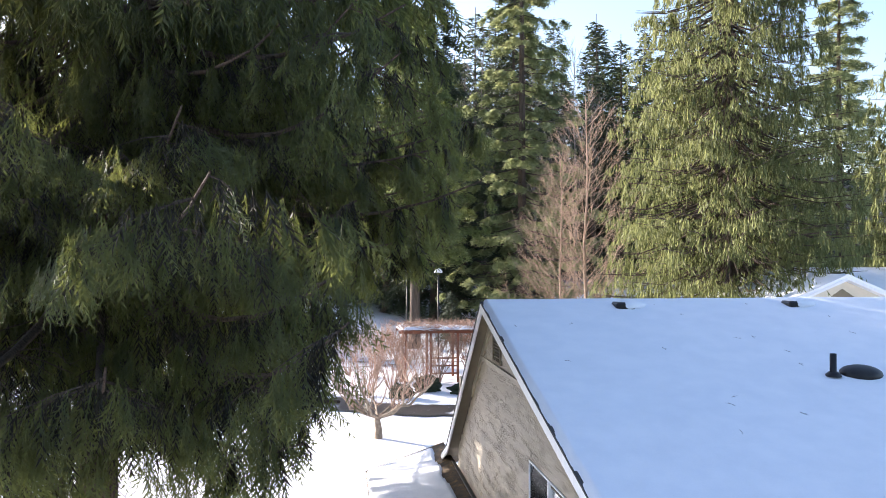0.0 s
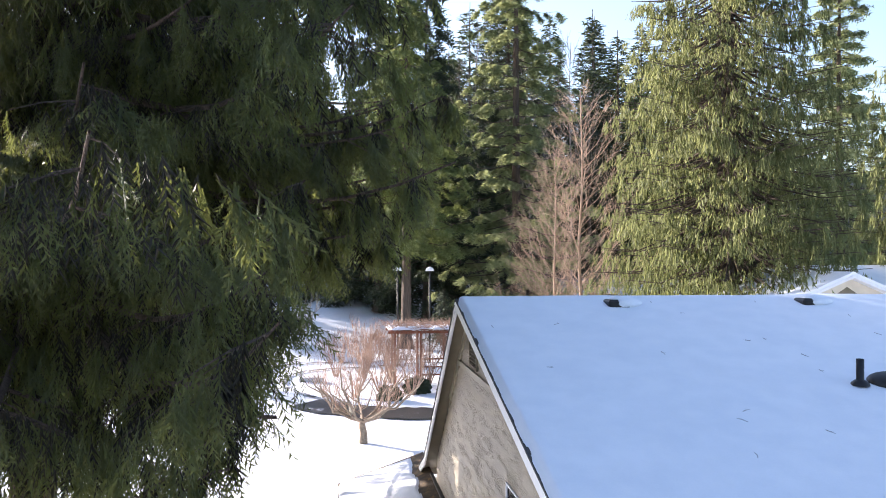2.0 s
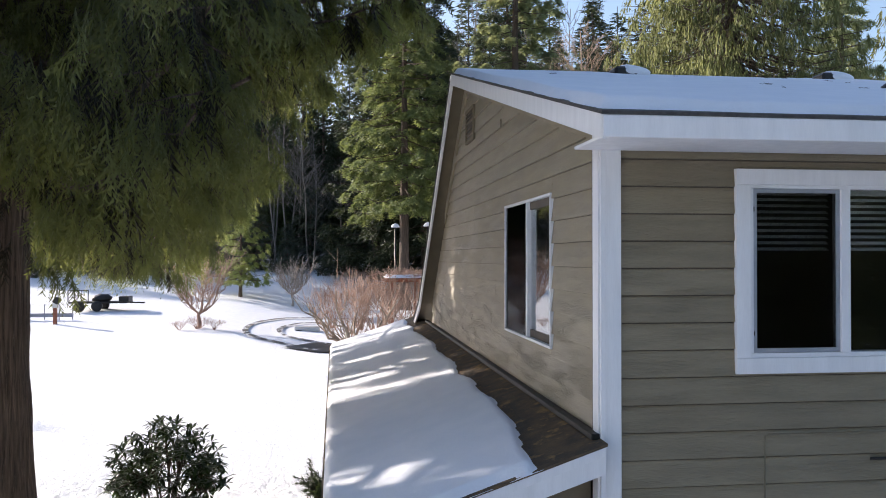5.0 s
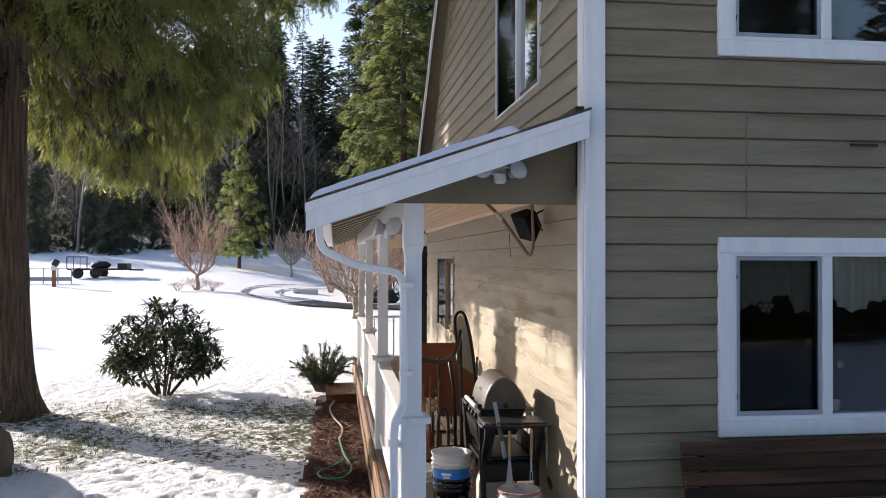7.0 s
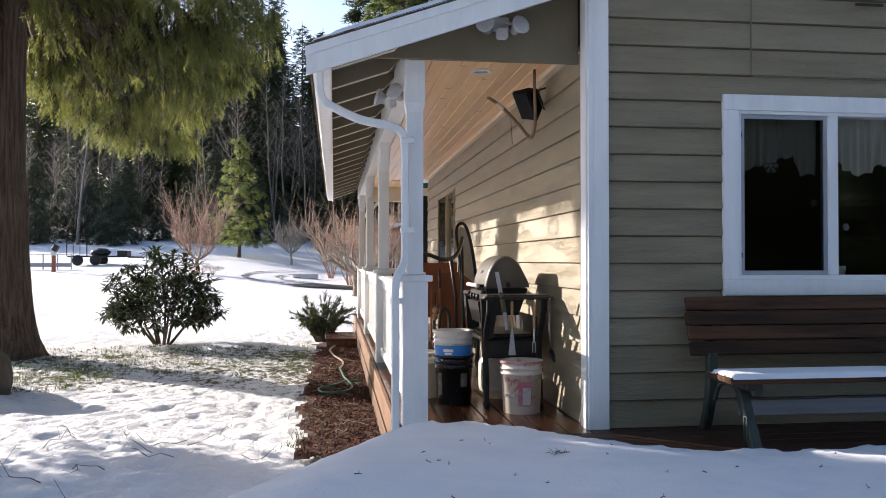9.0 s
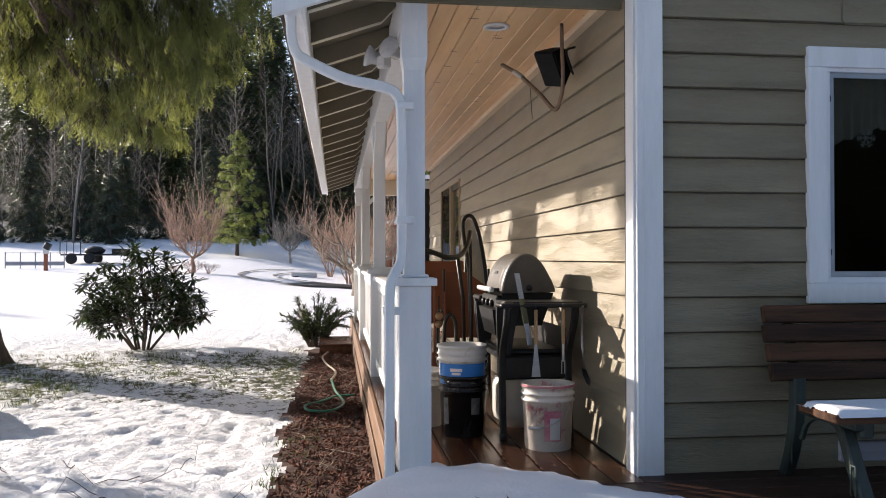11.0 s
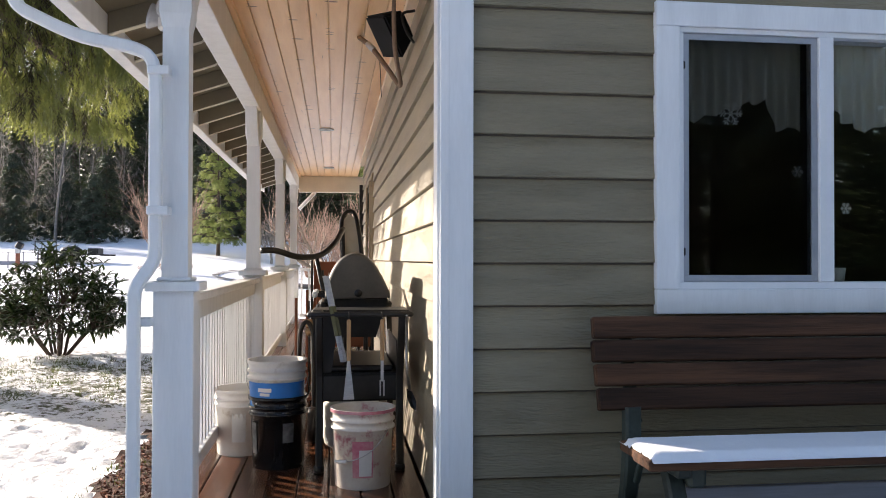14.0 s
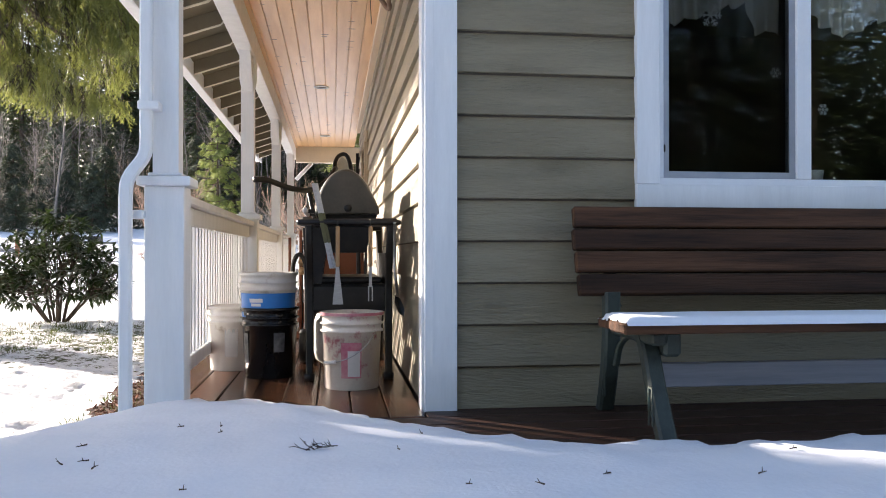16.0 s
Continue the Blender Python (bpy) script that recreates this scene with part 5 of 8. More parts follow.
            for j in range(4):
                b = tw[1].lerp(tw[3], rnd.uniform(0, 1))
                sv, sf = sweep([b, b + (d * 0.5 + Vector(rnd.normal(0, 0.5, 3))) * 0.3 * ln], [0.005, 0.002], 3, False)
                add_mesh(wood, [tuple(x) for x in sv], quads_to_tris(sf))
        sz = spray * rnd.uniform(0.6, 1.35, m) * (1.0 if fine_limb else 1.3)
        heads = az + np.sign(off) * 0.5
        if inner and 4.6 < z0 < 12:      # dark foliage under the outer sprays, the crown's inner shade put into its colour
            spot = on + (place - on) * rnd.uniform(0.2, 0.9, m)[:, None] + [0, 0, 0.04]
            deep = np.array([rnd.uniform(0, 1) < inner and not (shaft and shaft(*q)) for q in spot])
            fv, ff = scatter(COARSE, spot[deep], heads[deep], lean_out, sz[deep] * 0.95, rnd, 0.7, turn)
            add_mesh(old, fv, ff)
        fv, ff = scatter(forms[i % len(forms)] if fine_limb else COARSE, place, heads, lean_out, sz, rnd, 0.7, turn)
        add_mesh(leaves, fv, ff)
    put(new("trunk", tri_mesh("trunk", np.concatenate(wood[0]), np.concatenate(wood[1]), bark or M_BARK)), tree)
    crown = new("crown", tri_mesh("crown", np.concatenate(leaves[0]), np.concatenate(leaves[1]), leaf))
    put(crown, tree)
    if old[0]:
        put(new("inner_foliage", tri_mesh("inner_foliage", np.concatenate(old[0]), np.concatenate(old[1]), M_CEDAR_SHADED)), tree, "dark brown foliage that paints the shade inside the crown")
    return tree


def bare_tree(name, label, at, height, r0, material, seed, spread=0.55, depth=5, kids=3, upright=0.25, category="tree", group="", stems=1, twig=None, first=0.25, curl=0.12, thin=0.003):
    """A leafless tree: stems that fork again and again into fine twigs."""
    rnd = np.random.RandomState(seed)
    tree = thing(name, label, category, group, at=at)
    wood, fine = ([], [], [0]), ([], [], [0])

    def grow(p, d, length, r, level):
        pts, q, dd = [p], p, d
        n = 4 if level < 2 else 3
        for _ in range(n):
            dd = (dd + Vector(rnd.normal(0, curl, 3)) + Vector((0, 0, upright * (0.05 if level == 1 else 0.25)))).normalized()
            q = q + dd * (length / n)
            pts.append(q)
        rr = [max(thin, r * (1 - 0.45 * k / n)) for k in range(n + 1)]
        v, f = sweep(pts, rr, 7 if level == 0 else (4 if level < 3 else 3), False)
        add_mesh(wood if level < 2 else fine, [tuple(x) for x in v], quads_to_tris(f))
        if level >= depth:
            return
        for _ in range(kids + (1 if level > 1 else 0)):
            k = rnd.randint(2 if level else max(2, n - 1), n + 1)
            base = pts[k] if k <= n else pts[-1]
            ax = Vector(rnd.normal(0, 1, 3))
            nd = (dd + (ax - dd * ax.dot(dd)).normalized() * math.tan(spread * rnd.uniform(0.5, 1.25))).normalized()
            nd = (nd + Vector((0, 0, upright * (0.25 if level < 1 else 1.0)))).normalized()
            grow(base, nd, length * rnd.uniform(0.55, 0.85), rr[k] * 0.62, level + 1)

    for s in range(stems):
        a = rnd.uniform(0, 6.28)
        tilt = 0.08 if stems == 1 else rnd.uniform(0.15, 0.5)
        off = Vector((math.cos(a), math.sin(a), 0)) * (0.0 if stems == 1 else 0.25 * rnd.uniform(0, 1) * height * 0.2)
        grow(off + Vector((0, 0, -0.1)), Vector((math.cos(a) * tilt, math.sin(a) * tilt, 1)).normalized(), height * first, r0, 0)
    put(new("trunk", tri_mesh("trunk", np.concatenate(wood[0]), np.concatenate(wood[1]), material)), tree)
    put(new("twig_crown", tri_mesh("twig_crown", np.concatenate(fine[0]), np.concatenate(fine[1]), twig or material)), tree)
    return tree


def on_ground(x, y):
    return (x, y, ground_z(x, y) - 0.03)


# the great cedar beside the house
CX, CY = -6.65, 8.3


def cedar_sunway(x, y):
    """Height under which the crown is open, along the sun's way to the porch wall."""
    wx, wy = x + CX, y + CY
    c = wy + 0.855 * wx
    curtain_ = sstep(0.2, 0.34, noise.noise(Vector((c * 3.4, 0.5 * wx, 7.0))))
    return sstep(-0.6, -0.2, c) * sstep(2.7, 2.4, c) * (2.15 - 1.2 * curtain_ + 0.44 * max(0.0, -wx))


def cedar_shaft(x, y, z):
    """Whether a place lies in one of the narrow gaps in the crown through which the sun reaches the house."""
    wx, wy = x + CX, y + CY
    c, h = wy + 0.855 * wx, z - 0.4 + 0.44 * wx
    return noise.noise(Vector((c * 1.9, h * 0.6, 2.0))) + 0.35 * noise.noise(Vector((c * 5.0, h * 2.0, 5.0))) > 0.26


def cedar_hem(x, y):
    """Lowest foliage, over the trunk's foot: low round the trunk, rising to the east and over the house."""
    wx, wy = x + CX, y + CY
    left, far = -1.75 - 0.345 * (wy + 5.15), -1.75 - 0.395 * (wy + 5.15)
    gap = sstep(left + 0.35, left + 0.05, wx) * sstep(far - 0.5, far - 0.2, wx) * sstep(7.2, 6.6, wy)
    near = sstep(9.8, 9.0, wy) * sstep(far - 0.5, far - 0.2, wx)
    back = sstep(9.0, 13.0, wy)
    rise_ = (1.05 + 0.25 * back) * max(0.0, wx + 4.25 + 0.75 * back)
    west = 3.0 * sstep(0.0, -2.4, x) * sstep(5.0, 6.5, wy)
    return max(3.3 + 0.6 * max(near, back) + rise_ + west + 0.45 * wob(x, y, 0.9, 3.0), cedar_sunway(x, y) + 0.15 - 0.7 * max(0.0, wob(x, y, 1.6, 9.0) - 0.1), 5.2 * gap)


def cedar_reach(az, z):
    north = 0.3 * max(0.0, math.sin(az + 0.15)) * sstep(3.5, 5.5, z)
    south_east = 0.42 * max(0.0, math.cos(az + 1.17)) ** 4 * sstep(4.5, 6.5, z)
    east = 0.14 * max(0.0, math.cos(az - 0.1)) ** 2 * sstep(5.0, 6.5, z) * sstep(10.5, 9.0, z)
    return 0.98 + north + south_east + east - 0.45 * max(0.0, -math.cos(az + 0.1))


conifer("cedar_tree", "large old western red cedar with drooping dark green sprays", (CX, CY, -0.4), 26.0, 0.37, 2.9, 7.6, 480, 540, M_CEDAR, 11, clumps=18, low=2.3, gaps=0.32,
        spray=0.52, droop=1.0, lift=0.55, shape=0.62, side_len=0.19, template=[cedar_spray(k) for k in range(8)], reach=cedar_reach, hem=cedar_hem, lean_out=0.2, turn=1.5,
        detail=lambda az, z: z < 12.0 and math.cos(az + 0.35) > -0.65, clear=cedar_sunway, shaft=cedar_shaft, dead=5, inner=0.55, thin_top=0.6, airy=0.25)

# out of view, added to shade the snow bank
conifer("cedar_tree", "unseen younger cedar added west of the old one for its shade", (-9.9, 5.3, -0.4), 11.0, 0.16, 3.2, 2.2, 110, 110, M_CEDAR, 13, far=True, spray=0.7, template=frond_template(3, 0.16, 0.3, 0.3, 0.2), droop=0.4, lift=0.3, shape=0.5, side_len=0.25)

# out of view, added to shade the cedar's upper crown and the roof
conifer("fir_tree", "unseen tall fir added west of the lawn for its shade", (-16.5, 17.0, -0.4), 28.0, 0.3, 13.0, 4.6, 80, 70, M_FIR_DARK, 17, far=True, spray=0.95, droop=0.6, lift=0.3, shape=0.45, side_len=0.25)

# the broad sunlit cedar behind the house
conifer("cedar_tree", "broad golden-green cedar with hanging foliage, coloured as sunlit", on_ground(16.4, 31.0), 27.0, 0.55, 0.2, 7.0, 800, 90, M_CEDAR_SUN, 23, far=True, lean_out=0.08, clumps=9, turn=1.4,
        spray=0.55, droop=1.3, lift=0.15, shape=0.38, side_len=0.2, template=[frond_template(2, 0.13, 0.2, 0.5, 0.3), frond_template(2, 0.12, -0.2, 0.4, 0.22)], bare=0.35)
conifer("cedar_tree", "golden-green cedar at the edge of the wood, coloured as sunlit", on_ground(29.0, 33.0), 22.0, 0.45, 0.6, 5.8, 420, 60, M_CEDAR_SUN, 29, far=True, lean_out=0.08, clumps=10, turn=1.3,
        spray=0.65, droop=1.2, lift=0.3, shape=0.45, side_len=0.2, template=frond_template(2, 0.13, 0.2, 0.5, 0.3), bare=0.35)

FIR = frond_template(4, 0.3, 0.1)
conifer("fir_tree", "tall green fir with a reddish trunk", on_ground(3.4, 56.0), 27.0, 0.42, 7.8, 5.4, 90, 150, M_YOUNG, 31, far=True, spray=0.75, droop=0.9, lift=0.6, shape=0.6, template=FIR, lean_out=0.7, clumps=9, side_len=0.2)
conifer("fir_tree", "young bright green fir on the snow, coloured as sunlit", on_ground(-8.5, 57.0), 9.2, 0.14, 1.3, 3.1, 54, 110, M_FIR_SUNNY, 37, spray=0.42, droop=0.5, lift=1.1, shape=0.8, template=FIR, lean_out=0.7, clumps=7, side_len=0.2, gaps=0.3)
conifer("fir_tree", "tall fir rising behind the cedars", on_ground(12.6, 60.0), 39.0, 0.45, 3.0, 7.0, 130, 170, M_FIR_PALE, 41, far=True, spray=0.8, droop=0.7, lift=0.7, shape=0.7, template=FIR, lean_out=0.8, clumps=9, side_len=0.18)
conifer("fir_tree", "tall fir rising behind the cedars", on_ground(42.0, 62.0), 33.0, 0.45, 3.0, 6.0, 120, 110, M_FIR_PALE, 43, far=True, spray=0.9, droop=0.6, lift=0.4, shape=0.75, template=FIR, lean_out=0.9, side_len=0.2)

# dark needle colour stands in for the deep shade round these firs
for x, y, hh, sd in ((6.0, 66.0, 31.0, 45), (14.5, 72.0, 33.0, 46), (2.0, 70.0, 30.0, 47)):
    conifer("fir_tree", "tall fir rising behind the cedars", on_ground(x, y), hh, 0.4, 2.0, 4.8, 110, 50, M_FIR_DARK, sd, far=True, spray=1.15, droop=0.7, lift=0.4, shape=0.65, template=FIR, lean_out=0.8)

# the dark wood on the hill: a few trees, repeated
kinds = []
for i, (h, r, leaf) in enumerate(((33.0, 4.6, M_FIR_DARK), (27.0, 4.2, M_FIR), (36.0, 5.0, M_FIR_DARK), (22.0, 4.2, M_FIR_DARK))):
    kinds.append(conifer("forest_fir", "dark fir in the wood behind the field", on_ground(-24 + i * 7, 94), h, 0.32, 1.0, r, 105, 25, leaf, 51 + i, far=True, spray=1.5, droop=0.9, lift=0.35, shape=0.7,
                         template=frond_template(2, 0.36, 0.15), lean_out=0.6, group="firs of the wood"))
rf = random.Random(8)
spots = []
for row in range(7):
    for i in range(18):
        x = -57.2 + i * 6.4 + rf.uniform(-2.4, 2.4) + (row % 2) * 3
        y = (87, 93, 100, 106, 112, 118, 126)[row] + rf.uniform(-2.0, 2.0) - 0.12 * max(0, x)
        if x < -3.0 - (y + 5) * 0.39 or (x < -19 and y < 103):
            continue
        if row == 0 and x > 14:
            continue
        spots.append((x, y))
for k, (x, y) in enumerate(spots):
    s = rf.uniform(0.5, 0.66) if -9 < x < 4 else rf.uniform(0.72, 1.0)
    c = copy_thing(kinds[k % 4], pose(x, y, ground_z(x, y) - 0.1, 0, 0, rf.uniform(0, 360)))
    c.scale = (s * 1.15, s * 1.15, s)

# trees west of the field, whose shadows streak the snow
for k, (x, y, s) in enumerate(((-56, 58, 0.6), (-63, 50, 0.7))):
    c = copy_thing(kinds[k % 4], pose(x, y, ground_z(x, y) - 0.1, 0, 0, x * 13))
    c.scale = (s * 0.6, s * 0.6, s)

# low snowy firs along the edge of the field
low = conifer("low_fir", "small snow-dusted fir at the edge of the field", on_ground(-20.5, 70), 6.0, 0.1, 0.3, 2.4, 50, 40, M_FIR_SNOWY, 61, far=True, spray=0.6, droop=1.1, lift=0.3, shape=0.9,
              template=FIR, lean_out=0.8, group="low firs", clumps=5)
for x, y, s in ((-27, 71, 0.7), (-23.5, 73, 0.9), (-17.5, 75, 0.8), (-14.5, 72, 0.6), (-11.5, 71, 0.75), (-6, 73, 0.8), (-2, 72, 0.6), (-31, 70, 0.9), (3, 70, 0.8), (8, 66, 0.9), (13, 60, 0.9), (18, 56, 1.0), (24, 52, 1.0), (6.5, 58, 0.7), (30, 48, 1.2), (-33.5, 74, 1.5), (-25.5, 77, 1.6), (-21, 76, 1.3), (-13, 77, 1.5), (-9, 76, 1.2), (-4, 77, 1.4), (0.5, 75, 1.2), (-29, 76, 1.3)):
    c = copy_thing(low, pose(x, y, ground_z(x, y) - 0.05, 0, 0, x * 37))
    c.scale = (s, s, s)

# the wood south of the house, seen in the panes
for k in range(15):
    x, y = -14 + 4.4 * k + rf.uniform(-1.2, 1.2), -36 - 7 * (k % 2) + rf.uniform(-2.5, 2.5)
    s_ = rf.uniform(0.7, 1.05)
    c = copy_thing(kinds[k % 4], pose(x, y, -0.5, 0, 0, rf.uniform(0, 360)))
    c.scale = (s_, s_, s_)
# unseen low firs added to keep bright snow out of the pane reflections
for k in range(22):
    x, y = -9 + 1.4 * k + rf.uniform(-0.3, 0.3), -14.5 - 2.2 * (k % 2) + rf.uniform(-0.5, 0.5)
    s_ = rf.uniform(0.8, 1.15)
    c = copy_thing(kinds[1], pose(x, y, -0.5, 0, 0, rf.uniform(0, 360)))
    c.scale = (s_ * 0.5, s_ * 0.5, s_ * (0.27 + 0.06 * (k % 2)))

# leafless trees and shrubs
def orchard_tree(label, at, stem, spread, height, r0, seed, shoots, bark, twig, thin=0.008):
    """A pruned fruit tree: a short stem, limbs spreading into a bowl, upright shoots from the limbs."""
    rnd = np.random.RandomState(seed)
    tree = thing("apple_tree", label, "tree", at=at)
    wood, fine = ([], [], [0]), ([], [], [0])

    def limb(store, pts, radii, sides):
        v, f = sweep(pts, radii, sides, False)
        add_mesh(store, [tuple(q) for q in v], quads_to_tris(f))
    limb(wood, [(0, 0, -0.15), (0.03, 0.02, stem * 0.4), (-0.04, 0.03, stem * 0.8), (0, 0, stem)], [r0 * 1.3, r0, r0 * 0.9, r0 * 0.85], 8)
    n = 7
    for i in range(n):
        a = i * 2 * math.pi / n + rnd.normal(0, 0.25)
        out, up = spread * rnd.uniform(0.75, 1.1), (height - stem) * rnd.uniform(0.45, 0.7)
        pts = []
        for k in range(7):
            t = k / 6
            pts.append(Vector((math.cos(a) * out * (t ** 0.8), math.sin(a) * out * (t ** 0.8), stem - 0.05 + up * t ** 1.35)) + Vector(rnd.normal(0, 0.09, 3)) * min(1.0, 2 * t))
        limb(wood, pts, [r0 * 0.55 * (1 - 0.75 * k / 6) for k in range(7)], 5)
        for k in (1, 2, 3, 4):
            side = a + (1 if (k + i) % 2 else -1) * rnd.uniform(0.6, 1.3)
            q, ln = pts[k], spread * rnd.uniform(0.3, 0.55)
            sub = [q]
            for w in (1, 2, 3):
                sub.append(q + Vector((math.cos(side), math.sin(side), 0.25 + 0.2 * w)) * (ln * w / 3) + Vector(rnd.normal(0, 0.06, 3)))
            limb(wood, sub, [r0 * 0.26, r0 * 0.2, r0 * 0.15, r0 * 0.08], 5)
            for j in range(4):
                p = sub[1 + j % 3]
                top = p + Vector((rnd.normal(0, 0.28), rnd.normal(0, 0.28), 1)).normalized() * (height - stem) * rnd.uniform(0.2, 0.42)
                limb(fine, [p, p.lerp(top, 0.5) + Vector(rnd.normal(0, 0.05, 3)), top], [thin * 1.5, thin, thin * 0.5], 3)
        for j in range(shoots):
            t = rnd.uniform(0.25, 1.0)
            k = min(5, int(t * 6))
            p = pts[k].lerp(pts[k + 1], t * 6 - k)
            ln = (height - stem) * rnd.uniform(0.25, 0.55) * (0.6 + 0.5 * t)
            d = Vector((math.cos(a) * 0.2 + rnd.normal(0, 0.42), math.sin(a) * 0.2 + rnd.normal(0, 0.42), 1)).normalized()
            q1 = p + (d + Vector(rnd.normal(0, 0.2, 3))).normalized() * ln * 0.4
            q2 = q1 + d * ln * 0.6
            limb(fine, [p, q1, q2], [thin * 1.6, thin * 1.1, thin * 0.6], 3)
            for _ in range(2):
                b = q1.lerp(q2, rnd.uniform(-0.4, 0.5))
                limb(fine, [b, b + (d + Vector(rnd.normal(0, 0.45, 3))).normalized() * ln * rnd.uniform(0.2, 0.45)], [thin * 0.9, thin * 0.5], 3)
    put(new("trunk", tri_mesh("trunk", np.concatenate(wood[0]), np.concatenate(wood[1]), bark)), tree)
    put(new("twig_crown", tri_mesh("twig_crown", np.concatenate(fine[0]), np.concatenate(fine[1]), twig)), tree)


orchard_tree("pruned leafless apple tree beside the drive", on_ground(-0.75, 27.6), 0.95, 2.3, 4.5, 0.15, 71, 18, M_PALEBARK, M_TWIG, 0.006)
orchard_tree("leafless apple tree with upright shoots on the snow", on_ground(-9.0, 41.5), 0.85, 1.7, 5.2, 0.11, 73, 26, M_TWIG, M_TWIG, 0.007)
orchard_tree("small leafless fruit tree on the snow", on_ground(-4.6, 54.0), 0.9, 1.3, 3.6, 0.08, 75, 16, M_TWIG_GREY, M_TWIG_GREY, 0.012)
sh = bare_tree("dogwood_shrub", "leafless shrub of reddish upright twigs", on_ground(-0.8, 37.5), 3.4, 0.03, M_TWIG, 77, spread=0.32, depth=3, kids=3, upright=0.3, category="shrub", group="leafless shrubs", stems=14, first=0.4, thin=0.005)
for x, y, s in ((0.6, 39.5, 1.0), (2.2, 38.2, 0.9), (1.4, 42, 1.1), (3.4, 41, 1.0), (-0.2, 43.5, 1.1), (5.6, 43, 1.1), (7.5, 40.5, 1.0), (-1.8, 44.0, 0.85)):
    c = copy_thing(sh, pose(x, y, ground_z(x, y), 0, 0, x * 91))
    c.scale = (s, s, s)
def slender_tree(label, at, height, r0, branches, reach_, seed, first=0.3, thin=0.01, twig=None, twigs=6):
    """A leafless forest tree: one straight trunk with ascending side branches that carry fine twigs."""
    rnd = np.random.RandomState(seed)
    tree = thing("alder_tree", label, "tree", "leafless trees", at=at)
    wood, fine = ([], [], [0]), ([], [], [0])

    def limb(store, pts, radii, sides):
        v, f = sweep(pts, radii, sides, False)
        add_mesh(store, [tuple(q) for q in v], quads_to_tris(f))
    line = [Vector((0.35 * wob(k, 0, 0.4, seed), 0.35 * wob(k, 9, 0.4, seed), height * k / 8 - 0.1 * (k == 0))) for k in range(9)]
    limb(wood, line, [r0 * (1 - 0.85 * k / 8) for k in range(9)], 6)
    for i in range(branches):
        t = first + (0.97 - first) * (i + rnd.uniform(0, 1)) / branches
        k = min(7, int(t * 8))
        p = line[k].lerp(line[k + 1], t * 8 - k)
        a, up = i * 2.4 + rnd.normal(0, 0.4), rnd.uniform(0.5, 1.1)
        ln = reach_ * (1.05 - t) ** 0.6 * rnd.uniform(0.6, 1.15)
        d = Vector((math.cos(a), math.sin(a), up)).normalized()
        q1, q2 = p + d * ln * 0.5, p + d * ln + Vector((0, 0, 0.22 * ln))
        limb(fine, [p, q1, q2], [max(thin, r0 * 0.3 * (1 - t * 0.7)), thin * 1.2, thin * 0.6], 3)
        for j in range(twigs):
            b = p.lerp(q1, rnd.uniform(0.5, 1)) if j < 2 else q1.lerp(q2, rnd.uniform(0, 0.9))
            e = b + (d + Vector(rnd.normal(0, 0.5, 3)) + Vector((0, 0, 0.25))).normalized() * ln * rnd.uniform(0.22, 0.5)
            limb(fine, [b, e], [thin * 0.8, thin * 0.4], 3)
            if j % 2:
                c_ = b.lerp(e, 0.5)
                limb(fine, [c_, c_ + Vector(rnd.normal(0, 0.35, 3) + [0, 0, 0.3]) * ln * 0.25], [thin * 0.6, thin * 0.4], 3)
    put(new("trunk", tri_mesh("trunk", np.concatenate(wood[0]), np.concatenate(wood[1]), twig or M_POLE)), tree)
    put(new("twig_crown", tri_mesh("twig_crown", np.concatenate(fine[0]), np.concatenate(fine[1]), twig or M_POLE)), tree)
    return tree


slender_tree("leafless tree with a haze of tan twigs", on_ground(11.4, 38.0), 16.5, 0.13, 100, 5.2, 81, 0.1, 0.009, M_TWIG_TAN, 16)
slender_tree("leafless tree with a haze of tan twigs", on_ground(10.2, 39.0), 13.5, 0.09, 80, 4.4, 82, 0.1, 0.009, M_TWIG_TAN, 16)
al = slender_tree("spreading leafless tree with pale grey twigs", on_ground(-10.6, 74), 14.0, 0.13, 46, 5.0, 83, 0.4, 0.013)
pole = slender_tree("tall slender leafless tree with grey bark", on_ground(-6.5, 76), 16.0, 0.1, 34, 2.6, 85, 0.35, 0.012)
thicket = slender_tree("young leafless tree with a haze of grey twigs", on_ground(-27.0, 76), 9.0, 0.06, 40, 2.4, 87, 0.12, 0.011, M_TWIG_GREY)
places = [(rf.uniform(-36, -23), rf.uniform(70, 92)) for _ in range(26)] + [(rf.uniform(-23, 4), rf.uniform(74, 84)) for _ in range(18)]
for i, (x, y) in enumerate(places):
    s = rf.uniform(0.65, 1.1)
    c = copy_thing((thicket, thicket, pole, thicket, al, thicket)[i % 6] if i < 26 else (pole, al, pole)[i % 3], pose(x, y, ground_z(x, y) - 0.1, rf.uniform(-4, 4), rf.uniform(-4, 4), rf.uniform(0, 360)))
    c.scale = (s, s, s * rf.uniform(0.9, 1.2))
for x, y, s in ((15, 66, 1.1), (20, 70, 1.2), (12, 75, 1.3), (17, 78, 1.2)):
    c = copy_thing(al, pose(x, y, ground_z(x, y) - 0.1, 0, 0, x * 7))
    c.scale = (s, s, s * 1.5)


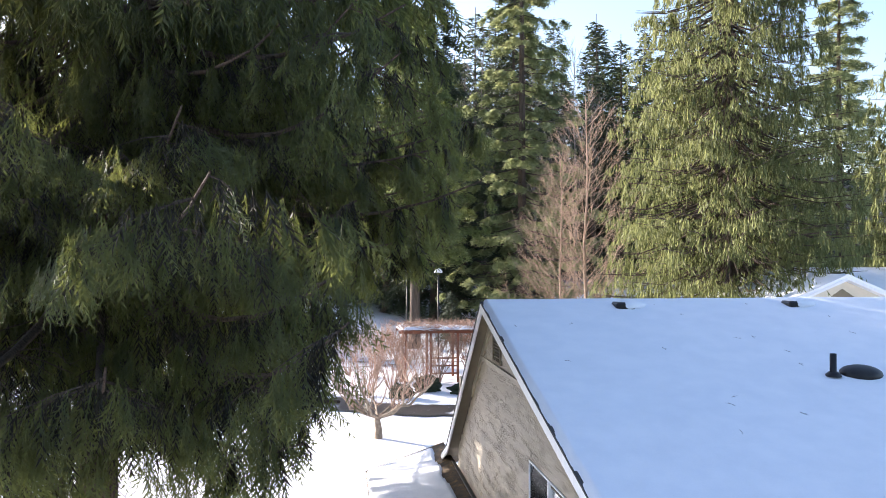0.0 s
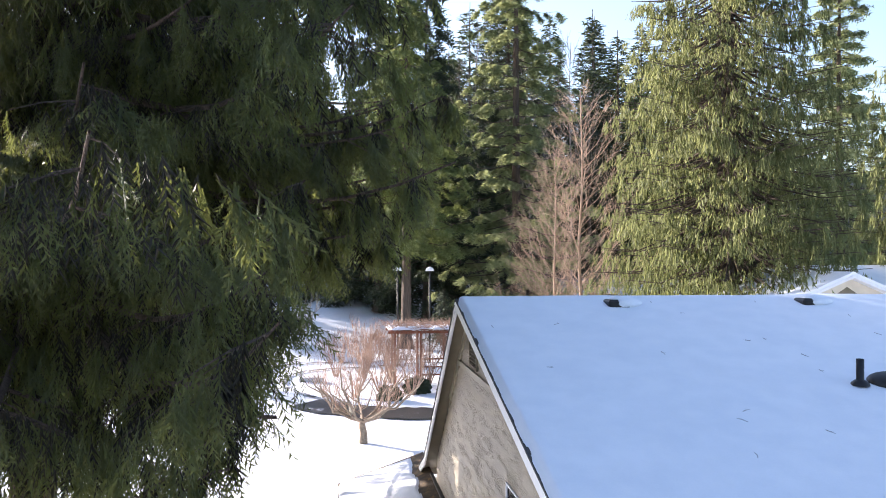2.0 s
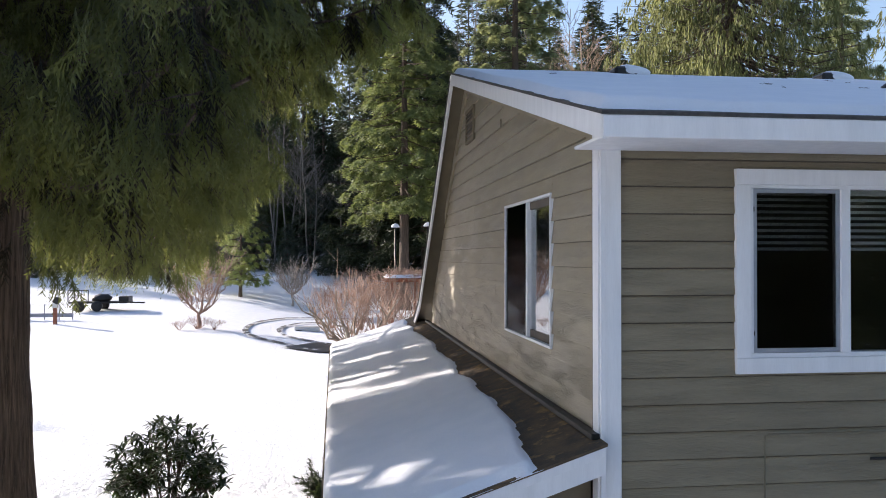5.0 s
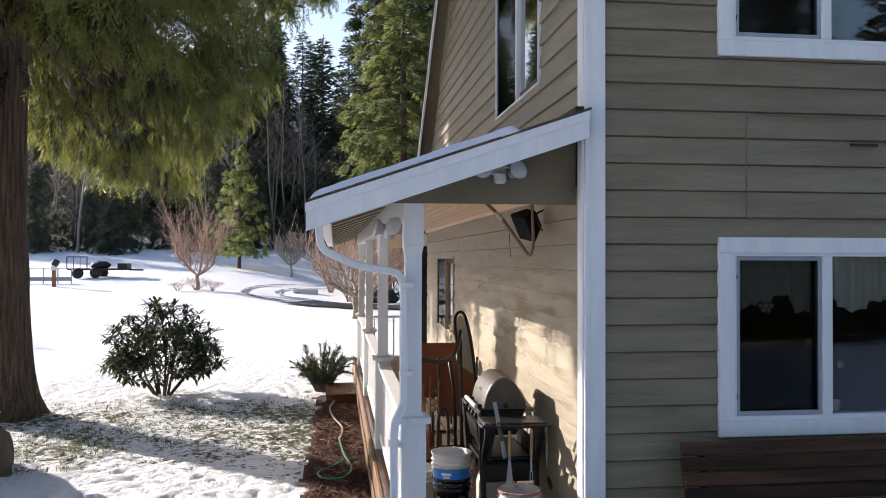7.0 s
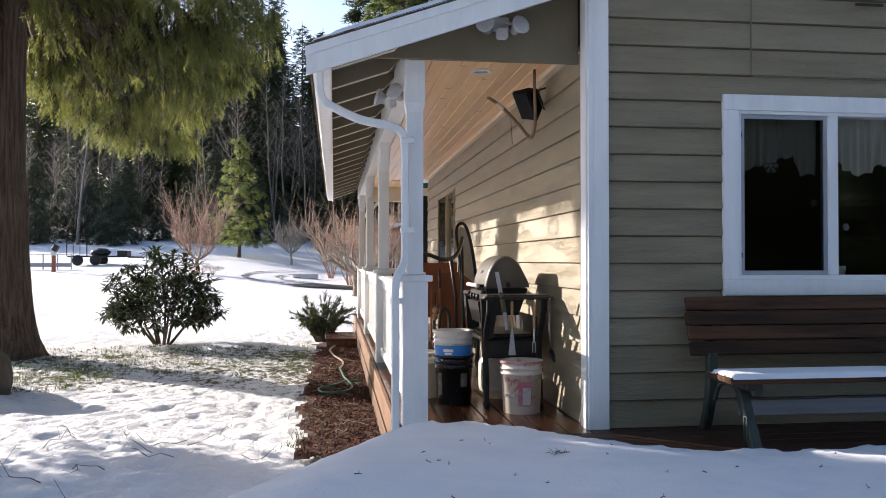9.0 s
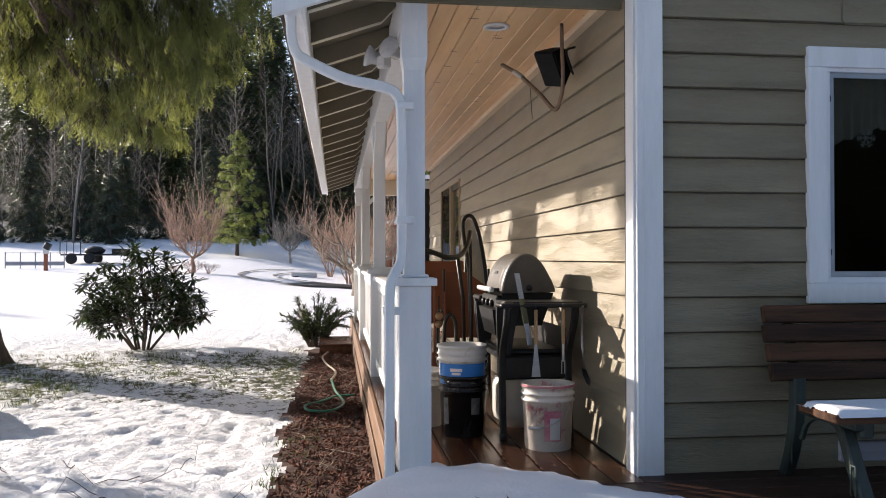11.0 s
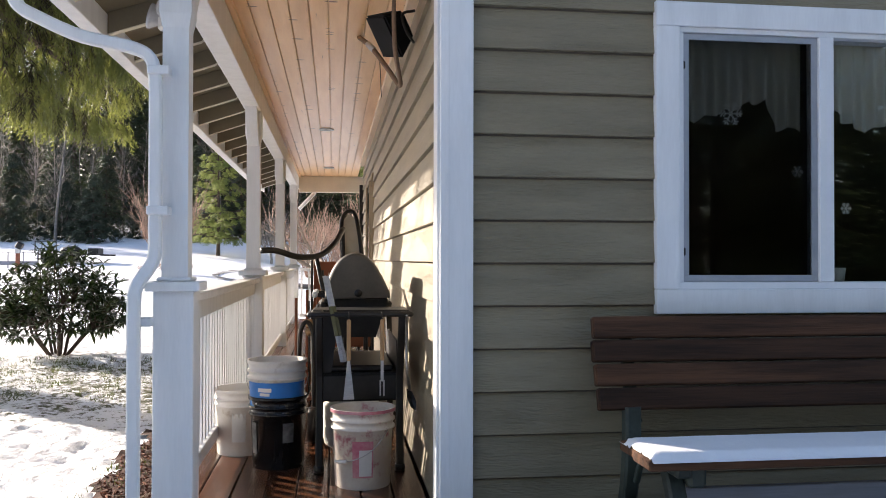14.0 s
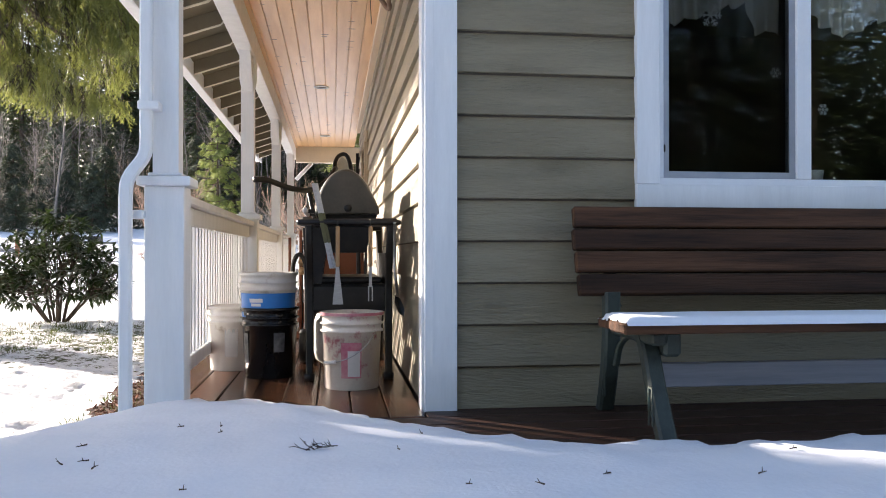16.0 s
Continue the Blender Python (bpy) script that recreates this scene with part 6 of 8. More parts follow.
def rhododendron(label, at, rx, rz, tips, seed, leaf_len, leaf):
    """Several stems fanning from the ground, forking to leafy tips; whorls of long leaves that droop round each tip."""
    rnd = np.random.RandomState(seed)
    tree = thing("rhododendron", label, "shrub", at=at)
    wood, leaves = ([], [], [0]), ([], [], [0])
    lv = np.array([(0, 0, 0), (0.11, 0.3, 0.02), (0.13, 0.62, 0.0), (0, 1.0, -0.16), (-0.13, 0.62, 0.0), (-0.11, 0.3, 0.02), (0, 0.55, -0.045)])
    lf = np.array([(0, 1, 6), (1, 2, 6), (2, 3, 6), (3, 4, 6), (4, 5, 6), (5, 0, 6)])
    stems = []
    for i in range(11):
        a = i * 2.4 + rnd.normal(0, 0.2)
        t = 0.25 + 0.5 * (i % 3) / 2
        top = np.array([math.cos(a) * rx * t, math.sin(a) * rx * t, rz * (0.62 - 0.3 * t)])
        foot = np.array([math.cos(a) * 0.08, math.sin(a) * 0.08, -0.06])
        mid = foot + (top - foot) * 0.5 + np.array([math.cos(a), math.sin(a), 0]) * 0.07 * rnd.uniform(-0.5, 1) + [0, 0, -0.05]
        sv, sf = sweep([tuple(foot), tuple(mid), tuple(top)], [0.026, 0.02, 0.014], 6, False)
        add_mesh(wood, [tuple(q) for q in sv], quads_to_tris(sf))
        stems.append((mid, top))
    for i in range(tips):
        d = rnd.normal(0, 1, 3)
        d[2] = abs(d[2]) * 0.95 - 0.12
        d /= np.linalg.norm(d)
        tip = np.array([d[0] * rx, d[1] * rx, 0.34 * rz + d[2] * rz * 0.62]) * np.array([1, 1, 1]) * rnd.uniform(0.68, 1.06)
        tip[2] = max(tip[2], 0.12 + rnd.uniform(0, 0.1))
        mid, top = min(stems, key=lambda q: np.linalg.norm(q[1] - tip))
        base = mid + (top - mid) * rnd.uniform(0.3, 1.0)
        bend_ = base + (tip - base) * 0.55 + rnd.normal(0, 0.03, 3) - [0, 0, 0.03]
        if i % 2 == 0 or d[2] < 0.2:
            sv, sf = sweep([tuple(base), tuple(bend_), tuple(tip)], [0.011, 0.008, 0.004], 4, False)
            add_mesh(wood, [tuple(q) for q in sv], quads_to_tris(sf))
        for j in range(rnd.randint(7, 12)):
            a, e, s = j * 2.4 + rnd.uniform(-0.4, 0.4), rnd.uniform(-0.75, 0.85) - 0.15 * (d[2] < 0.3), leaf_len * rnd.uniform(0.7, 1.2)
            q = lv * s
            y, z = q[:, 1] * math.cos(e) - q[:, 2] * math.sin(e), q[:, 1] * math.sin(e) + q[:, 2] * math.cos(e)
            x = q[:, 0]
            q = np.stack([x * math.cos(a) - y * math.sin(a), x * math.sin(a) + y * math.cos(a), z], -1) + tip - d * rnd.uniform(0, 0.05)
            add_mesh(leaves, q, lf)
    put(new("stem", tri_mesh("stem", np.concatenate(wood[0]), np.concatenate(wood[1]), M_LIMB)), tree)
    put(new("leaves", tri_mesh("leaves", np.concatenate(leaves[0]), np.concatenate(leaves[1]), leaf)), tree)


def spreading_yew(label, at, reach_, rise, n, seed, leaf):
    """A low evergreen of long arching shoots, each set with short needles on both sides."""
    rnd = np.random.RandomState(seed)
    tree = thing("evergreen_shrub", label, "shrub", at=at)
    wood, v, f = ([], [], [0]), [], []
    for i in range(n):
        a, ln = rnd.uniform(0, 6.28), rnd.uniform(0.45, 1.0)
        el = rnd.uniform(0.3, 1.25)
        d = Vector((math.cos(a) * math.cos(el) * reach_, math.sin(a) * math.cos(el) * reach_, math.sin(el) * rise)) * ln
        pts = [Vector((0.1 * math.cos(a), 0.1 * math.sin(a), 0)) + d * t + Vector((0, 0, 0.28 * rise * math.sin(t * 2.6) * (1 - el / 2))) for t in (0, 0.25, 0.5, 0.75, 1.0)]
        sv, sf = sweep(pts, [0.012, 0.009, 0.007, 0.005, 0.002], 4, False)
        add_mesh(wood, [tuple(q) for q in sv], quads_to_tris(sf))
        for k in range(70):
            t = rnd.uniform(0.15, 1.0) * 4
            j = min(3, int(t))
            p = pts[j].lerp(pts[j + 1], t - j)
            way = (pts[j + 1] - pts[j]).normalized()
            out = Vector(rnd.normal(0, 1, 3)).cross(way).normalized()
            q = p + (out + way * rnd.uniform(0.3, 1.2)).normalized() * rnd.uniform(0.06, 0.14)
            w = way.cross(out) * 0.011
            b = len(v)
            v += [tuple(p - w), tuple(p + w), tuple(q)]
            f.append((b, b + 1, b + 2))
    put(new("stem", tri_mesh("stem", np.concatenate(wood[0]), np.concatenate(wood[1]), M_LIMB)), tree)
    put(new("leaves", tri_mesh("leaves", np.array(v), np.array(f), leaf)), tree)


rhododendron("dark glossy rounded rhododendron on thawed lawn", on_ground(-4.66, 10.25), 1.0, 1.72, 330, 91, 0.19, M_SHRUB)
spreading_yew("dark evergreen shrub with arching shoots beside the porch", on_ground(-1.84, 10.3), 0.66, 1.0, 64, 93, M_YEW)


# ---- on the porch ----
def pail(name, label, at, material, h=0.37, r=0.150, rb=0.132, handle=0.0, group="pails"):
    """A five-gallon plastic pail: body, ribs under the rim, wire bail."""
    p = thing(name, label, "bucket", group, at=at)
    t = 0.006
    prof = [(rb - 0.004, 0), (rb, 0.006), (r - 0.006, h * 0.74), (r + 0.004, h * 0.745), (r + 0.004, h * 0.77), (r - 0.005, h * 0.775), (r - 0.004, h * 0.84), (r + 0.005, h * 0.845), (r + 0.005, h * 0.865),
            (r - 0.004, h * 0.87), (r - 0.002, h * 0.95), (r + 0.006, h * 0.955), (r + 0.006, h), (r - t, h), (r - t - 0.004, h * 0.8), (rb - t, 0.01)]
    turned("body", prof, material, p, sides=36, cap=False)
    turned("bottom", [(0.0001, 0.008), (rb - 0.002, 0.008)], material, p, sides=36, cap=False)
    if handle:
        pts = []
        for i in range(15):
            a = math.pi * i / 14
            q = Vector((math.cos(a) * (r + 0.012), 0, 0)) + Vector((0, -math.sin(a) * math.cos(handle), -math.sin(a) * math.sin(handle))) * (r + 0.02)
            pts.append(q + Vector((0, 0, h * 0.8)))
        bail = tube("bail", pts, 0.0022, M_STEEL, p, "wire handle", 5)
        tube("grip", [pts[6] + Vector((0.02, 0, 0)), pts[8] - Vector((0.02, 0, 0))], 0.009, M_PAIL_WHITE, bail, "", 8)
    return p


def wrap(name, r0, r1, z0, z1, a0, a1, material, parent, label="", n=16, lift=0.0012):
    """A sheet stuck round a pail from angle a0 to a1."""
    v, f = [], []
    for i in range(n + 1):
        a = radians(a0 + (a1 - a0) * i / n)
        for r, z in ((r0 + lift, z0), (r1 + lift, z1)):
            v.append((r * math.cos(a), r * math.sin(a), z))
    for i in range(n):
        f.append((2 * i, 2 * i + 2, 2 * i + 3, 2 * i + 1))
    return solid(name, v, f, material, parent, label, True)


stained = pail("paint_bucket", "off-white plastic pail stained with pink paint", (-0.288, 0.665, 0.0), M_PAIL_STAINED)
wrap("label_sheet", 0.1365, 0.1425, 0.06, 0.23, 248, 288, M_PINK, stained, "torn pink and grey label")
wrap("label_tear", 0.1365, 0.1415, 0.068, 0.19, 261, 285, M_GREYPLASTIC, stained, lift=0.002)
tube("bail", smooth_path([(math.cos(radians(a)) * r, math.sin(radians(a)) * r, z) for a, r, z in ((318, 0.152, 0.275), (305, 0.155, 0.245), (288, 0.158, 0.2), (268, 0.158, 0.165), (246, 0.156, 0.142), (228, 0.154, 0.133))], 4), 0.0025, M_STEEL, stained, "wire handle", 6)
tube("grip", [(math.cos(radians(a)) * 0.158, math.sin(radians(a)) * 0.158, z) for a, z in ((240, 0.139), (226, 0.133), (214, 0.131))], 0.009, M_PAIL_WHITE, stained, "white plastic grip", 8)
wrap("rim_stain", 0.156, 0.156, 0.356, 0.3705, 150, 400, M_PINK, stained, "pink paint run", n=30)
black = pail("black_bucket", "black plastic pail with scuffed label", (-0.715, 1.09, 0.0), M_PAIL_BLACK)
wrap("label_sheet", 0.139, 0.1425, 0.14, 0.24, 282, 306, M_SCUFF, black, "worn grey label")
wrap("label_sheet", 0.136, 0.1425, 0.08, 0.24, 205, 222, M_SCUFF, black, "pale printed label")
blue = pail("white_bucket", "white pail with a blue printed band, nested in the black pail", (-0.722, 1.09, 0.185), M_PAIL_WHITE, handle=1.2)
wrap("blue_band", 0.1385, 0.1438, 0.13, 0.262, 190, 350, M_BLUE, blue, "blue printed band", n=30)
for a0, a1, z0, z1 in ((232, 262, 0.215, 0.235), (236, 258, 0.195, 0.21), (222, 300, 0.15, 0.178)):
    wrap("print_bar", 0.1385 + 0.0053 * (z0 - 0.13) / 0.132, 0.1385 + 0.0053 * (z1 - 0.13) / 0.132, z0, z1, a0, a1, M_PAIL_WHITE, blue, lift=0.0024)
third = pail("white_bucket", "plain white plastic pail beside the railing", (-0.94, 1.42, 0.0), M_PAIL_WHITE, h=0.36)
wrap("label_sheet", 0.1365, 0.141, 0.08, 0.24, 255, 285, M_GREYPLASTIC, third, "faded printed label")

# gas grill, its end towards the steps
grill = thing("gas_grill", "black gas grill with a domed lid and side shelf", "grill")
prof = [(-0.478 + 0.35 * q.x, 0.87 + 0.245 * q.y) for q in smooth_path([(0.0, 0.0, 0), (0.03, 0.27, 0), (0.11, 0.6, 0), (0.25, 0.87, 0), (0.43, 1.0, 0), (0.6, 0.96, 0), (0.76, 0.76, 0), (0.9, 0.42, 0), (0.985, 0.16, 0), (1.0, 0.02, 0)], 3)]
v, f = [], []
ys = (1.07, 1.078, 1.1, 1.59, 1.612, 1.62)
n = len(prof)
for j, y in enumerate(ys):
    k = (0.93, 0.975, 1.0, 1.0, 0.975, 0.93)[j]
    for x, z in prof:
        v.append((-0.305 + (x + 0.305) * k, y, 0.87 + (z - 0.87) * k))
for j in range(len(ys) - 1):
    for i in range(n - 1):
        f.append((j * n + i, j * n + i + 1, (j + 1) * n + i + 1, (j + 1) * n + i))
    f.append((j * n, (j + 1) * n, (j + 1) * n + n - 1, j * n + n - 1))
f += [tuple(range(n))[::-1], tuple(range(5 * n, 6 * n))]
lid = solid("lid", v, f, M_LID, grill, "weathered grey domed lid", False)
for y0, y1 in ((1.17, 1.215), (1.47, 1.515)):
    v = [(-0.305 + (x + 0.305) * k, y, 0.87 + (z - 0.87) * k) for y, k in ((y0, 0.995), (y0 + 0.01, 1.008), (y1 - 0.01, 1.008), (y1, 0.995)) for x, z in prof]
    solid("lid_rib", v, [(j * n + i, j * n + i + 1, (j + 1) * n + i + 1, (j + 1) * n + i) for j in range(3) for i in range(n - 1)], M_LID, lid, "", True)
turned("lid_notch", [(0.022, 0.0), (0.02, 0.004), (0.0005, 0.005)], M_BLACK, lid, sides=14).matrix_basis = pose(-0.3, 1.069, 0.9, 90, 0, 0)
slab("maker_plate", -0.458, -0.452, 1.31, 1.39, 0.985, 1.005, M_STEEL, lid, bevel=0.003)
bm = bmesh.new()
for vv in bmesh.ops.create_cube(bm, size=1)["verts"]:
    s = 0.62 if vv.co.z < 0 else 1.0
    vv.co = Vector((-0.305 + math.copysign(0.165 * s, vv.co.x), 1.345 + math.copysign(0.26 * (0.8 if vv.co.z < 0 else 1), vv.co.y), 0.66 if vv.co.z < 0 else 0.868))
part("firebox", bm, M_BLACK_METAL, grill)
handle = slab("lid_handle", -0.545, -0.515, 1.1, 1.58, 0.875, 0.905, M_GREYPLASTIC, grill, "pale lid handle", 0.008)
for y in (1.16, 1.52):
    slab("handle_arm", -0.516, -0.46, y - 0.012, y + 0.012, 0.875, 0.898, M_BLACK, handle)
slab("control_panel", -0.505, -0.46, 1.1, 1.6, 0.768, 0.85, M_BLACK_METAL, grill, "dark control panel", 0.01)
slab("side_shelf", -0.535, -0.055, 0.72, 1.0, 0.798, 0.832, M_BLACK, grill, bevel=0.01)
tube("towel_rail", smooth_path([(-0.54, 0.9, 0.81), (-0.545, 0.72, 0.81), (-0.5, 0.685, 0.812), (-0.1, 0.685, 0.812), (-0.055, 0.72, 0.81), (-0.06, 0.9, 0.81)], 5), 0.013, M_BLACK, grill)
slab("side_shelf", -0.52, -0.08, 1.64, 1.9, 0.798, 0.828, M_BLACK, grill, bevel=0.01)
for x, y in ((-0.5, 0.9), (-0.09, 0.9), (-0.5, 1.72), (-0.09, 1.72)):
    lean_y = 0.05 if y < 1 else -0.05
    bow = -0.13 if y < 1 else 0.13
    square_pipe("leg", smooth_path([(x, y + bow, 0.81), (x, y + bow * 0.75, 0.7), (x, y + lean_y * 0.5, 0.52), (x, y + lean_y * 0.7, 0.35), (x, y, 0.0)], 4), 0.038, 0.042, M_BLACK_METAL, grill)
    turned("foot", [(0.026, 0.0), (0.027, 0.03), (0.02, 0.034)], M_BLACK, grill, sides=12, at=(x, y, 0.0))
bm = bmesh.new()
for vv in bmesh.ops.create_cube(bm, size=1)["verts"]:
    top = vv.co.z > 0
    vv.co = Vector(((-0.53 if top else -0.5) if vv.co.x < 0 else -0.46, math.copysign(0.25 if top else 0.2, vv.co.y) + 1.34, 0.765 if top else 0.6))
part("front_apron", bm, M_BLACK, grill)
for y, lean_y in ((0.94, 0.05), (1.68, -0.05)):
    bm = bmesh.new()
    for vv in bmesh.ops.create_cube(bm, size=1)["verts"]:
        top, front = vv.co.z > 0, vv.co.x < 0
        vv.co = Vector((-0.535 if top and front else -0.515 if front else -0.4 if top else -0.46, y + (lean_y if not top else 0) + 0.018 * (1 if vv.co.y > 0 else -1), 0.79 if top else 0.36))
    part("leg_cheek", bm, M_BLACK, grill, "flared black leg casting")
for y in (1.2, 1.34, 1.48):
    turned("knob", [(0.024, 0.0), (0.022, 0.02), (0.006, 0.024)], M_BLACK, grill, sides=14).matrix_basis = pose(-0.505, y, 0.8, 0, -90, 0)
slab("shelf_corner", -0.54, -0.475, 0.7, 0.79, 0.794, 0.836, M_LID, grill, "worn end cap of the side shelf", 0.012)
slab("lower_shelf", -0.5, -0.1, 0.94, 1.7, 0.46, 0.495, M_BLACK, grill, bevel=0.008)
slab("cabinet_panel", -0.49, -0.1, 0.93, 0.96, 0.35, 0.49, M_BLACK, grill, bevel=0.01)
slab("side_bin", -0.475, -0.12, 0.962, 1.68, 0.497, 0.53, M_BLACK, grill, "black plastic tray", 0.012)
slab("back_panel", -0.105, -0.095, 0.96, 1.68, 0.4, 0.66, M_BLACK_METAL, grill)
for y in (0.98, 1.66):
    turned("wheel", [(0.02, -0.02), (0.095, -0.022), (0.1, 0.0), (0.095, 0.022), (0.02, 0.02)], M_BLACK, grill, sides=22).matrix_basis = pose(-0.555, y + 0.62 - (0.62 if y > 1 else 0), 0.1, 0, 90, 0)

tank = thing("gas_tank", "off-white propane cylinder under the grill", "gas cylinder", at=(-0.33, 1.32, 0.0))
turned("cylinder", [(0.1, 0.0), (0.105, 0.03), (0.148, 0.06), (0.157, 0.1), (0.157, 0.27), (0.142, 0.315), (0.08, 0.34), (0.02, 0.345)], M_TANK, tank, sides=28)
turned("collar", [(0.09, 0.33), (0.095, 0.43), (0.09, 0.43), (0.085, 0.33)], M_TANK, tank, sides=24, cap=False)
turned("valve", [(0.02, 0.34), (0.02, 0.39), (0.035, 0.395), (0.035, 0.41)], M_STEEL, tank, sides=12)

# grilling tools on the rail
tongs = thing("tongs", "steel and olive grill tongs hooked over the shelf", "tool", "grill tools", at=(-0.475, 0.655, 1.0))
for dx in (0, 0.013):
    bm = bmesh.new()
    box(bm, -0.009, 0.009, -0.003, 0.003, -0.4, 0.0, bevel=0.002, turn=pose(dx, dx * 0.6, 0, 6, -12, 0))
    box(bm, -0.011, 0.011, -0.005, 0.005, -0.43, -0.37, bevel=0.003, turn=pose(dx, dx * 0.6, 0, 6, -12, 0))
    arm = part("arm", bm, M_STEEL, tongs)
    bm = bmesh.new()
    box(bm, -0.0105, 0.0105, -0.0045, 0.0045, -0.3, -0.15, bevel=0.002, turn=pose(dx, dx * 0.6, 0, 6, -12, 0))
    part("grip", bm, M_GRIP, arm, "olive plastic grip")
spat = thing("spatula", "wood-handled steel spatula hanging from the rail", "tool", "grill tools", at=(-0.357, 0.662, 0.79))
tube("hook", [(0, 0, 0.0), (0, 0.01, 0.035), (0, 0.02, 0.03)], 0.003, M_BLACK_METAL, spat, sides=5)
slab("handle", -0.010, 0.010, -0.007, 0.007, -0.2, 0.0, M_HANDLE, spat, bevel=0.005)
solid("blade", [(-0.007, -0.002, -0.2), (0.007, -0.002, -0.2), (0.027, -0.002, -0.385), (-0.025, -0.002, -0.385), (-0.007, 0.002, -0.2), (0.007, 0.002, -0.2), (0.027, 0.002, -0.385), (-0.025, 0.002, -0.385)],
      [(0, 1, 2, 3), (7, 6, 5, 4), (0, 4, 5, 1), (1, 5, 6, 2), (2, 6, 7, 3), (3, 7, 4, 0)], M_STEEL, spat)
fork = thing("grill_fork", "wood-handled steel fork hanging from the rail", "tool", "grill tools", at=(-0.196, 0.662, 0.79))
tube("hook", [(0, 0, 0.0), (0, 0.01, 0.035), (0, 0.02, 0.03)], 0.003, M_BLACK_METAL, fork, sides=5)
slab("handle", -0.010, 0.010, -0.007, 0.007, -0.2, 0.0, M_HANDLE, fork, bevel=0.005)
slab("shank", -0.007, 0.007, -0.002, 0.002, -0.3, -0.2, M_STEEL, fork, bevel=0)
for dx in (-0.009, 0.009):
    slab("tine", dx - 0.003, dx + 0.003, -0.002, 0.002, -0.37, -0.295, M_STEEL, fork, bevel=0)
ladle = thing("basting_spoon", "black spoon hanging from the corner of the shelf", "tool", "grill tools", at=(-0.075, 0.69, 0.8))
tube("handle", [(0, -0.015, 0.01), (0, 0, 0.0), (0.0, 0, -0.22), (0.015, 0.0, -0.36)], 0.008, M_STEEL, ladle, sides=7)
solid("bowl", [(0.0, 0, -0.35), (0.03, 0.012, -0.37), (0.05, 0.014, -0.42), (0.045, 0.0, -0.46), (0.02, -0.012, -0.44), (0.0, -0.01, -0.39), (0.025, 0.022, -0.41)],
      [(0, 1, 6), (1, 2, 6), (2, 3, 6), (3, 4, 6), (4, 5, 6), (5, 0, 6)], M_BLACK, ladle)


# patio chairs stowed behind the grill
def sling_chair(label, at, w, z_seat, z_back, tilt):
    c = thing("patio_chair", label, "chair", "patio chairs", at=at)
    bm = bmesh.new()
    box(bm, -w / 2, w / 2, -0.008, 0.008, 0.0, z_back - z_seat, bevel=0.004, turn=pose(0, 0, z_seat, tilt, 0, 0))
    part("backrest", bm, M_RUST, c, "rust-brown sling backrest")
    slab("seat", -w / 2, w / 2, 0.02, 0.5, z_seat - 0.02, z_seat, M_RUST, c, "rust-brown sling seat")
    for sx in (-1, 1):
        x = sx * (w / 2 + 0.015)
        tube("side_frame", smooth_path([(x, -0.18 * math.sin(radians(tilt)) - 0.02, z_back + 0.03), (x, 0.0, z_seat), (x, 0.1, z_seat * 0.5), (x, 0.16, 0.012), (x, 0.52, 0.012), (x, 0.5, z_seat * 0.5), (x, 0.46, z_seat + 0.18), (x, 0.05, z_seat + 0.22)], 5),
             0.012, M_BLACK_METAL, c, "", 7)
    tube("cross_bar", [(-w / 2, 0.16, 0.012), (w / 2, 0.16, 0.012)], 0.011, M_BLACK_METAL, c)
    return c


sling_chair("rust-brown sling patio chair with a black tube frame", (-0.315, 3.5, 0.0), 0.38, 0.38, 0.96, -4)
sling_chair("taller rust-brown sling chair with a black tube frame", (-0.41, 4.3, 0.0), 0.4, 0.45, 1.06, -4)
recl = thing("folding_recliner", "folded recliner with black looped frame and pale sling", "chair")
loop = smooth_path([(-0.34, 3.05, 0.0), (-0.35, 3.1, 0.9), (-0.37, 3.27, 1.26), (-0.36, 3.38, 1.41), (-0.31, 3.43, 1.47), (-0.255, 3.4, 1.43), (-0.215, 3.24, 1.18), (-0.185, 3.13, 0.75), (-0.18, 3.1, 0.0)], 6)
tube("side_loop", loop, 0.017, M_BLACK_METAL, recl, "", 8)
edge = [(-0.345, 3.11, 0.95), (-0.36, 3.27, 1.26), (-0.345, 3.37, 1.4), (-0.31, 3.41, 1.45), (-0.265, 3.385, 1.41), (-0.228, 3.24, 1.18), (-0.2, 3.14, 0.85)]
m_ = len(edge)
solid("sling", edge + [(x, y + 0.012, z) for x, y, z in edge], [tuple(range(m_)), tuple(range(2 * m_ - 1, m_ - 1, -1))] + [(k, m_ + k, m_ + (k + 1) % m_, (k + 1) % m_) for k in range(m_)], M_SLING, recl, "pale mesh fabric")
tube("arm_rail", smooth_path([(-0.89, 2.04, 1.135), (-0.8, 2.1, 1.135), (-0.66, 2.25, 1.095), (-0.52, 2.5, 1.11), (-0.42, 2.75, 1.2), (-0.36, 3.0, 1.31)], 6), 0.02, M_BLACK_METAL, recl, "bent black arm rail", 8)
tube("strut", [(-0.55, 2.45, 1.1), (-0.48, 2.6, 0.75), (-0.42, 2.9, 0.01)], 0.016, M_BLACK_METAL, recl, "", 7)
tube("strut", [(-0.36, 3.0, 1.3), (-0.33, 3.05, 0.01)], 0.014, M_BLACK_METAL, recl, "", 7)
tube("arm_loop", smooth_path([(-0.665, 2.43, 0.014), (-0.66, 2.42, 0.5), (-0.645, 2.41, 0.61), (-0.613, 2.408, 0.65), (-0.58, 2.41, 0.61), (-0.565, 2.42, 0.5), (-0.56, 2.43, 0.014)], 4), 0.016, M_BLACK_METAL, recl, "", 7)
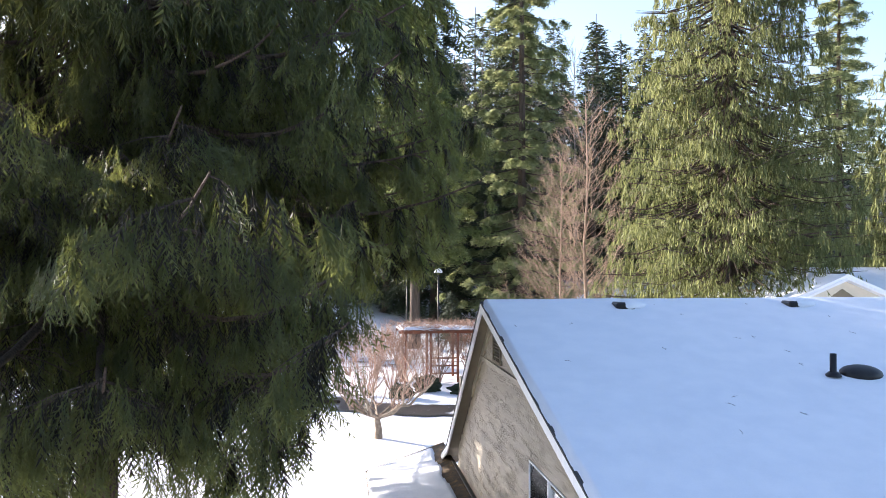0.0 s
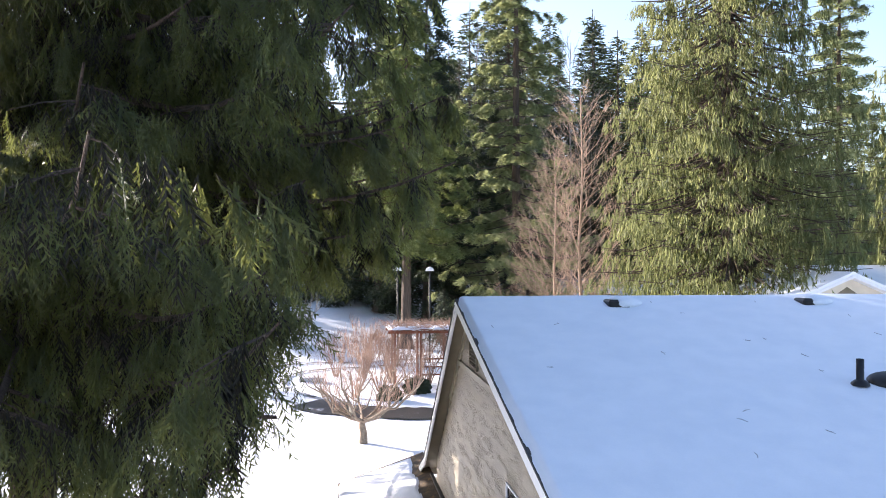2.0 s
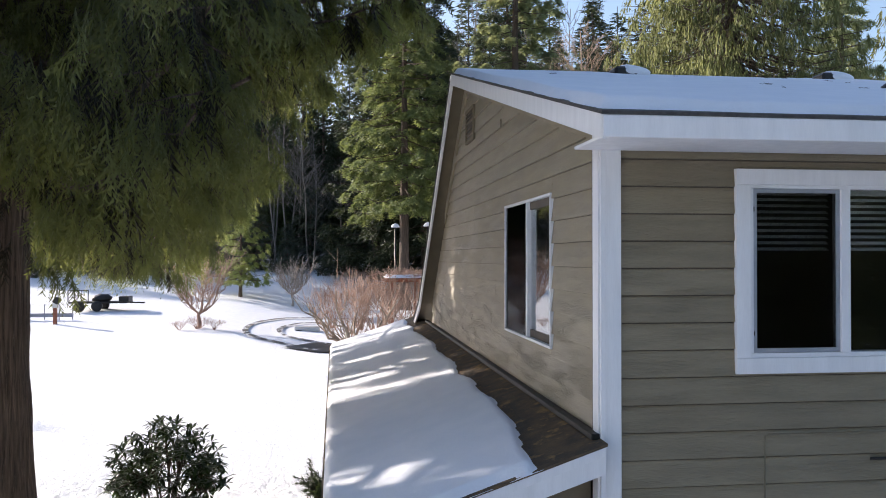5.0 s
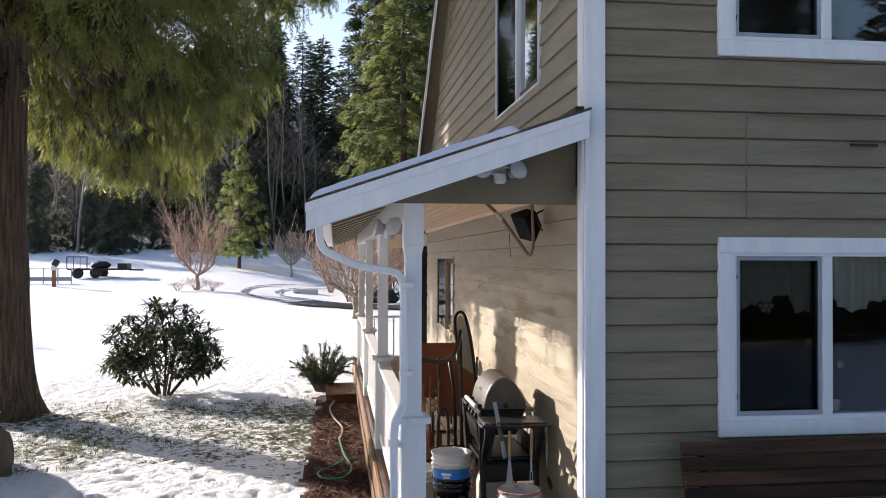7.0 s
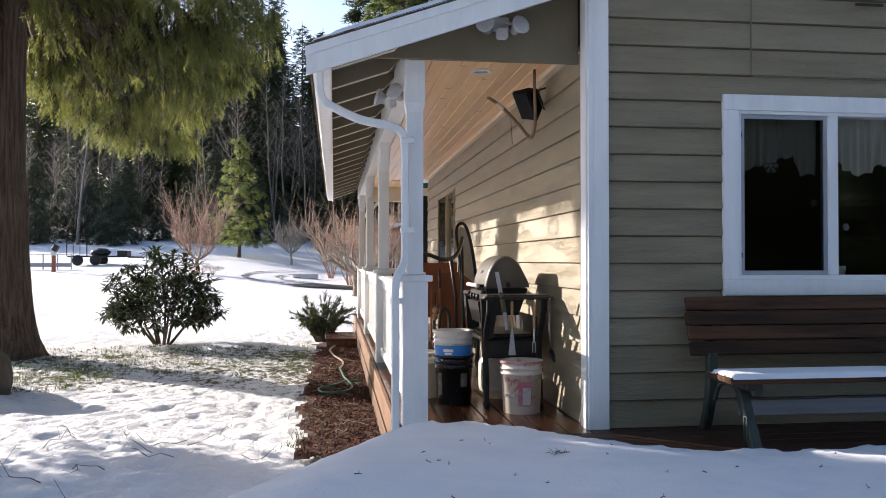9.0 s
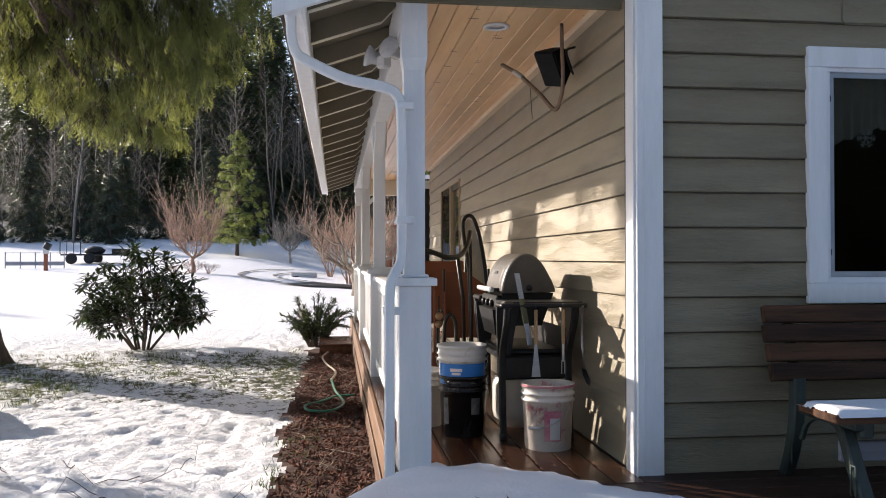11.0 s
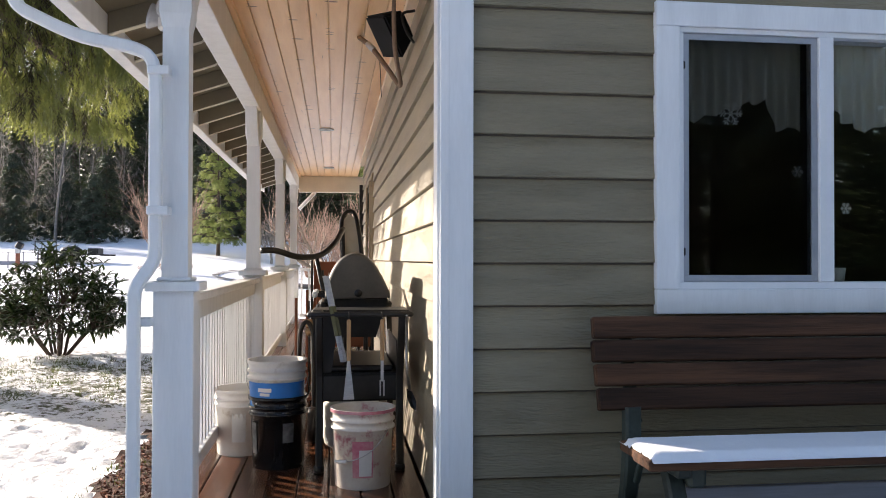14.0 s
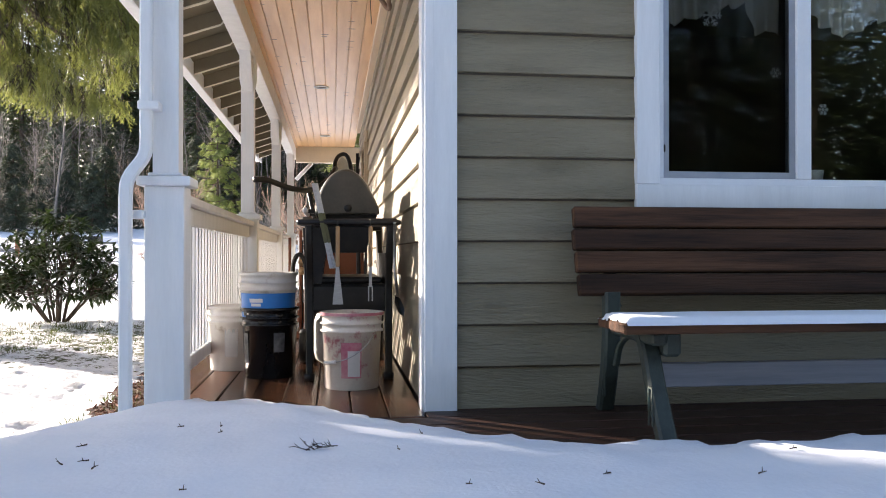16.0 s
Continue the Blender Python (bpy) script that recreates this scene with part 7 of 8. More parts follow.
croq = thing("croquet_stand", "small wooden croquet stand with balls and mallets", "game set", at=(-0.635, 3.2, 0.0))
slab("base", -0.12, 0.12, -0.1, 0.1, 0.0, 0.03, M_BRICKRED, croq)
for k, (dx, dy, h) in enumerate(((-0.08, -0.06, 0.78), (0.0, 0.05, 0.84), (0.08, -0.03, 0.8))):
    tube("mallet", [(dx, dy, 0.03), (dx, dy, h)], 0.011, M_BRICKRED, croq, "", 8)
    turned("mallet_head", [(0.03, 0), (0.032, 0.02), (0.032, 0.14), (0.03, 0.16)], M_BRICKRED, croq, sides=14, at=(dx, dy, h * 0.12))
for k, zz in enumerate((0.52, 0.588)):
    turned("ball", [(0.001, -0.034), (0.02, -0.028), (0.032, -0.01), (0.034, 0.0), (0.032, 0.01), (0.02, 0.028), (0.001, 0.034)], M_HANDLE, croq, "worn orange wooden ball", sides=16, at=(0.02, -0.09, zz))
tube("rod", [(0.02, -0.09, 0.03), (0.02, -0.09, 0.76)], 0.006, M_BLACK_METAL, croq, "", 6)

# speaker and bent stick on the wall
spk = thing("outdoor_speaker", "black wall speaker under the porch ceiling", "speaker", at=(-0.115, 1.1, 2.315))
bm = bmesh.new()
for vv in bmesh.ops.create_cube(bm, size=1)["verts"]:
    s = 1.0 if vv.co.x < 0 else 0.6
    vv.co = Vector((vv.co.x * 0.155, vv.co.y * 0.18 * s, vv.co.z * 0.255 * s))
bmesh.ops.bevel(bm, geom=bm.edges[:], offset=0.012, segments=2, affect="EDGES")
body = part("body", bm, M_SPEAKER, spk)
body.matrix_basis = pose(0, 0, 0, 14, -38, 25)
tube("bracket", smooth_path([(0.11, 0.0, -0.06), (0.06, -0.09, -0.02), (0.04, -0.1, 0.06), (0.11, -0.04, 0.1)], 5), 0.008, M_BLACK_METAL, spk, "", 6)
stick = thing("bent_stick", "bent peeled branch hung under the porch ceiling", "branch")
tube("branch", smooth_path([(-0.27, 2.05, 2.525), (-0.2, 1.78, 2.39), (-0.12, 1.5, 2.2), (-0.06, 1.345, 2.07), (-0.09, 1.08, 2.1), (-0.12, 0.92, 2.18), (-0.125, 0.925, 2.37), (-0.12, 0.95, 2.527)], 6),
     [0.016 - 0.00012 * k for k in range(43)], M_STICK, stick, "", 8)
tube("binding", [(-0.22, 1.85, 2.43), (-0.19, 1.73, 2.365)], 0.019, M_GREYPLASTIC, stick, "pale tape binding", 8)
tube("cord", [(-0.16, 1.62, 2.28), (-0.15, 1.6, 2.05)], 0.0025, M_BLACK, stick, "", 5)


def flood_light(label, m):
    fl = thing("flood_light", label, "lamp", "motion flood lights")
    slab("mount", -0.055, 0.055, -0.03, 0.0, -0.03, 0.07, M_GREYPLASTIC, fl, bevel=0.01)
    for sx in (-1, 1):
        hd = turned("lamp_head", [(0.02, -0.09), (0.035, -0.08), (0.04, -0.03), (0.062, 0.0), (0.064, 0.012), (0.058, 0.016), (0.03, 0.022), (0.001, 0.024)], M_LENS, fl, "clear ribbed lamp head", sides=20)
        hd.matrix_basis = pose(sx * 0.115, -0.09, 0.0, 75, 0, sx * 22)
        tube("arm", [(sx * 0.03, -0.02, 0.03), (sx * 0.085, -0.03, 0.02)], 0.012, M_GREYPLASTIC, fl, "", 8)
    slab("sensor", -0.038, 0.038, -0.09, -0.025, -0.09, -0.015, M_GREYPLASTIC, fl, "motion sensor", 0.012)
    fl.matrix_basis = m
    return fl


flood_light("double motion flood light on the porch gable", pose(-0.534, 0.199, 2.62))
flood_light("double motion flood light under the porch eave", pose(-1.175, 0.75, 2.26, 0, 0, -62))
for y in (1.05, 5.98, 9.9):
    c = thing("ceiling_light", "flush round white ceiling light", "lamp", "porch ceiling lights", at=(-0.51, y, 2.5295))
    turned("ring", [(0.075, 0.0), (0.085, -0.004), (0.082, -0.012), (0.06, -0.014), (0.058, -0.002)], M_VINYL, c, sides=28)
    turned("diffuser", [(0.0001, -0.006), (0.058, -0.006), (0.058, -0.002)], M_LENS, c, sides=28)

# cable and small fitting on the front wall
cable = thing("wall_cable", "thin taupe cable clipped to the siding", "cable")
tube("cable", [(4.2, -0.004, 2.985), (1.14, -0.004, 2.998), (1.118, -0.004, 2.98), (1.116, -0.004, 2.32), (1.13, -0.004, 2.303), (4.2, -0.004, 2.3)], 0.0045, M_RAFTER, cable, "", 6)
fit_ = thing("wall_slot", "small dark metal slot in the siding", "fitting")
slab("slot", 1.87, 2.07, -0.008, 0.006, 2.805, 2.822, M_BLACK_METAL, fit_, bevel=0.002)

# ---- bench ----
bench = thing("garden_bench", "dark stained plank bench with green cast legs", "bench")
B0, B1 = 0.605, 2.62
lean_t = -14
for k in range(4):
    z = 0.485 + k * 0.0925
    y = -0.2 + (z - 0.485) * 0.26
    bm = bmesh.new()
    box(bm, B0 + (0.012 if k == 3 else 0) - 0.004 * k, B1, -0.02, 0.02, 0, 0.087, bevel=0.006, turn=pose(0, y, z, lean_t, 0, 0))
    part("back_slat", bm, M_BENCHWOOD, bench)
for k in range(2):
    y = -0.735 + k * 0.168
    slab("seat_slat", B0 + 0.012 * k, B1, y, y + 0.16, 0.378, 0.415, M_BENCHWOOD, bench, bevel=0.006)
for x in (0.76, 2.4):
    leg = thing("leg_frame", "")
    leg.parent = bench
    for pts, w in (([(x, -0.5, 0.375), (x, -0.56, 0.3), (x, -0.63, 0.16), (x + 0.01, -0.7, 0.0)], 0.034), ([(x - 0.02, -0.2, 0.5), (x - 0.015, -0.185, 0.32), (x - 0.01, -0.14, 0.15), (x, -0.06, 0.0)], 0.034)):
        square_pipe("cast_leg", smooth_path(pts, 4), w * 1.9, 0.06, M_GREENMETAL, leg)
    slab("seat_bracket", x - 0.03, x + 0.03, -0.66, -0.2, 0.33, 0.377, M_GREENMETAL, leg, bevel=0.01)
    slab("corner_block", x + 0.034, x + 0.1, -0.62, -0.53, 0.285, 0.376, M_GREENMETAL, leg, "flared casting beside the leg", bevel=0.012)
    square_pipe("arch_brace", smooth_path([(x, -0.585, 0.2), (x, -0.545, 0.285), (x, -0.46, 0.325), (x, -0.34, 0.325), (x, -0.25, 0.285), (x, -0.2, 0.2)], 4), 0.022, 0.03, M_GREENMETAL, leg)
    for y, z in ((-0.66, 0.11), (-0.155, 0.13)):
        boxes("cast_panel", [(x - 0.037, x - 0.032, y - 0.02, y - 0.014, z - 0.06, z + 0.07), (x - 0.037, x - 0.032, y + 0.014, y + 0.02, z - 0.06, z + 0.07), (x - 0.037, x - 0.032, y - 0.02, y + 0.02, z + 0.07, z + 0.077)], M_GREENMETAL, leg)
    square_pipe("back_bracket", smooth_path([(x, -0.195, 0.44), (x, -0.145, 0.5), (x, -0.07, 0.79)], 4), 0.05, 0.03, M_GREENMETAL, leg)
slab("stretcher", 0.8, 2.4, -0.46, -0.43, 0.15, 0.242, M_GREYWOOD, bench, "weathered grey-blue stretcher board")
snow_on("bench_snow", span(B0 + 0.01, B1 - 0.02, 0.016), span(-0.75, -0.38, 0.012), lambda x, y: 0.4155, 0.022, "thin strip of snow along the bench seat", 14.0,
        lambda x, y: min(x - B0 - 0.008 - 0.02 * (y + 0.71) - 0.012 * wob(x, y, 30), y + 0.728 - 0.004 * wob(x, 3, 9), -0.45 + 0.012 * wob(x, 1, 5.0) - y, 0.06 if x < 1.72 or wob(x, y, 9) > -0.1 else -0.02), 0.03)

# ---- roof fittings ----
for x in (1.97, 4.75):
    vent = thing("roof_vent", "low box vent capped with snow near the ridge", "vent", "roof vents", at=(x, 4.98, roof_top(4.98) + 0.03))
    bm = bmesh.new()
    box(bm, -0.19, 0.12, -0.15, 0.15, -0.04, 0.1, bevel=0.03)
    part("hood", bm, M_BLACK_METAL, vent)
    bm = bmesh.new()
    bmesh.ops.create_uvsphere(bm, u_segments=24, v_segments=12, radius=1)
    for vv in bm.verts:
        q = vv.co.copy()
        vv.co = Vector((q.x * (0.3 if q.x > 0 else 0.17) + 0.03, q.y * 0.21 + 0.03, 0.05 + max(q.z, -0.9) * 0.095 * (1 - 0.25 * q.x)))
    part("snow_cap", bm, M_SNOW, vent, "rounded snow cap", True)
pipe = thing("vent_pipe", "black plumbing vent pipe through the roof snow", "pipe", at=(3.62, 2.2, roof_top(2.2)))
turned("pipe", [(0.04, -0.02), (0.04, 0.34), (0.034, 0.34), (0.034, 0.2)], M_BLACK, pipe, sides=18, cap=False)
turned("boot", [(0.1, 0.06), (0.09, 0.09), (0.05, 0.12)], M_BLACK, pipe, sides=18, cap=False)
dome = thing("roof_vent", "dark domed roof vent melted out of the snow", "vent", at=(4.02, 2.25, roof_top(2.25) + 0.05))
bm = bmesh.new()
bmesh.ops.create_uvsphere(bm, u_segments=24, v_segments=12, radius=1)
for vv in bm.verts:
    vv.co = Vector((vv.co.x * 0.27, vv.co.y * 0.2, 0.02 + vv.co.z * 0.1 - vv.co.y * -0.03))
part("dome", bm, M_BLACK_METAL, dome, "", True)
gv = thing("gable_vent", "louvred gable vent with a dark taupe frame", "vent")
boxes("frame", [(-0.01, 0.02, 5.46, 5.51, 5.62, 6.05), (-0.01, 0.02, 4.9, 4.95, 5.62, 6.05), (-0.01, 0.02, 4.95, 5.46, 5.62, 5.66), (-0.01, 0.02, 4.95, 5.46, 6.01, 6.05)], M_RAFTER, gv)
# black sheet stands in for the unlit space behind the slats
slab("backing", 0.01, 0.016, 4.95, 5.46, 5.66, 6.01, M_BLACK, gv, bevel=0)
for k in range(7):
    bm = bmesh.new()
    box(bm, -0.02, 0.02, 4.952, 5.458, -0.004, 0.004, turn=pose(0.0, 0, 5.69 + k * 0.048, 0, -35, 0))
    part("slat", bm, M_RAFTER, gv)
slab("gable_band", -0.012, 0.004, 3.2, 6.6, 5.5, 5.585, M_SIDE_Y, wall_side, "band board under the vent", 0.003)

# ---- hoses, twigs and tufts by the bed ----
hose = thing("garden_hose", "green garden hose lying in the mulch", "hose")
gz = lambda x, y: ground_z(x, y) + 0.085
tube("hose", smooth_path([(x, y, gz(x, y)) for x, y in ((-1.3, 4.6), (-1.5, 4.55), (-1.62, 4.3), (-1.78, 4.05), (-1.75, 3.8), (-1.6, 3.72), (-1.48, 3.85), (-1.42, 4.2), (-1.5, 4.9), (-1.55, 5.8))], 8), 0.011, M_HOSE, hose, "", 8)
hose2 = thing("garden_hose", "weathered tan hose along the mulch bed", "hose")
tube("hose", smooth_path([(x, y, gz(x, y)) for x, y in ((-1.55, 5.6), (-1.5, 6.4), (-1.62, 7.2), (-1.68, 8.0), (-1.6, 8.7))], 8), 0.013, M_HOSE_TAN, hose2, "", 8)


def strew(name, label, category, spots, length, radius, seed, material, zf, fork=True, raised=0.0):
    """Fallen twigs scattered over a surface, as one mesh."""
    rnd = np.random.RandomState(seed)
    st = ([], [], [0])
    for x, y in spots:
        a = rnd.uniform(0, 6.28)
        ln = length * rnd.uniform(0.4, 1.3)
        pts = []
        for k in range(5):
            a += rnd.normal(0, 0.25)
            pts.append((x, y, zf(x, y) + radius + raised * k / 4 * rnd.uniform(0, 1)))
            x, y = x + math.cos(a) * ln / 4, y + math.sin(a) * ln / 4
        v, f = sweep(pts, [radius * (1 - 0.15 * k) for k in range(5)], 4, False)
        add_mesh(st, [tuple(q) for q in v], quads_to_tris(f))
        if fork:
            p, q = Vector(pts[2]), Vector(pts[3])
            d = (q - p)
            d = Vector((d.x * 0.7 - d.y * 0.7, d.x * 0.7 + d.y * 0.7, d.z + 0.01))
            v, f = sweep([p, p + d * 1.2], [radius * 0.6, radius * 0.3], 3, False)
            add_mesh(st, [tuple(q) for q in v], quads_to_tris(f))
    ob = new(name, tri_mesh(name, np.concatenate(st[0]), np.concatenate(st[1]), material))
    return tagged(ob, label, category, kind="stuff")


rt = np.random.RandomState(17)
strew("fallen_twigs", "thin bare twigs fallen on the snowy lawn", "twigs", [(rt.uniform(-5, -2.2), rt.uniform(-1.2, 2.5)) for _ in range(34)], 0.35, 0.0035, 3, M_LIMB, lambda x, y: ground_z(x, y) + lawn_relief(x, y) + 0.01, raised=0.16)
strew("bed_twigs", "dry stalks lying on the mulch", "twigs", [(rt.uniform(-1.9, -1.3), rt.uniform(1.2, 7)) for _ in range(30)], 0.3, 0.004, 5, M_PALEBARK, lambda x, y: gz(x, y) - 0.01, raised=0.08)
strew("bank_debris", "needles and bits of twig on the snow bank", "twigs", [(rt.uniform(-1.8, 2.6), rt.uniform(-2.6, -0.4)) for _ in range(60)], 0.03, 0.0028, 7, M_LIMB, lambda x, y: bank_z(x, y) + 0.001)
strew("roof_debris", "needles and twigs blown onto the roof snow", "twigs", [(rt.uniform(0, 5), rt.uniform(0, 5.2)) for _ in range(20)], 0.09, 0.003, 9, M_LIMB, lambda x, y: roof_top(y) + 0.1)
strew("cedar_sprig", "small fallen cedar sprig on the snow bank", "twigs", [(-0.46 + 0.012 * k, -0.88 + 0.004 * k) for k in range(9)], 0.06, 0.0022, 12, M_LIMB, lambda x, y: bank_z(x, y) + 0.004, raised=0.015)


def blades(name, label, spots, seed, hgt):
    rnd = np.random.RandomState(seed)
    v, f = [], []
    for x, y in spots:
        for _ in range(14):
            px, py = x + rnd.normal(0, 0.05), y + rnd.normal(0, 0.05)
            a, h = rnd.uniform(0, 6.28), hgt * rnd.uniform(0.4, 1.2)
            z = ground_z(px, py) + 0.03
            k = len(v)
            dx, dy = math.cos(a) * 0.004, math.sin(a) * 0.004
            lx, ly = rnd.normal(0, 0.4) * h, rnd.normal(0, 0.4) * h
            v += [(px - dx, py - dy, z), (px + dx, py + dy, z), (px + lx, py + ly, z + h)]
            f.append((k, k + 1, k + 2))
    return tagged(new(name, tri_mesh(name, np.array(v), np.array(f), M_GRASS)), label, "grass", kind="stuff")


spots = [(rt.uniform(-7, -2.0), rt.uniform(5.5, 9.5)) for _ in range(330)] + [(rt.uniform(-1.95, -1.5), rt.uniform(1.2, 3.2)) for _ in range(22)] + [(rt.uniform(-5.6, -4.4), rt.uniform(4.5, 7)) for _ in range(60)]
blades("grass_blades", "sparse green grass blades showing through thawed snow", spots, 19, 0.06)
rock = thing("boulder", "mossy dark boulder with snow on top beside the cedar", "rock", at=(-5.72, 4.8, -0.5))
bm = bmesh.new()
bmesh.ops.create_icosphere(bm, subdivisions=4, radius=1)
for vv in bm.verts:
    nn = 1 + 0.25 * noise.noise(vv.co * 1.3) + 0.06 * noise.noise(vv.co * 5)
    vv.co = Vector((vv.co.x * 0.5 * nn, vv.co.y * 0.5 * nn, vv.co.z * 0.62 * nn + 0.2))
part("stone", bm, M_ROCK, rock, "", True)
bm = bmesh.new()
bmesh.ops.create_icosphere(bm, subdivisions=3, radius=1)
for vv in bm.verts:
    nn = 1 + 0.3 * noise.noise(vv.co * 2)
    vv.co = Vector((vv.co.x * 0.3 * nn, vv.co.y * 0.3 * nn, 0.74 + vv.co.z * 0.08 * nn))
part("snow_patch", bm, M_SNOW, rock, "patch of snow", True)

# ---- out in the field ----
tr = thing("utility_trailer", "flat utility trailer with a mesh tailgate, loaded with dark gear", "trailer", at=on_ground(-16.2, 50.0))
slab("bed", -1.9, 1.6, -0.8, 0.8, 0.5, 0.6, M_BLACK_METAL, tr)
boxes("tailgate", [(-1.95, -1.9, -0.8, -0.76, 0.6, 1.35), (-0.75, -0.7, -0.8, -0.76, 0.6, 1.35), (-1.9, -0.75, -0.8, -0.76, 1.3, 1.35), (-1.55, -1.52, -0.8, -0.76, 0.6, 1.3), (-1.15, -1.12, -0.8, -0.76, 0.6, 1.3)], M_BLACK_METAL, tr)
for sy in (-0.85, 0.85):
    w_ = turned("wheel", [(0.1, -0.09), (0.3, -0.1), (0.33, -0.05), (0.33, 0.05), (0.3, 0.1), (0.1, 0.09)], M_BLACK, tr, sides=24)
    w_.matrix_basis = pose(-0.2, sy, 0.33, 90, 0, 0)
slab("toolbox", 1.05, 1.65, -0.6, 0.5, 0.6, 0.92, M_BLACK, tr, "dark tool box")
tube("drawbar", [(1.6, 0, 0.52), (2.5, 0, 0.5)], 0.05, M_BLACK_METAL, tr)
gear = thing("covered_mower", "dark machine under a snowy tarpaulin on the trailer", "machine", at=(-16.3, 50.0, ground_z(-16.2, 50) + 0.57))
bm = bmesh.new()
bmesh.ops.create_icosphere(bm, subdivisions=3, radius=1)
for vv in bm.verts:
    nn = 1 + 0.2 * noise.noise(vv.co * 2)
    vv.co = Vector((vv.co.x * 0.6 * nn, vv.co.y * 0.5 * nn, 0.18 + vv.co.z * 0.3 * nn))
part("cover", bm, M_BLACK, gear, "", True)
tub = turned("spare_tyre", [(0.12, 0.0), (0.3, 0.0), (0.34, 0.1), (0.3, 0.2), (0.12, 0.2)], M_BLACK, None, sides=20)
tagged(tub, "dark spare tyre leaning at the trailer", "tyre")
tub.matrix_basis = pose(-17.4, 49.0, ground_z(-17.4, 49) + 0.32, 80, 0, 10)
gar = thing("garden_bed", "fenced raised garden bed of grey boards in snow", "garden bed", at=on_ground(-18.3, 45.5))
boxes("board", [(-1.6, 1.6, -0.04, 0.0, 0.2, 0.42)], M_GREYWOOD, gar)
for x in (-1.6, -0.8, 0.0, 0.8, 1.55):
    slab("stake", x, x + 0.05, -0.06, -0.01, 0.0, 0.95, M_GREYWOOD, gar)
slab("wire_rail", -1.6, 1.6, -0.045, -0.035, 0.9, 0.92, M_BLACK_METAL, gar)
fp = thing("feeder_post", "brown wooden post topped with a tilted dark feeder", "post", at=on_ground(-17.1, 43.6))
slab("post", -0.09, 0.09, -0.09, 0.09, 0.0, 0.95, M_BRICKRED, fp)
slab("bracket", -0.12, 0.12, -0.12, 0.12, 0.95, 1.2, M_GREYPLASTIC, fp)
bm = bmesh.new()
box(bm, -0.16, 0.16, -0.16, 0.16, 0.0, 0.36, bevel=0.04, turn=pose(0, 0, 1.2, 0, 28, 0))
part("feeder", bm, M_BLACK, fp)
for x, y, s in ((-9.0, 41.0, 1.0), (-8.1, 40.8, 0.8), (-9.9, 40.7, 0.7)):
    c = copy_thing(sh, pose(x, y, ground_z(x, y), 0, 0, x * 50))
    c.scale = (s * 0.5, s * 0.5, s * 0.22)

# lamp posts, arbour and garden beyond the drive
for x, y in ((2.41, 51.5), (4.4, 49.4)):
    lp = thing("street_lamp", "tall dark yard lamp with a snow-capped white dome", "lamp", "yard lamps", at=on_ground(x, y))
    h = 6.25 - ground_z(x, y)
    tube("pole", [(0, 0, 0), (0, 0, h)], 0.06, M_BLACK_METAL, lp, "", 8)
    turned("dome", [(0.28, 0.0), (0.3, 0.05), (0.2, 0.2), (0.05, 0.28), (0.001, 0.29)], M_BULB, lp, "snow-capped white dome", sides=18, at=(0, 0, h))
arb = thing("arbour", "rustic red-brown arbour with snow on its twig roof", "arbour", at=on_ground(3.4, 42.5))
for x in (-1.9, -0.4, 1.2, 2.6):
    for y in (-1.1, 1.1):
        slab("post", x - 0.07, x + 0.07, y - 0.07, y + 0.07, 0.0, 2.9, M_BRICKRED, arb)
for y in (-1.1, 1.1):
    slab("beam", -2.3, 3.0, y - 0.05, y + 0.05, 2.9, 3.05, M_BRICKRED, arb)
for k in range(14):
    slab("rafter", -2.2 + k * 0.39, -2.14 + k * 0.39, -1.5, 1.5, 3.052, 3.14, M_BRICKRED, arb)
for z in (0.5, 0.95, 1.4):
    slab("lattice_rail", -0.4, 1.2, -1.13, -1.08, z, z + 0.09, M_BRICKRED, arb)
strew("arbour_vines", "tangle of bare vines over the arbour", "vine", [(rt.uniform(1.2, 6.4), rt.uniform(41, 44)) for _ in range(420)], 0.9, 0.014, 21, M_TWIG, lambda x, y: ground_z(3.4, 42.5) + 3.15 + 0.22 * abs(wob(x, y, 1.5)), raised=0.5)
snow_on("arbour_snow", span(1.1, 6.3, 0.15), span(41.0, 44.0, 0.15), lambda x, y: ground_z(3.4, 42.5) + 3.12, 0.16, "patchy snow on the arbour roof", 30.0, lambda x, y: min(0.3 * wob(x, y, 1.3, 6) + 0.06, x - 1.1, 6.3 - x, y - 41, 44 - y))
for i, (x, y, w, h) in enumerate(((5.0, 37.6, 1.3, 0.45), (6.6, 37.9, 1.0, 0.4), (2.5, 38.6, 0.7, 0.6), (0.9, 36.8, 0.6, 0.5))):
    b = thing("low_hedge", "low dark hedge with snow caught on top", "shrub", "low hedges", at=on_ground(x, y))
    bm = bmesh.new()
    bmesh.ops.create_icosphere(bm, subdivisions=4, radius=1)
    for vv in bm.verts:
        nn = 1 + 0.4 * noise.noise(vv.co * 3 + Vector((i, 0, 0))) + 0.15 * noise.noise(vv.co * 9)
        vv.co = Vector((vv.co.x * w * nn, vv.co.y * 0.4 * nn, h * 0.5 + vv.co.z * h * nn))
    part("clump", bm, M_FIR_DARK, b)
lan = thing("bird_feeder", "pale hanging bird feeder in the apple tree", "feeder", at=(-1.2, 27.4, 0.85))
turned("jar", [(0.07, 0), (0.11, 0.05), (0.11, 0.3), (0.05, 0.42), (0.01, 0.44)], M_CREAM, lan, sides=14)
tube("cord", [(0, 0, 0.44), (0, 0, 0.9)], 0.01, M_BLACK, lan, "", 4)
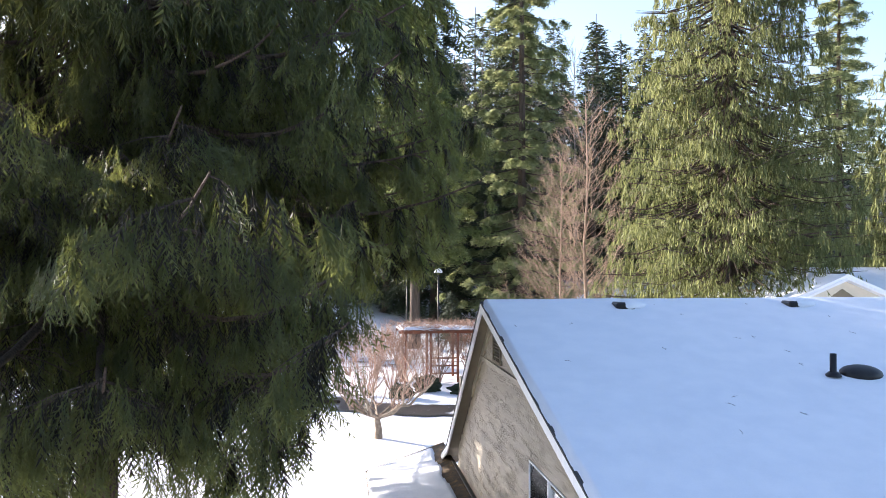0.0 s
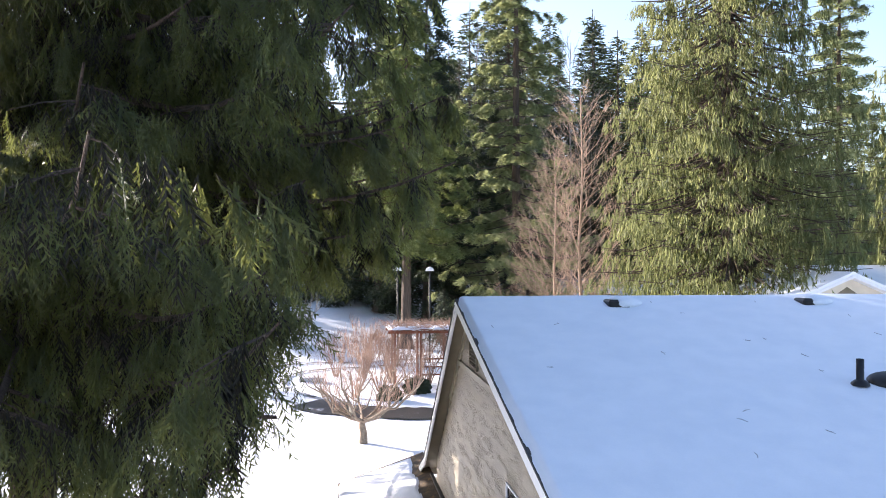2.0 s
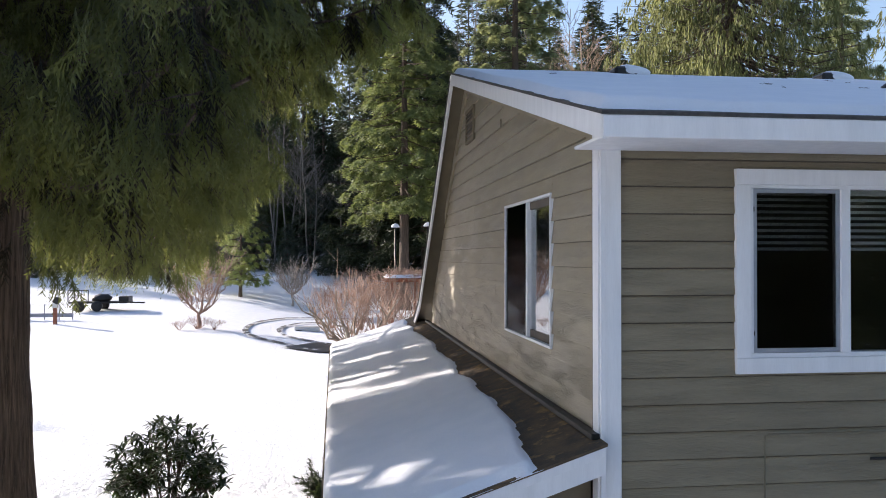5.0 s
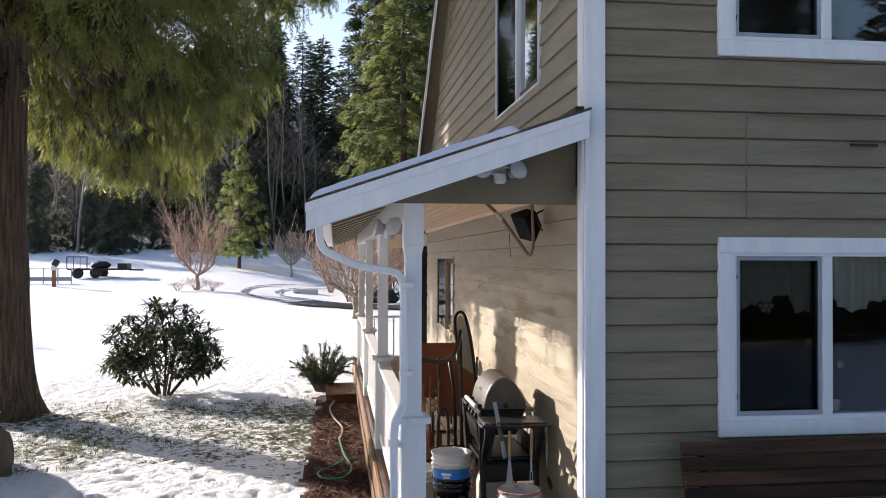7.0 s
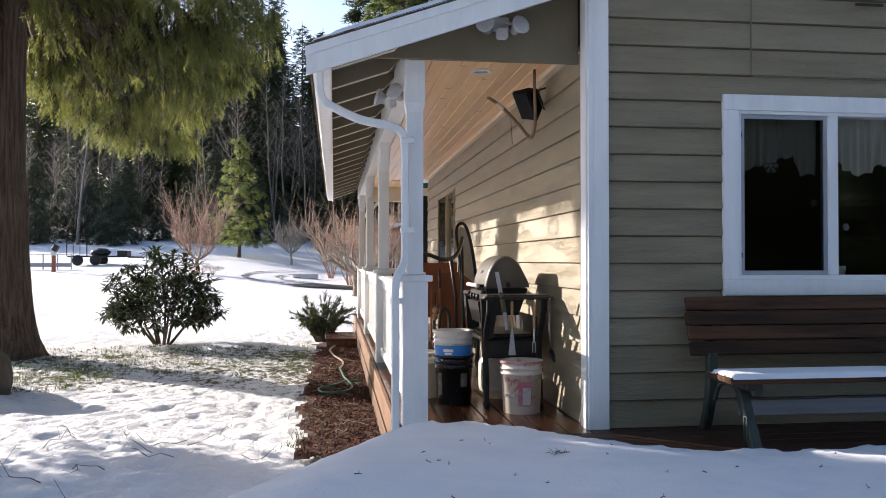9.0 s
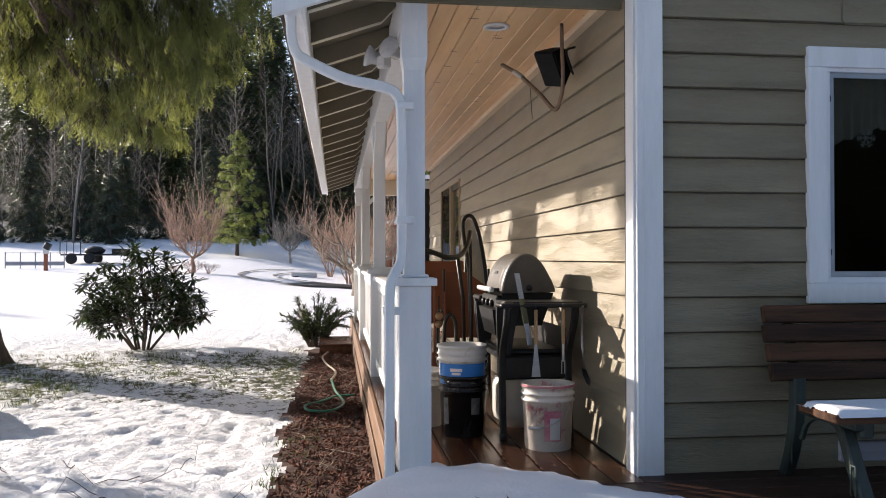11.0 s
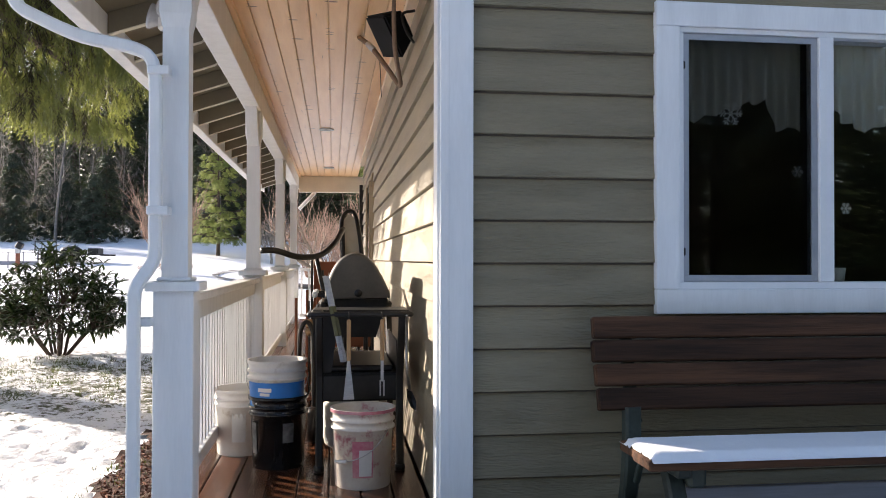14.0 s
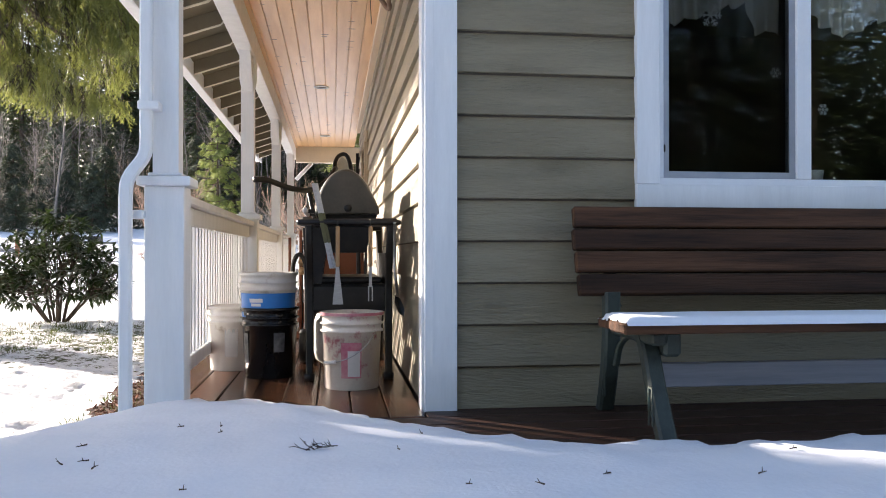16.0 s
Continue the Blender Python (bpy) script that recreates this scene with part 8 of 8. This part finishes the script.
pat = thing("stone_lantern", "grey garden planter with snow beside the drive", "planter", at=on_ground(-3.2, 42.0))
slab("trough", -0.7, 0.7, -0.3, 0.3, 0.0, 0.28, M_GREYPLASTIC, pat, bevel=0.05)
slab("foot", -0.6, -0.3, -0.32, 0.32, 0.0, 0.1, M_BLACK, pat)

# ---- the neighbouring building behind the ridge ----
nb_ = thing("neighbour_house", "cream gabled outbuilding with snow on its roof", "house", at=(18.4, 25.0, 0.0))
solid("gable_wall", [(-3.4, 0, -0.4), (3.4, 0, -0.4), (3.4, 0, 4.95), (0, 0, 6.35), (-3.4, 0, 4.95), (-3.4, 0.2, -0.4), (3.4, 0.2, -0.4), (3.4, 0.2, 4.95), (0, 0.2, 6.35), (-3.4, 0.2, 4.95)],
      [(0, 1, 2, 3, 4), (9, 8, 7, 6, 5), (0, 5, 6, 1), (1, 6, 7, 2), (2, 7, 8, 3), (3, 8, 9, 4), (4, 9, 5, 0)], M_CREAM, nb_)
solid("side_wall", [(-3.4, 0.2, -0.4), (-3.4, 7, -0.4), (-3.4, 7, 4.95), (-3.4, 0.2, 4.95), (-3.2, 0.2, -0.4), (-3.2, 7, -0.4), (-3.2, 7, 4.95), (-3.2, 0.2, 4.95)],
      [(0, 1, 2, 3), (7, 6, 5, 4), (0, 4, 5, 1), (1, 5, 6, 2), (2, 6, 7, 3), (3, 7, 4, 0)], M_CREAM, nb_)
for sg in (-1, 1):
    rv = [(0, -0.5, 6.5), (sg * 3.9, -0.5, 4.89), (sg * 3.9, 8, 4.89), (0, 8, 6.5), (0, -0.5, 6.38), (sg * 3.9, -0.5, 4.77), (sg * 3.9, 8, 4.77), (0, 8, 6.38)]
    ff = [(0, 1, 2, 3), (7, 6, 5, 4), (0, 4, 5, 1), (1, 5, 6, 2), (2, 6, 7, 3), (3, 7, 4, 0)]
    solid("roof_plane", [(x, y, z - 0.06) for x, y, z in rv], ff, M_WHITE, nb_)
    solid("roof_snow", [(x, y + 0.04, z + 0.06) for x, y, z in rv], ff, M_SNOW, nb_, "blanket of snow")
solid("main_roof", [(0.5, 3, 5.4), (14, 3, 5.4), (14, 7, 6.75), (0.5, 7, 6.75), (14, 11, 5.4), (0.5, 11, 5.4)], [(0, 1, 2, 3), (3, 2, 4, 5), (0, 3, 5), (1, 4, 2), (0, 5, 4, 1)], M_SNOW, nb_, "snowy main roof")
solid("main_wall", [(0.8, 3.5, -0.4), (14, 3.5, -0.4), (14, 3.5, 5.4), (0.8, 3.5, 5.4), (0.8, 10.5, -0.4), (14, 10.5, -0.4), (14, 10.5, 5.4), (0.8, 10.5, 5.4)], [(0, 1, 2, 3), (7, 6, 5, 4), (1, 5, 6, 2), (4, 0, 3, 7)], M_CREAM, nb_)
# dark triangle set on the wall, a recess's shade painted in
solid("gable_recess", [(-0.7, -0.02, 5.5), (0.7, -0.02, 5.5), (0, -0.02, 5.95), (-0.7, 0.01, 5.5), (0.7, 0.01, 5.5), (0, 0.01, 5.95)], [(0, 1, 2), (5, 4, 3), (0, 3, 4, 1), (1, 4, 5, 2), (2, 5, 3, 0)], M_RAFTER, nb_, "louvre panel with shade put into its dark colour")
